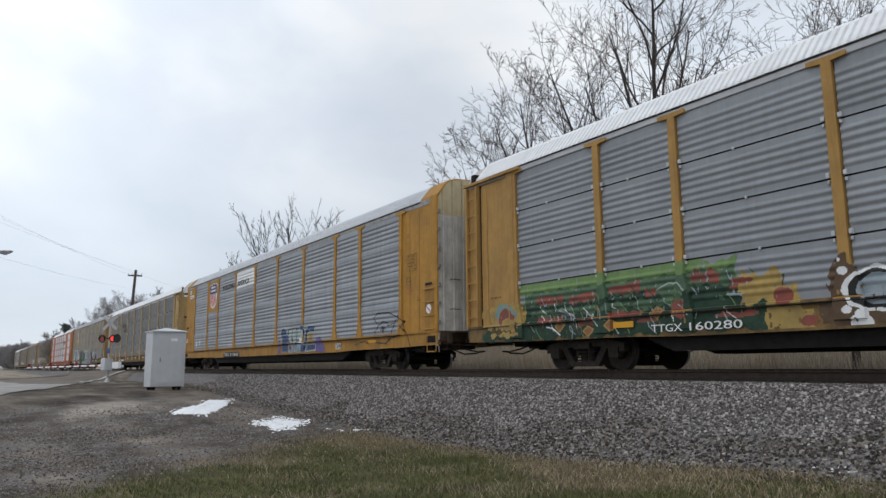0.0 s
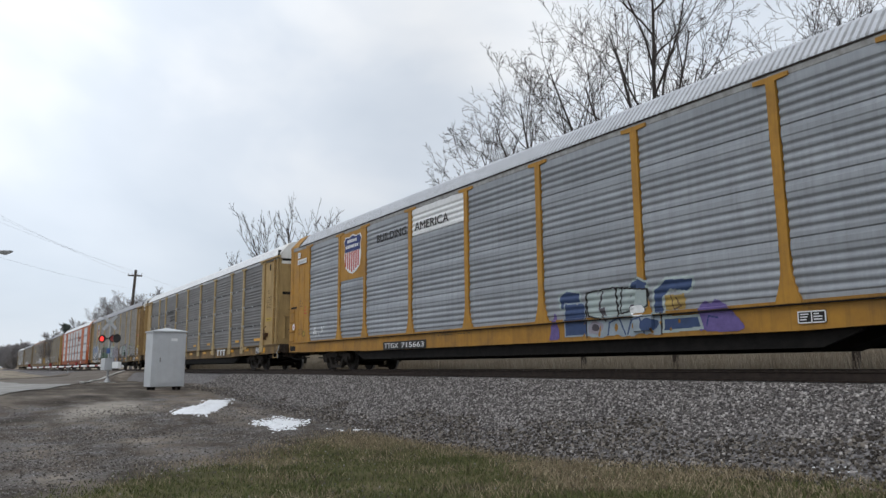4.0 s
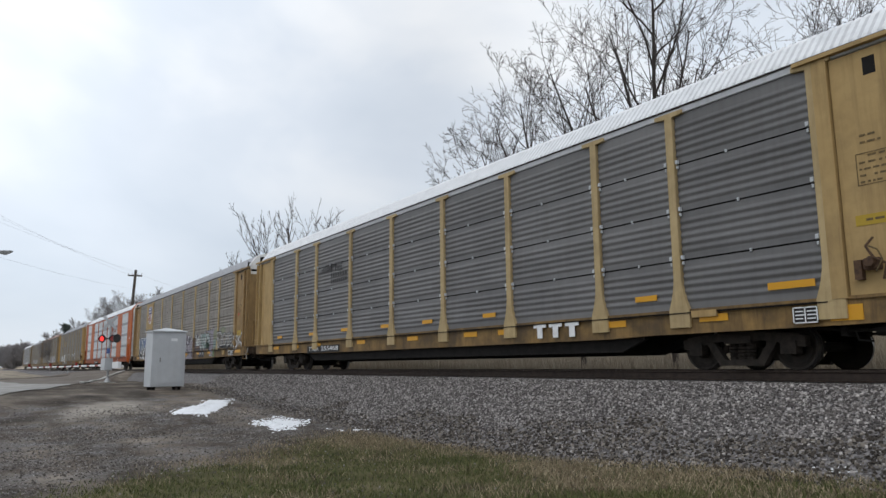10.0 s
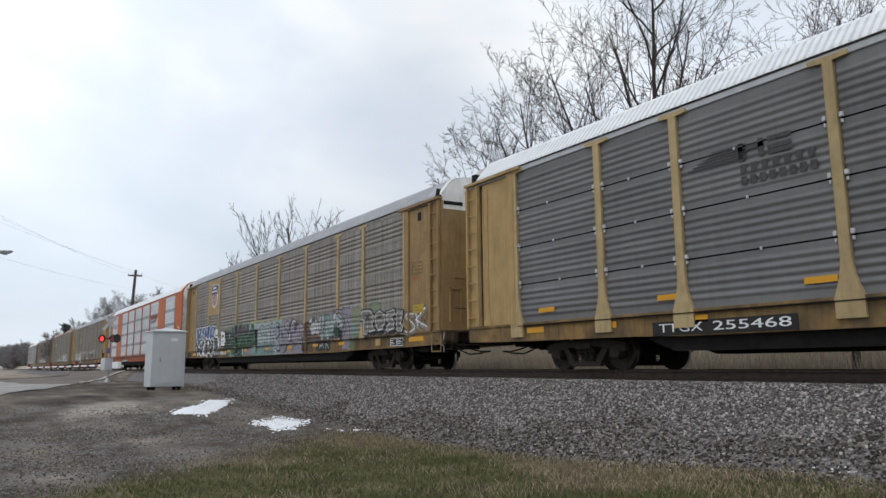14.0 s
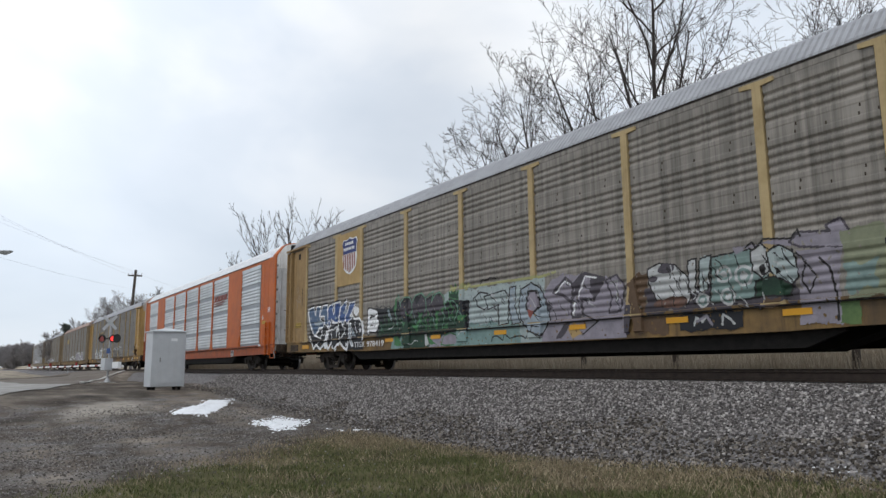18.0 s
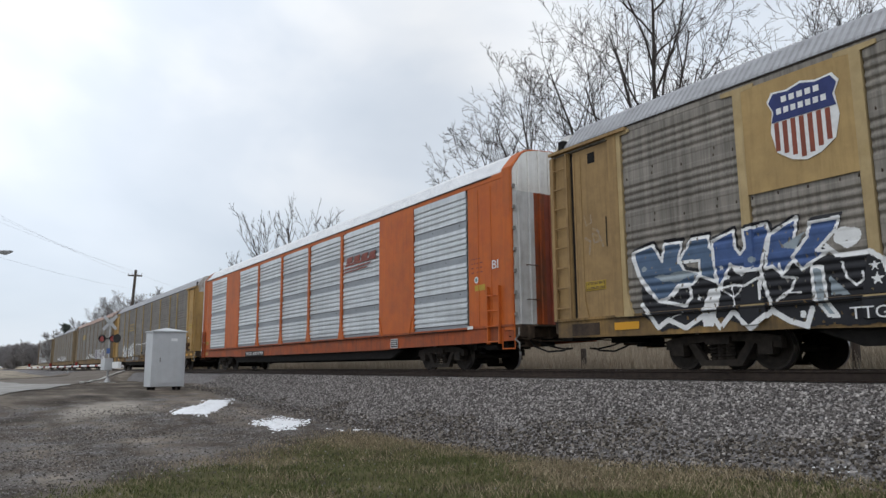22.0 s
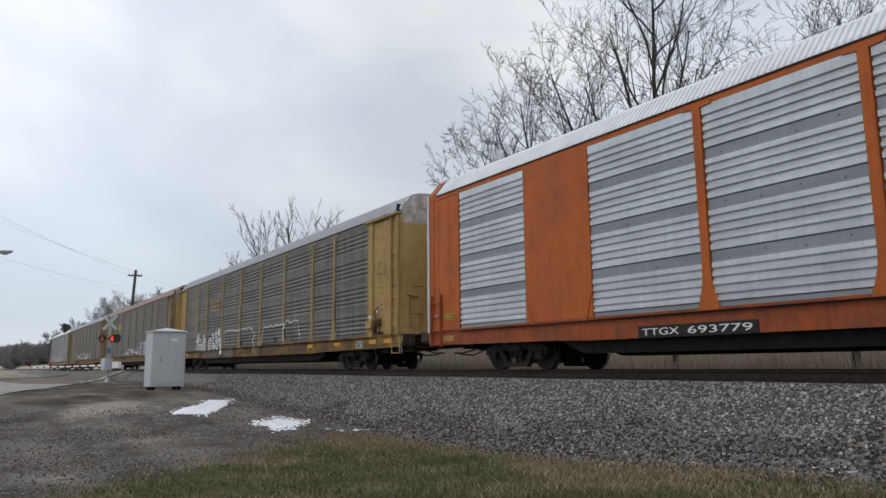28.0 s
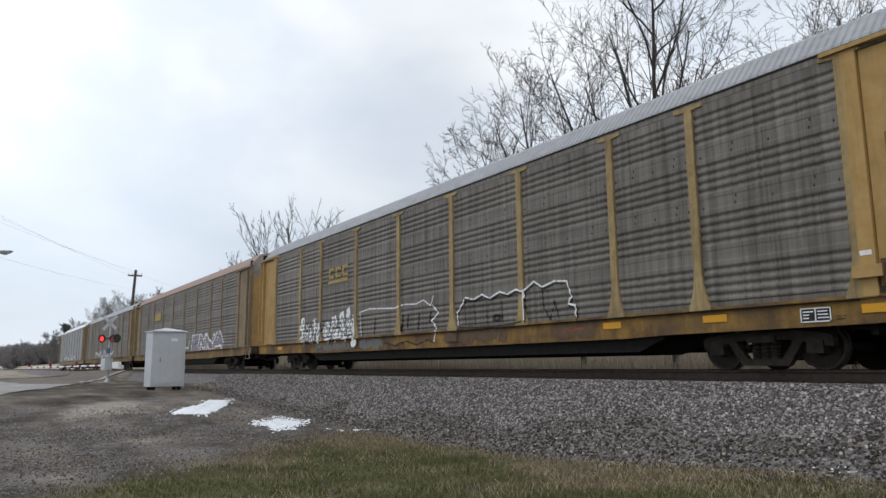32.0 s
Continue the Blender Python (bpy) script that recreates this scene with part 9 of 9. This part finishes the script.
def street_lamp(x, y, z):
    lamp = thing("street_lamp", None, "grey street lamp with a long arm", "street lamp", at=pose(x - 2.2, y - 2.2, float(ground_z(x - 2.2, y - 2.2))))
    h = z - float(ground_z(x - 2.2, y - 2.2))
    part("pole", Shape().tube((0, 0, -0.3), (0, 0, h + 0.4), 0.11, 0.07, 10).mesh("pole", M["galv"]), lamp)
    part("arm", Shape().pipe([(0, 0, h - 0.3), (0.8, 0.8, h + 0.0), (1.7, 1.7, h + 0.04)], 0.03, 8).mesh("arm", M["galv"]), lamp)
    s = Shape()
    s.add([(1.55, 1.75, h + 0.10), (1.75, 1.55, h + 0.10), (2.25, 2.15, h + 0.08), (2.15, 2.25, h + 0.08),
           (1.58, 1.72, h - 0.06), (1.72, 1.58, h - 0.06), (2.22, 2.18, h - 0.02), (2.18, 2.22, h - 0.02), (1.9, 1.9, h - 0.16)],
          [(0, 1, 2, 3), (0, 4, 5, 1), (1, 5, 6, 2), (2, 6, 7, 3), (3, 7, 4, 0), (4, 8, 5), (5, 8, 6), (6, 8, 7), (7, 8, 4)])
    part("lamp_head", s.mesh("lamp_head", M["galv"]), lamp, "grey cobra-style lamp head")


street_lamp(-46.2, 1.42, 7.7)


# ---------------------------------------------------------------- what moves


def motions():
    for car, x0 in zip(cars, START):
        walk(car, [(t, pose(x0 + travelled(t), TRACK_Y, RAIL_TOP)) for t in range(33)])
    turns = [i / 8 for i in range(257)]
    angles = [math.degrees(travelled(t) / WHEEL_R) for t in turns]
    for ws, dx in wheelsets:
        walk(ws, [(t, pose(dx, 0, WHEEL_R + 0.05, 0, a, 0)) for t, a in zip(turns, angles)])
    for lens, cx, side in lit_lenses:    # the lit disc comes forward in its lamp when it flashes
        rows = []
        on, back = pose(cx, -0.08, 2.42), pose(cx, 0.03, 2.42)
        state = -1                       # which lamp is lit at the start: 1 is the one nearer the track
        t = 0.19
        rows.append((0.0, on if side == 1 else back))
        lit = 1
        while t < 31.9:
            rows.append((t - 0.03, on if side == lit else back))
            lit = -lit
            rows.append((t + 0.03, on if side == lit else back))
            t += 0.6055
        rows.append((32.0, on if side == lit else back))
        walk(lens, rows)


motions()
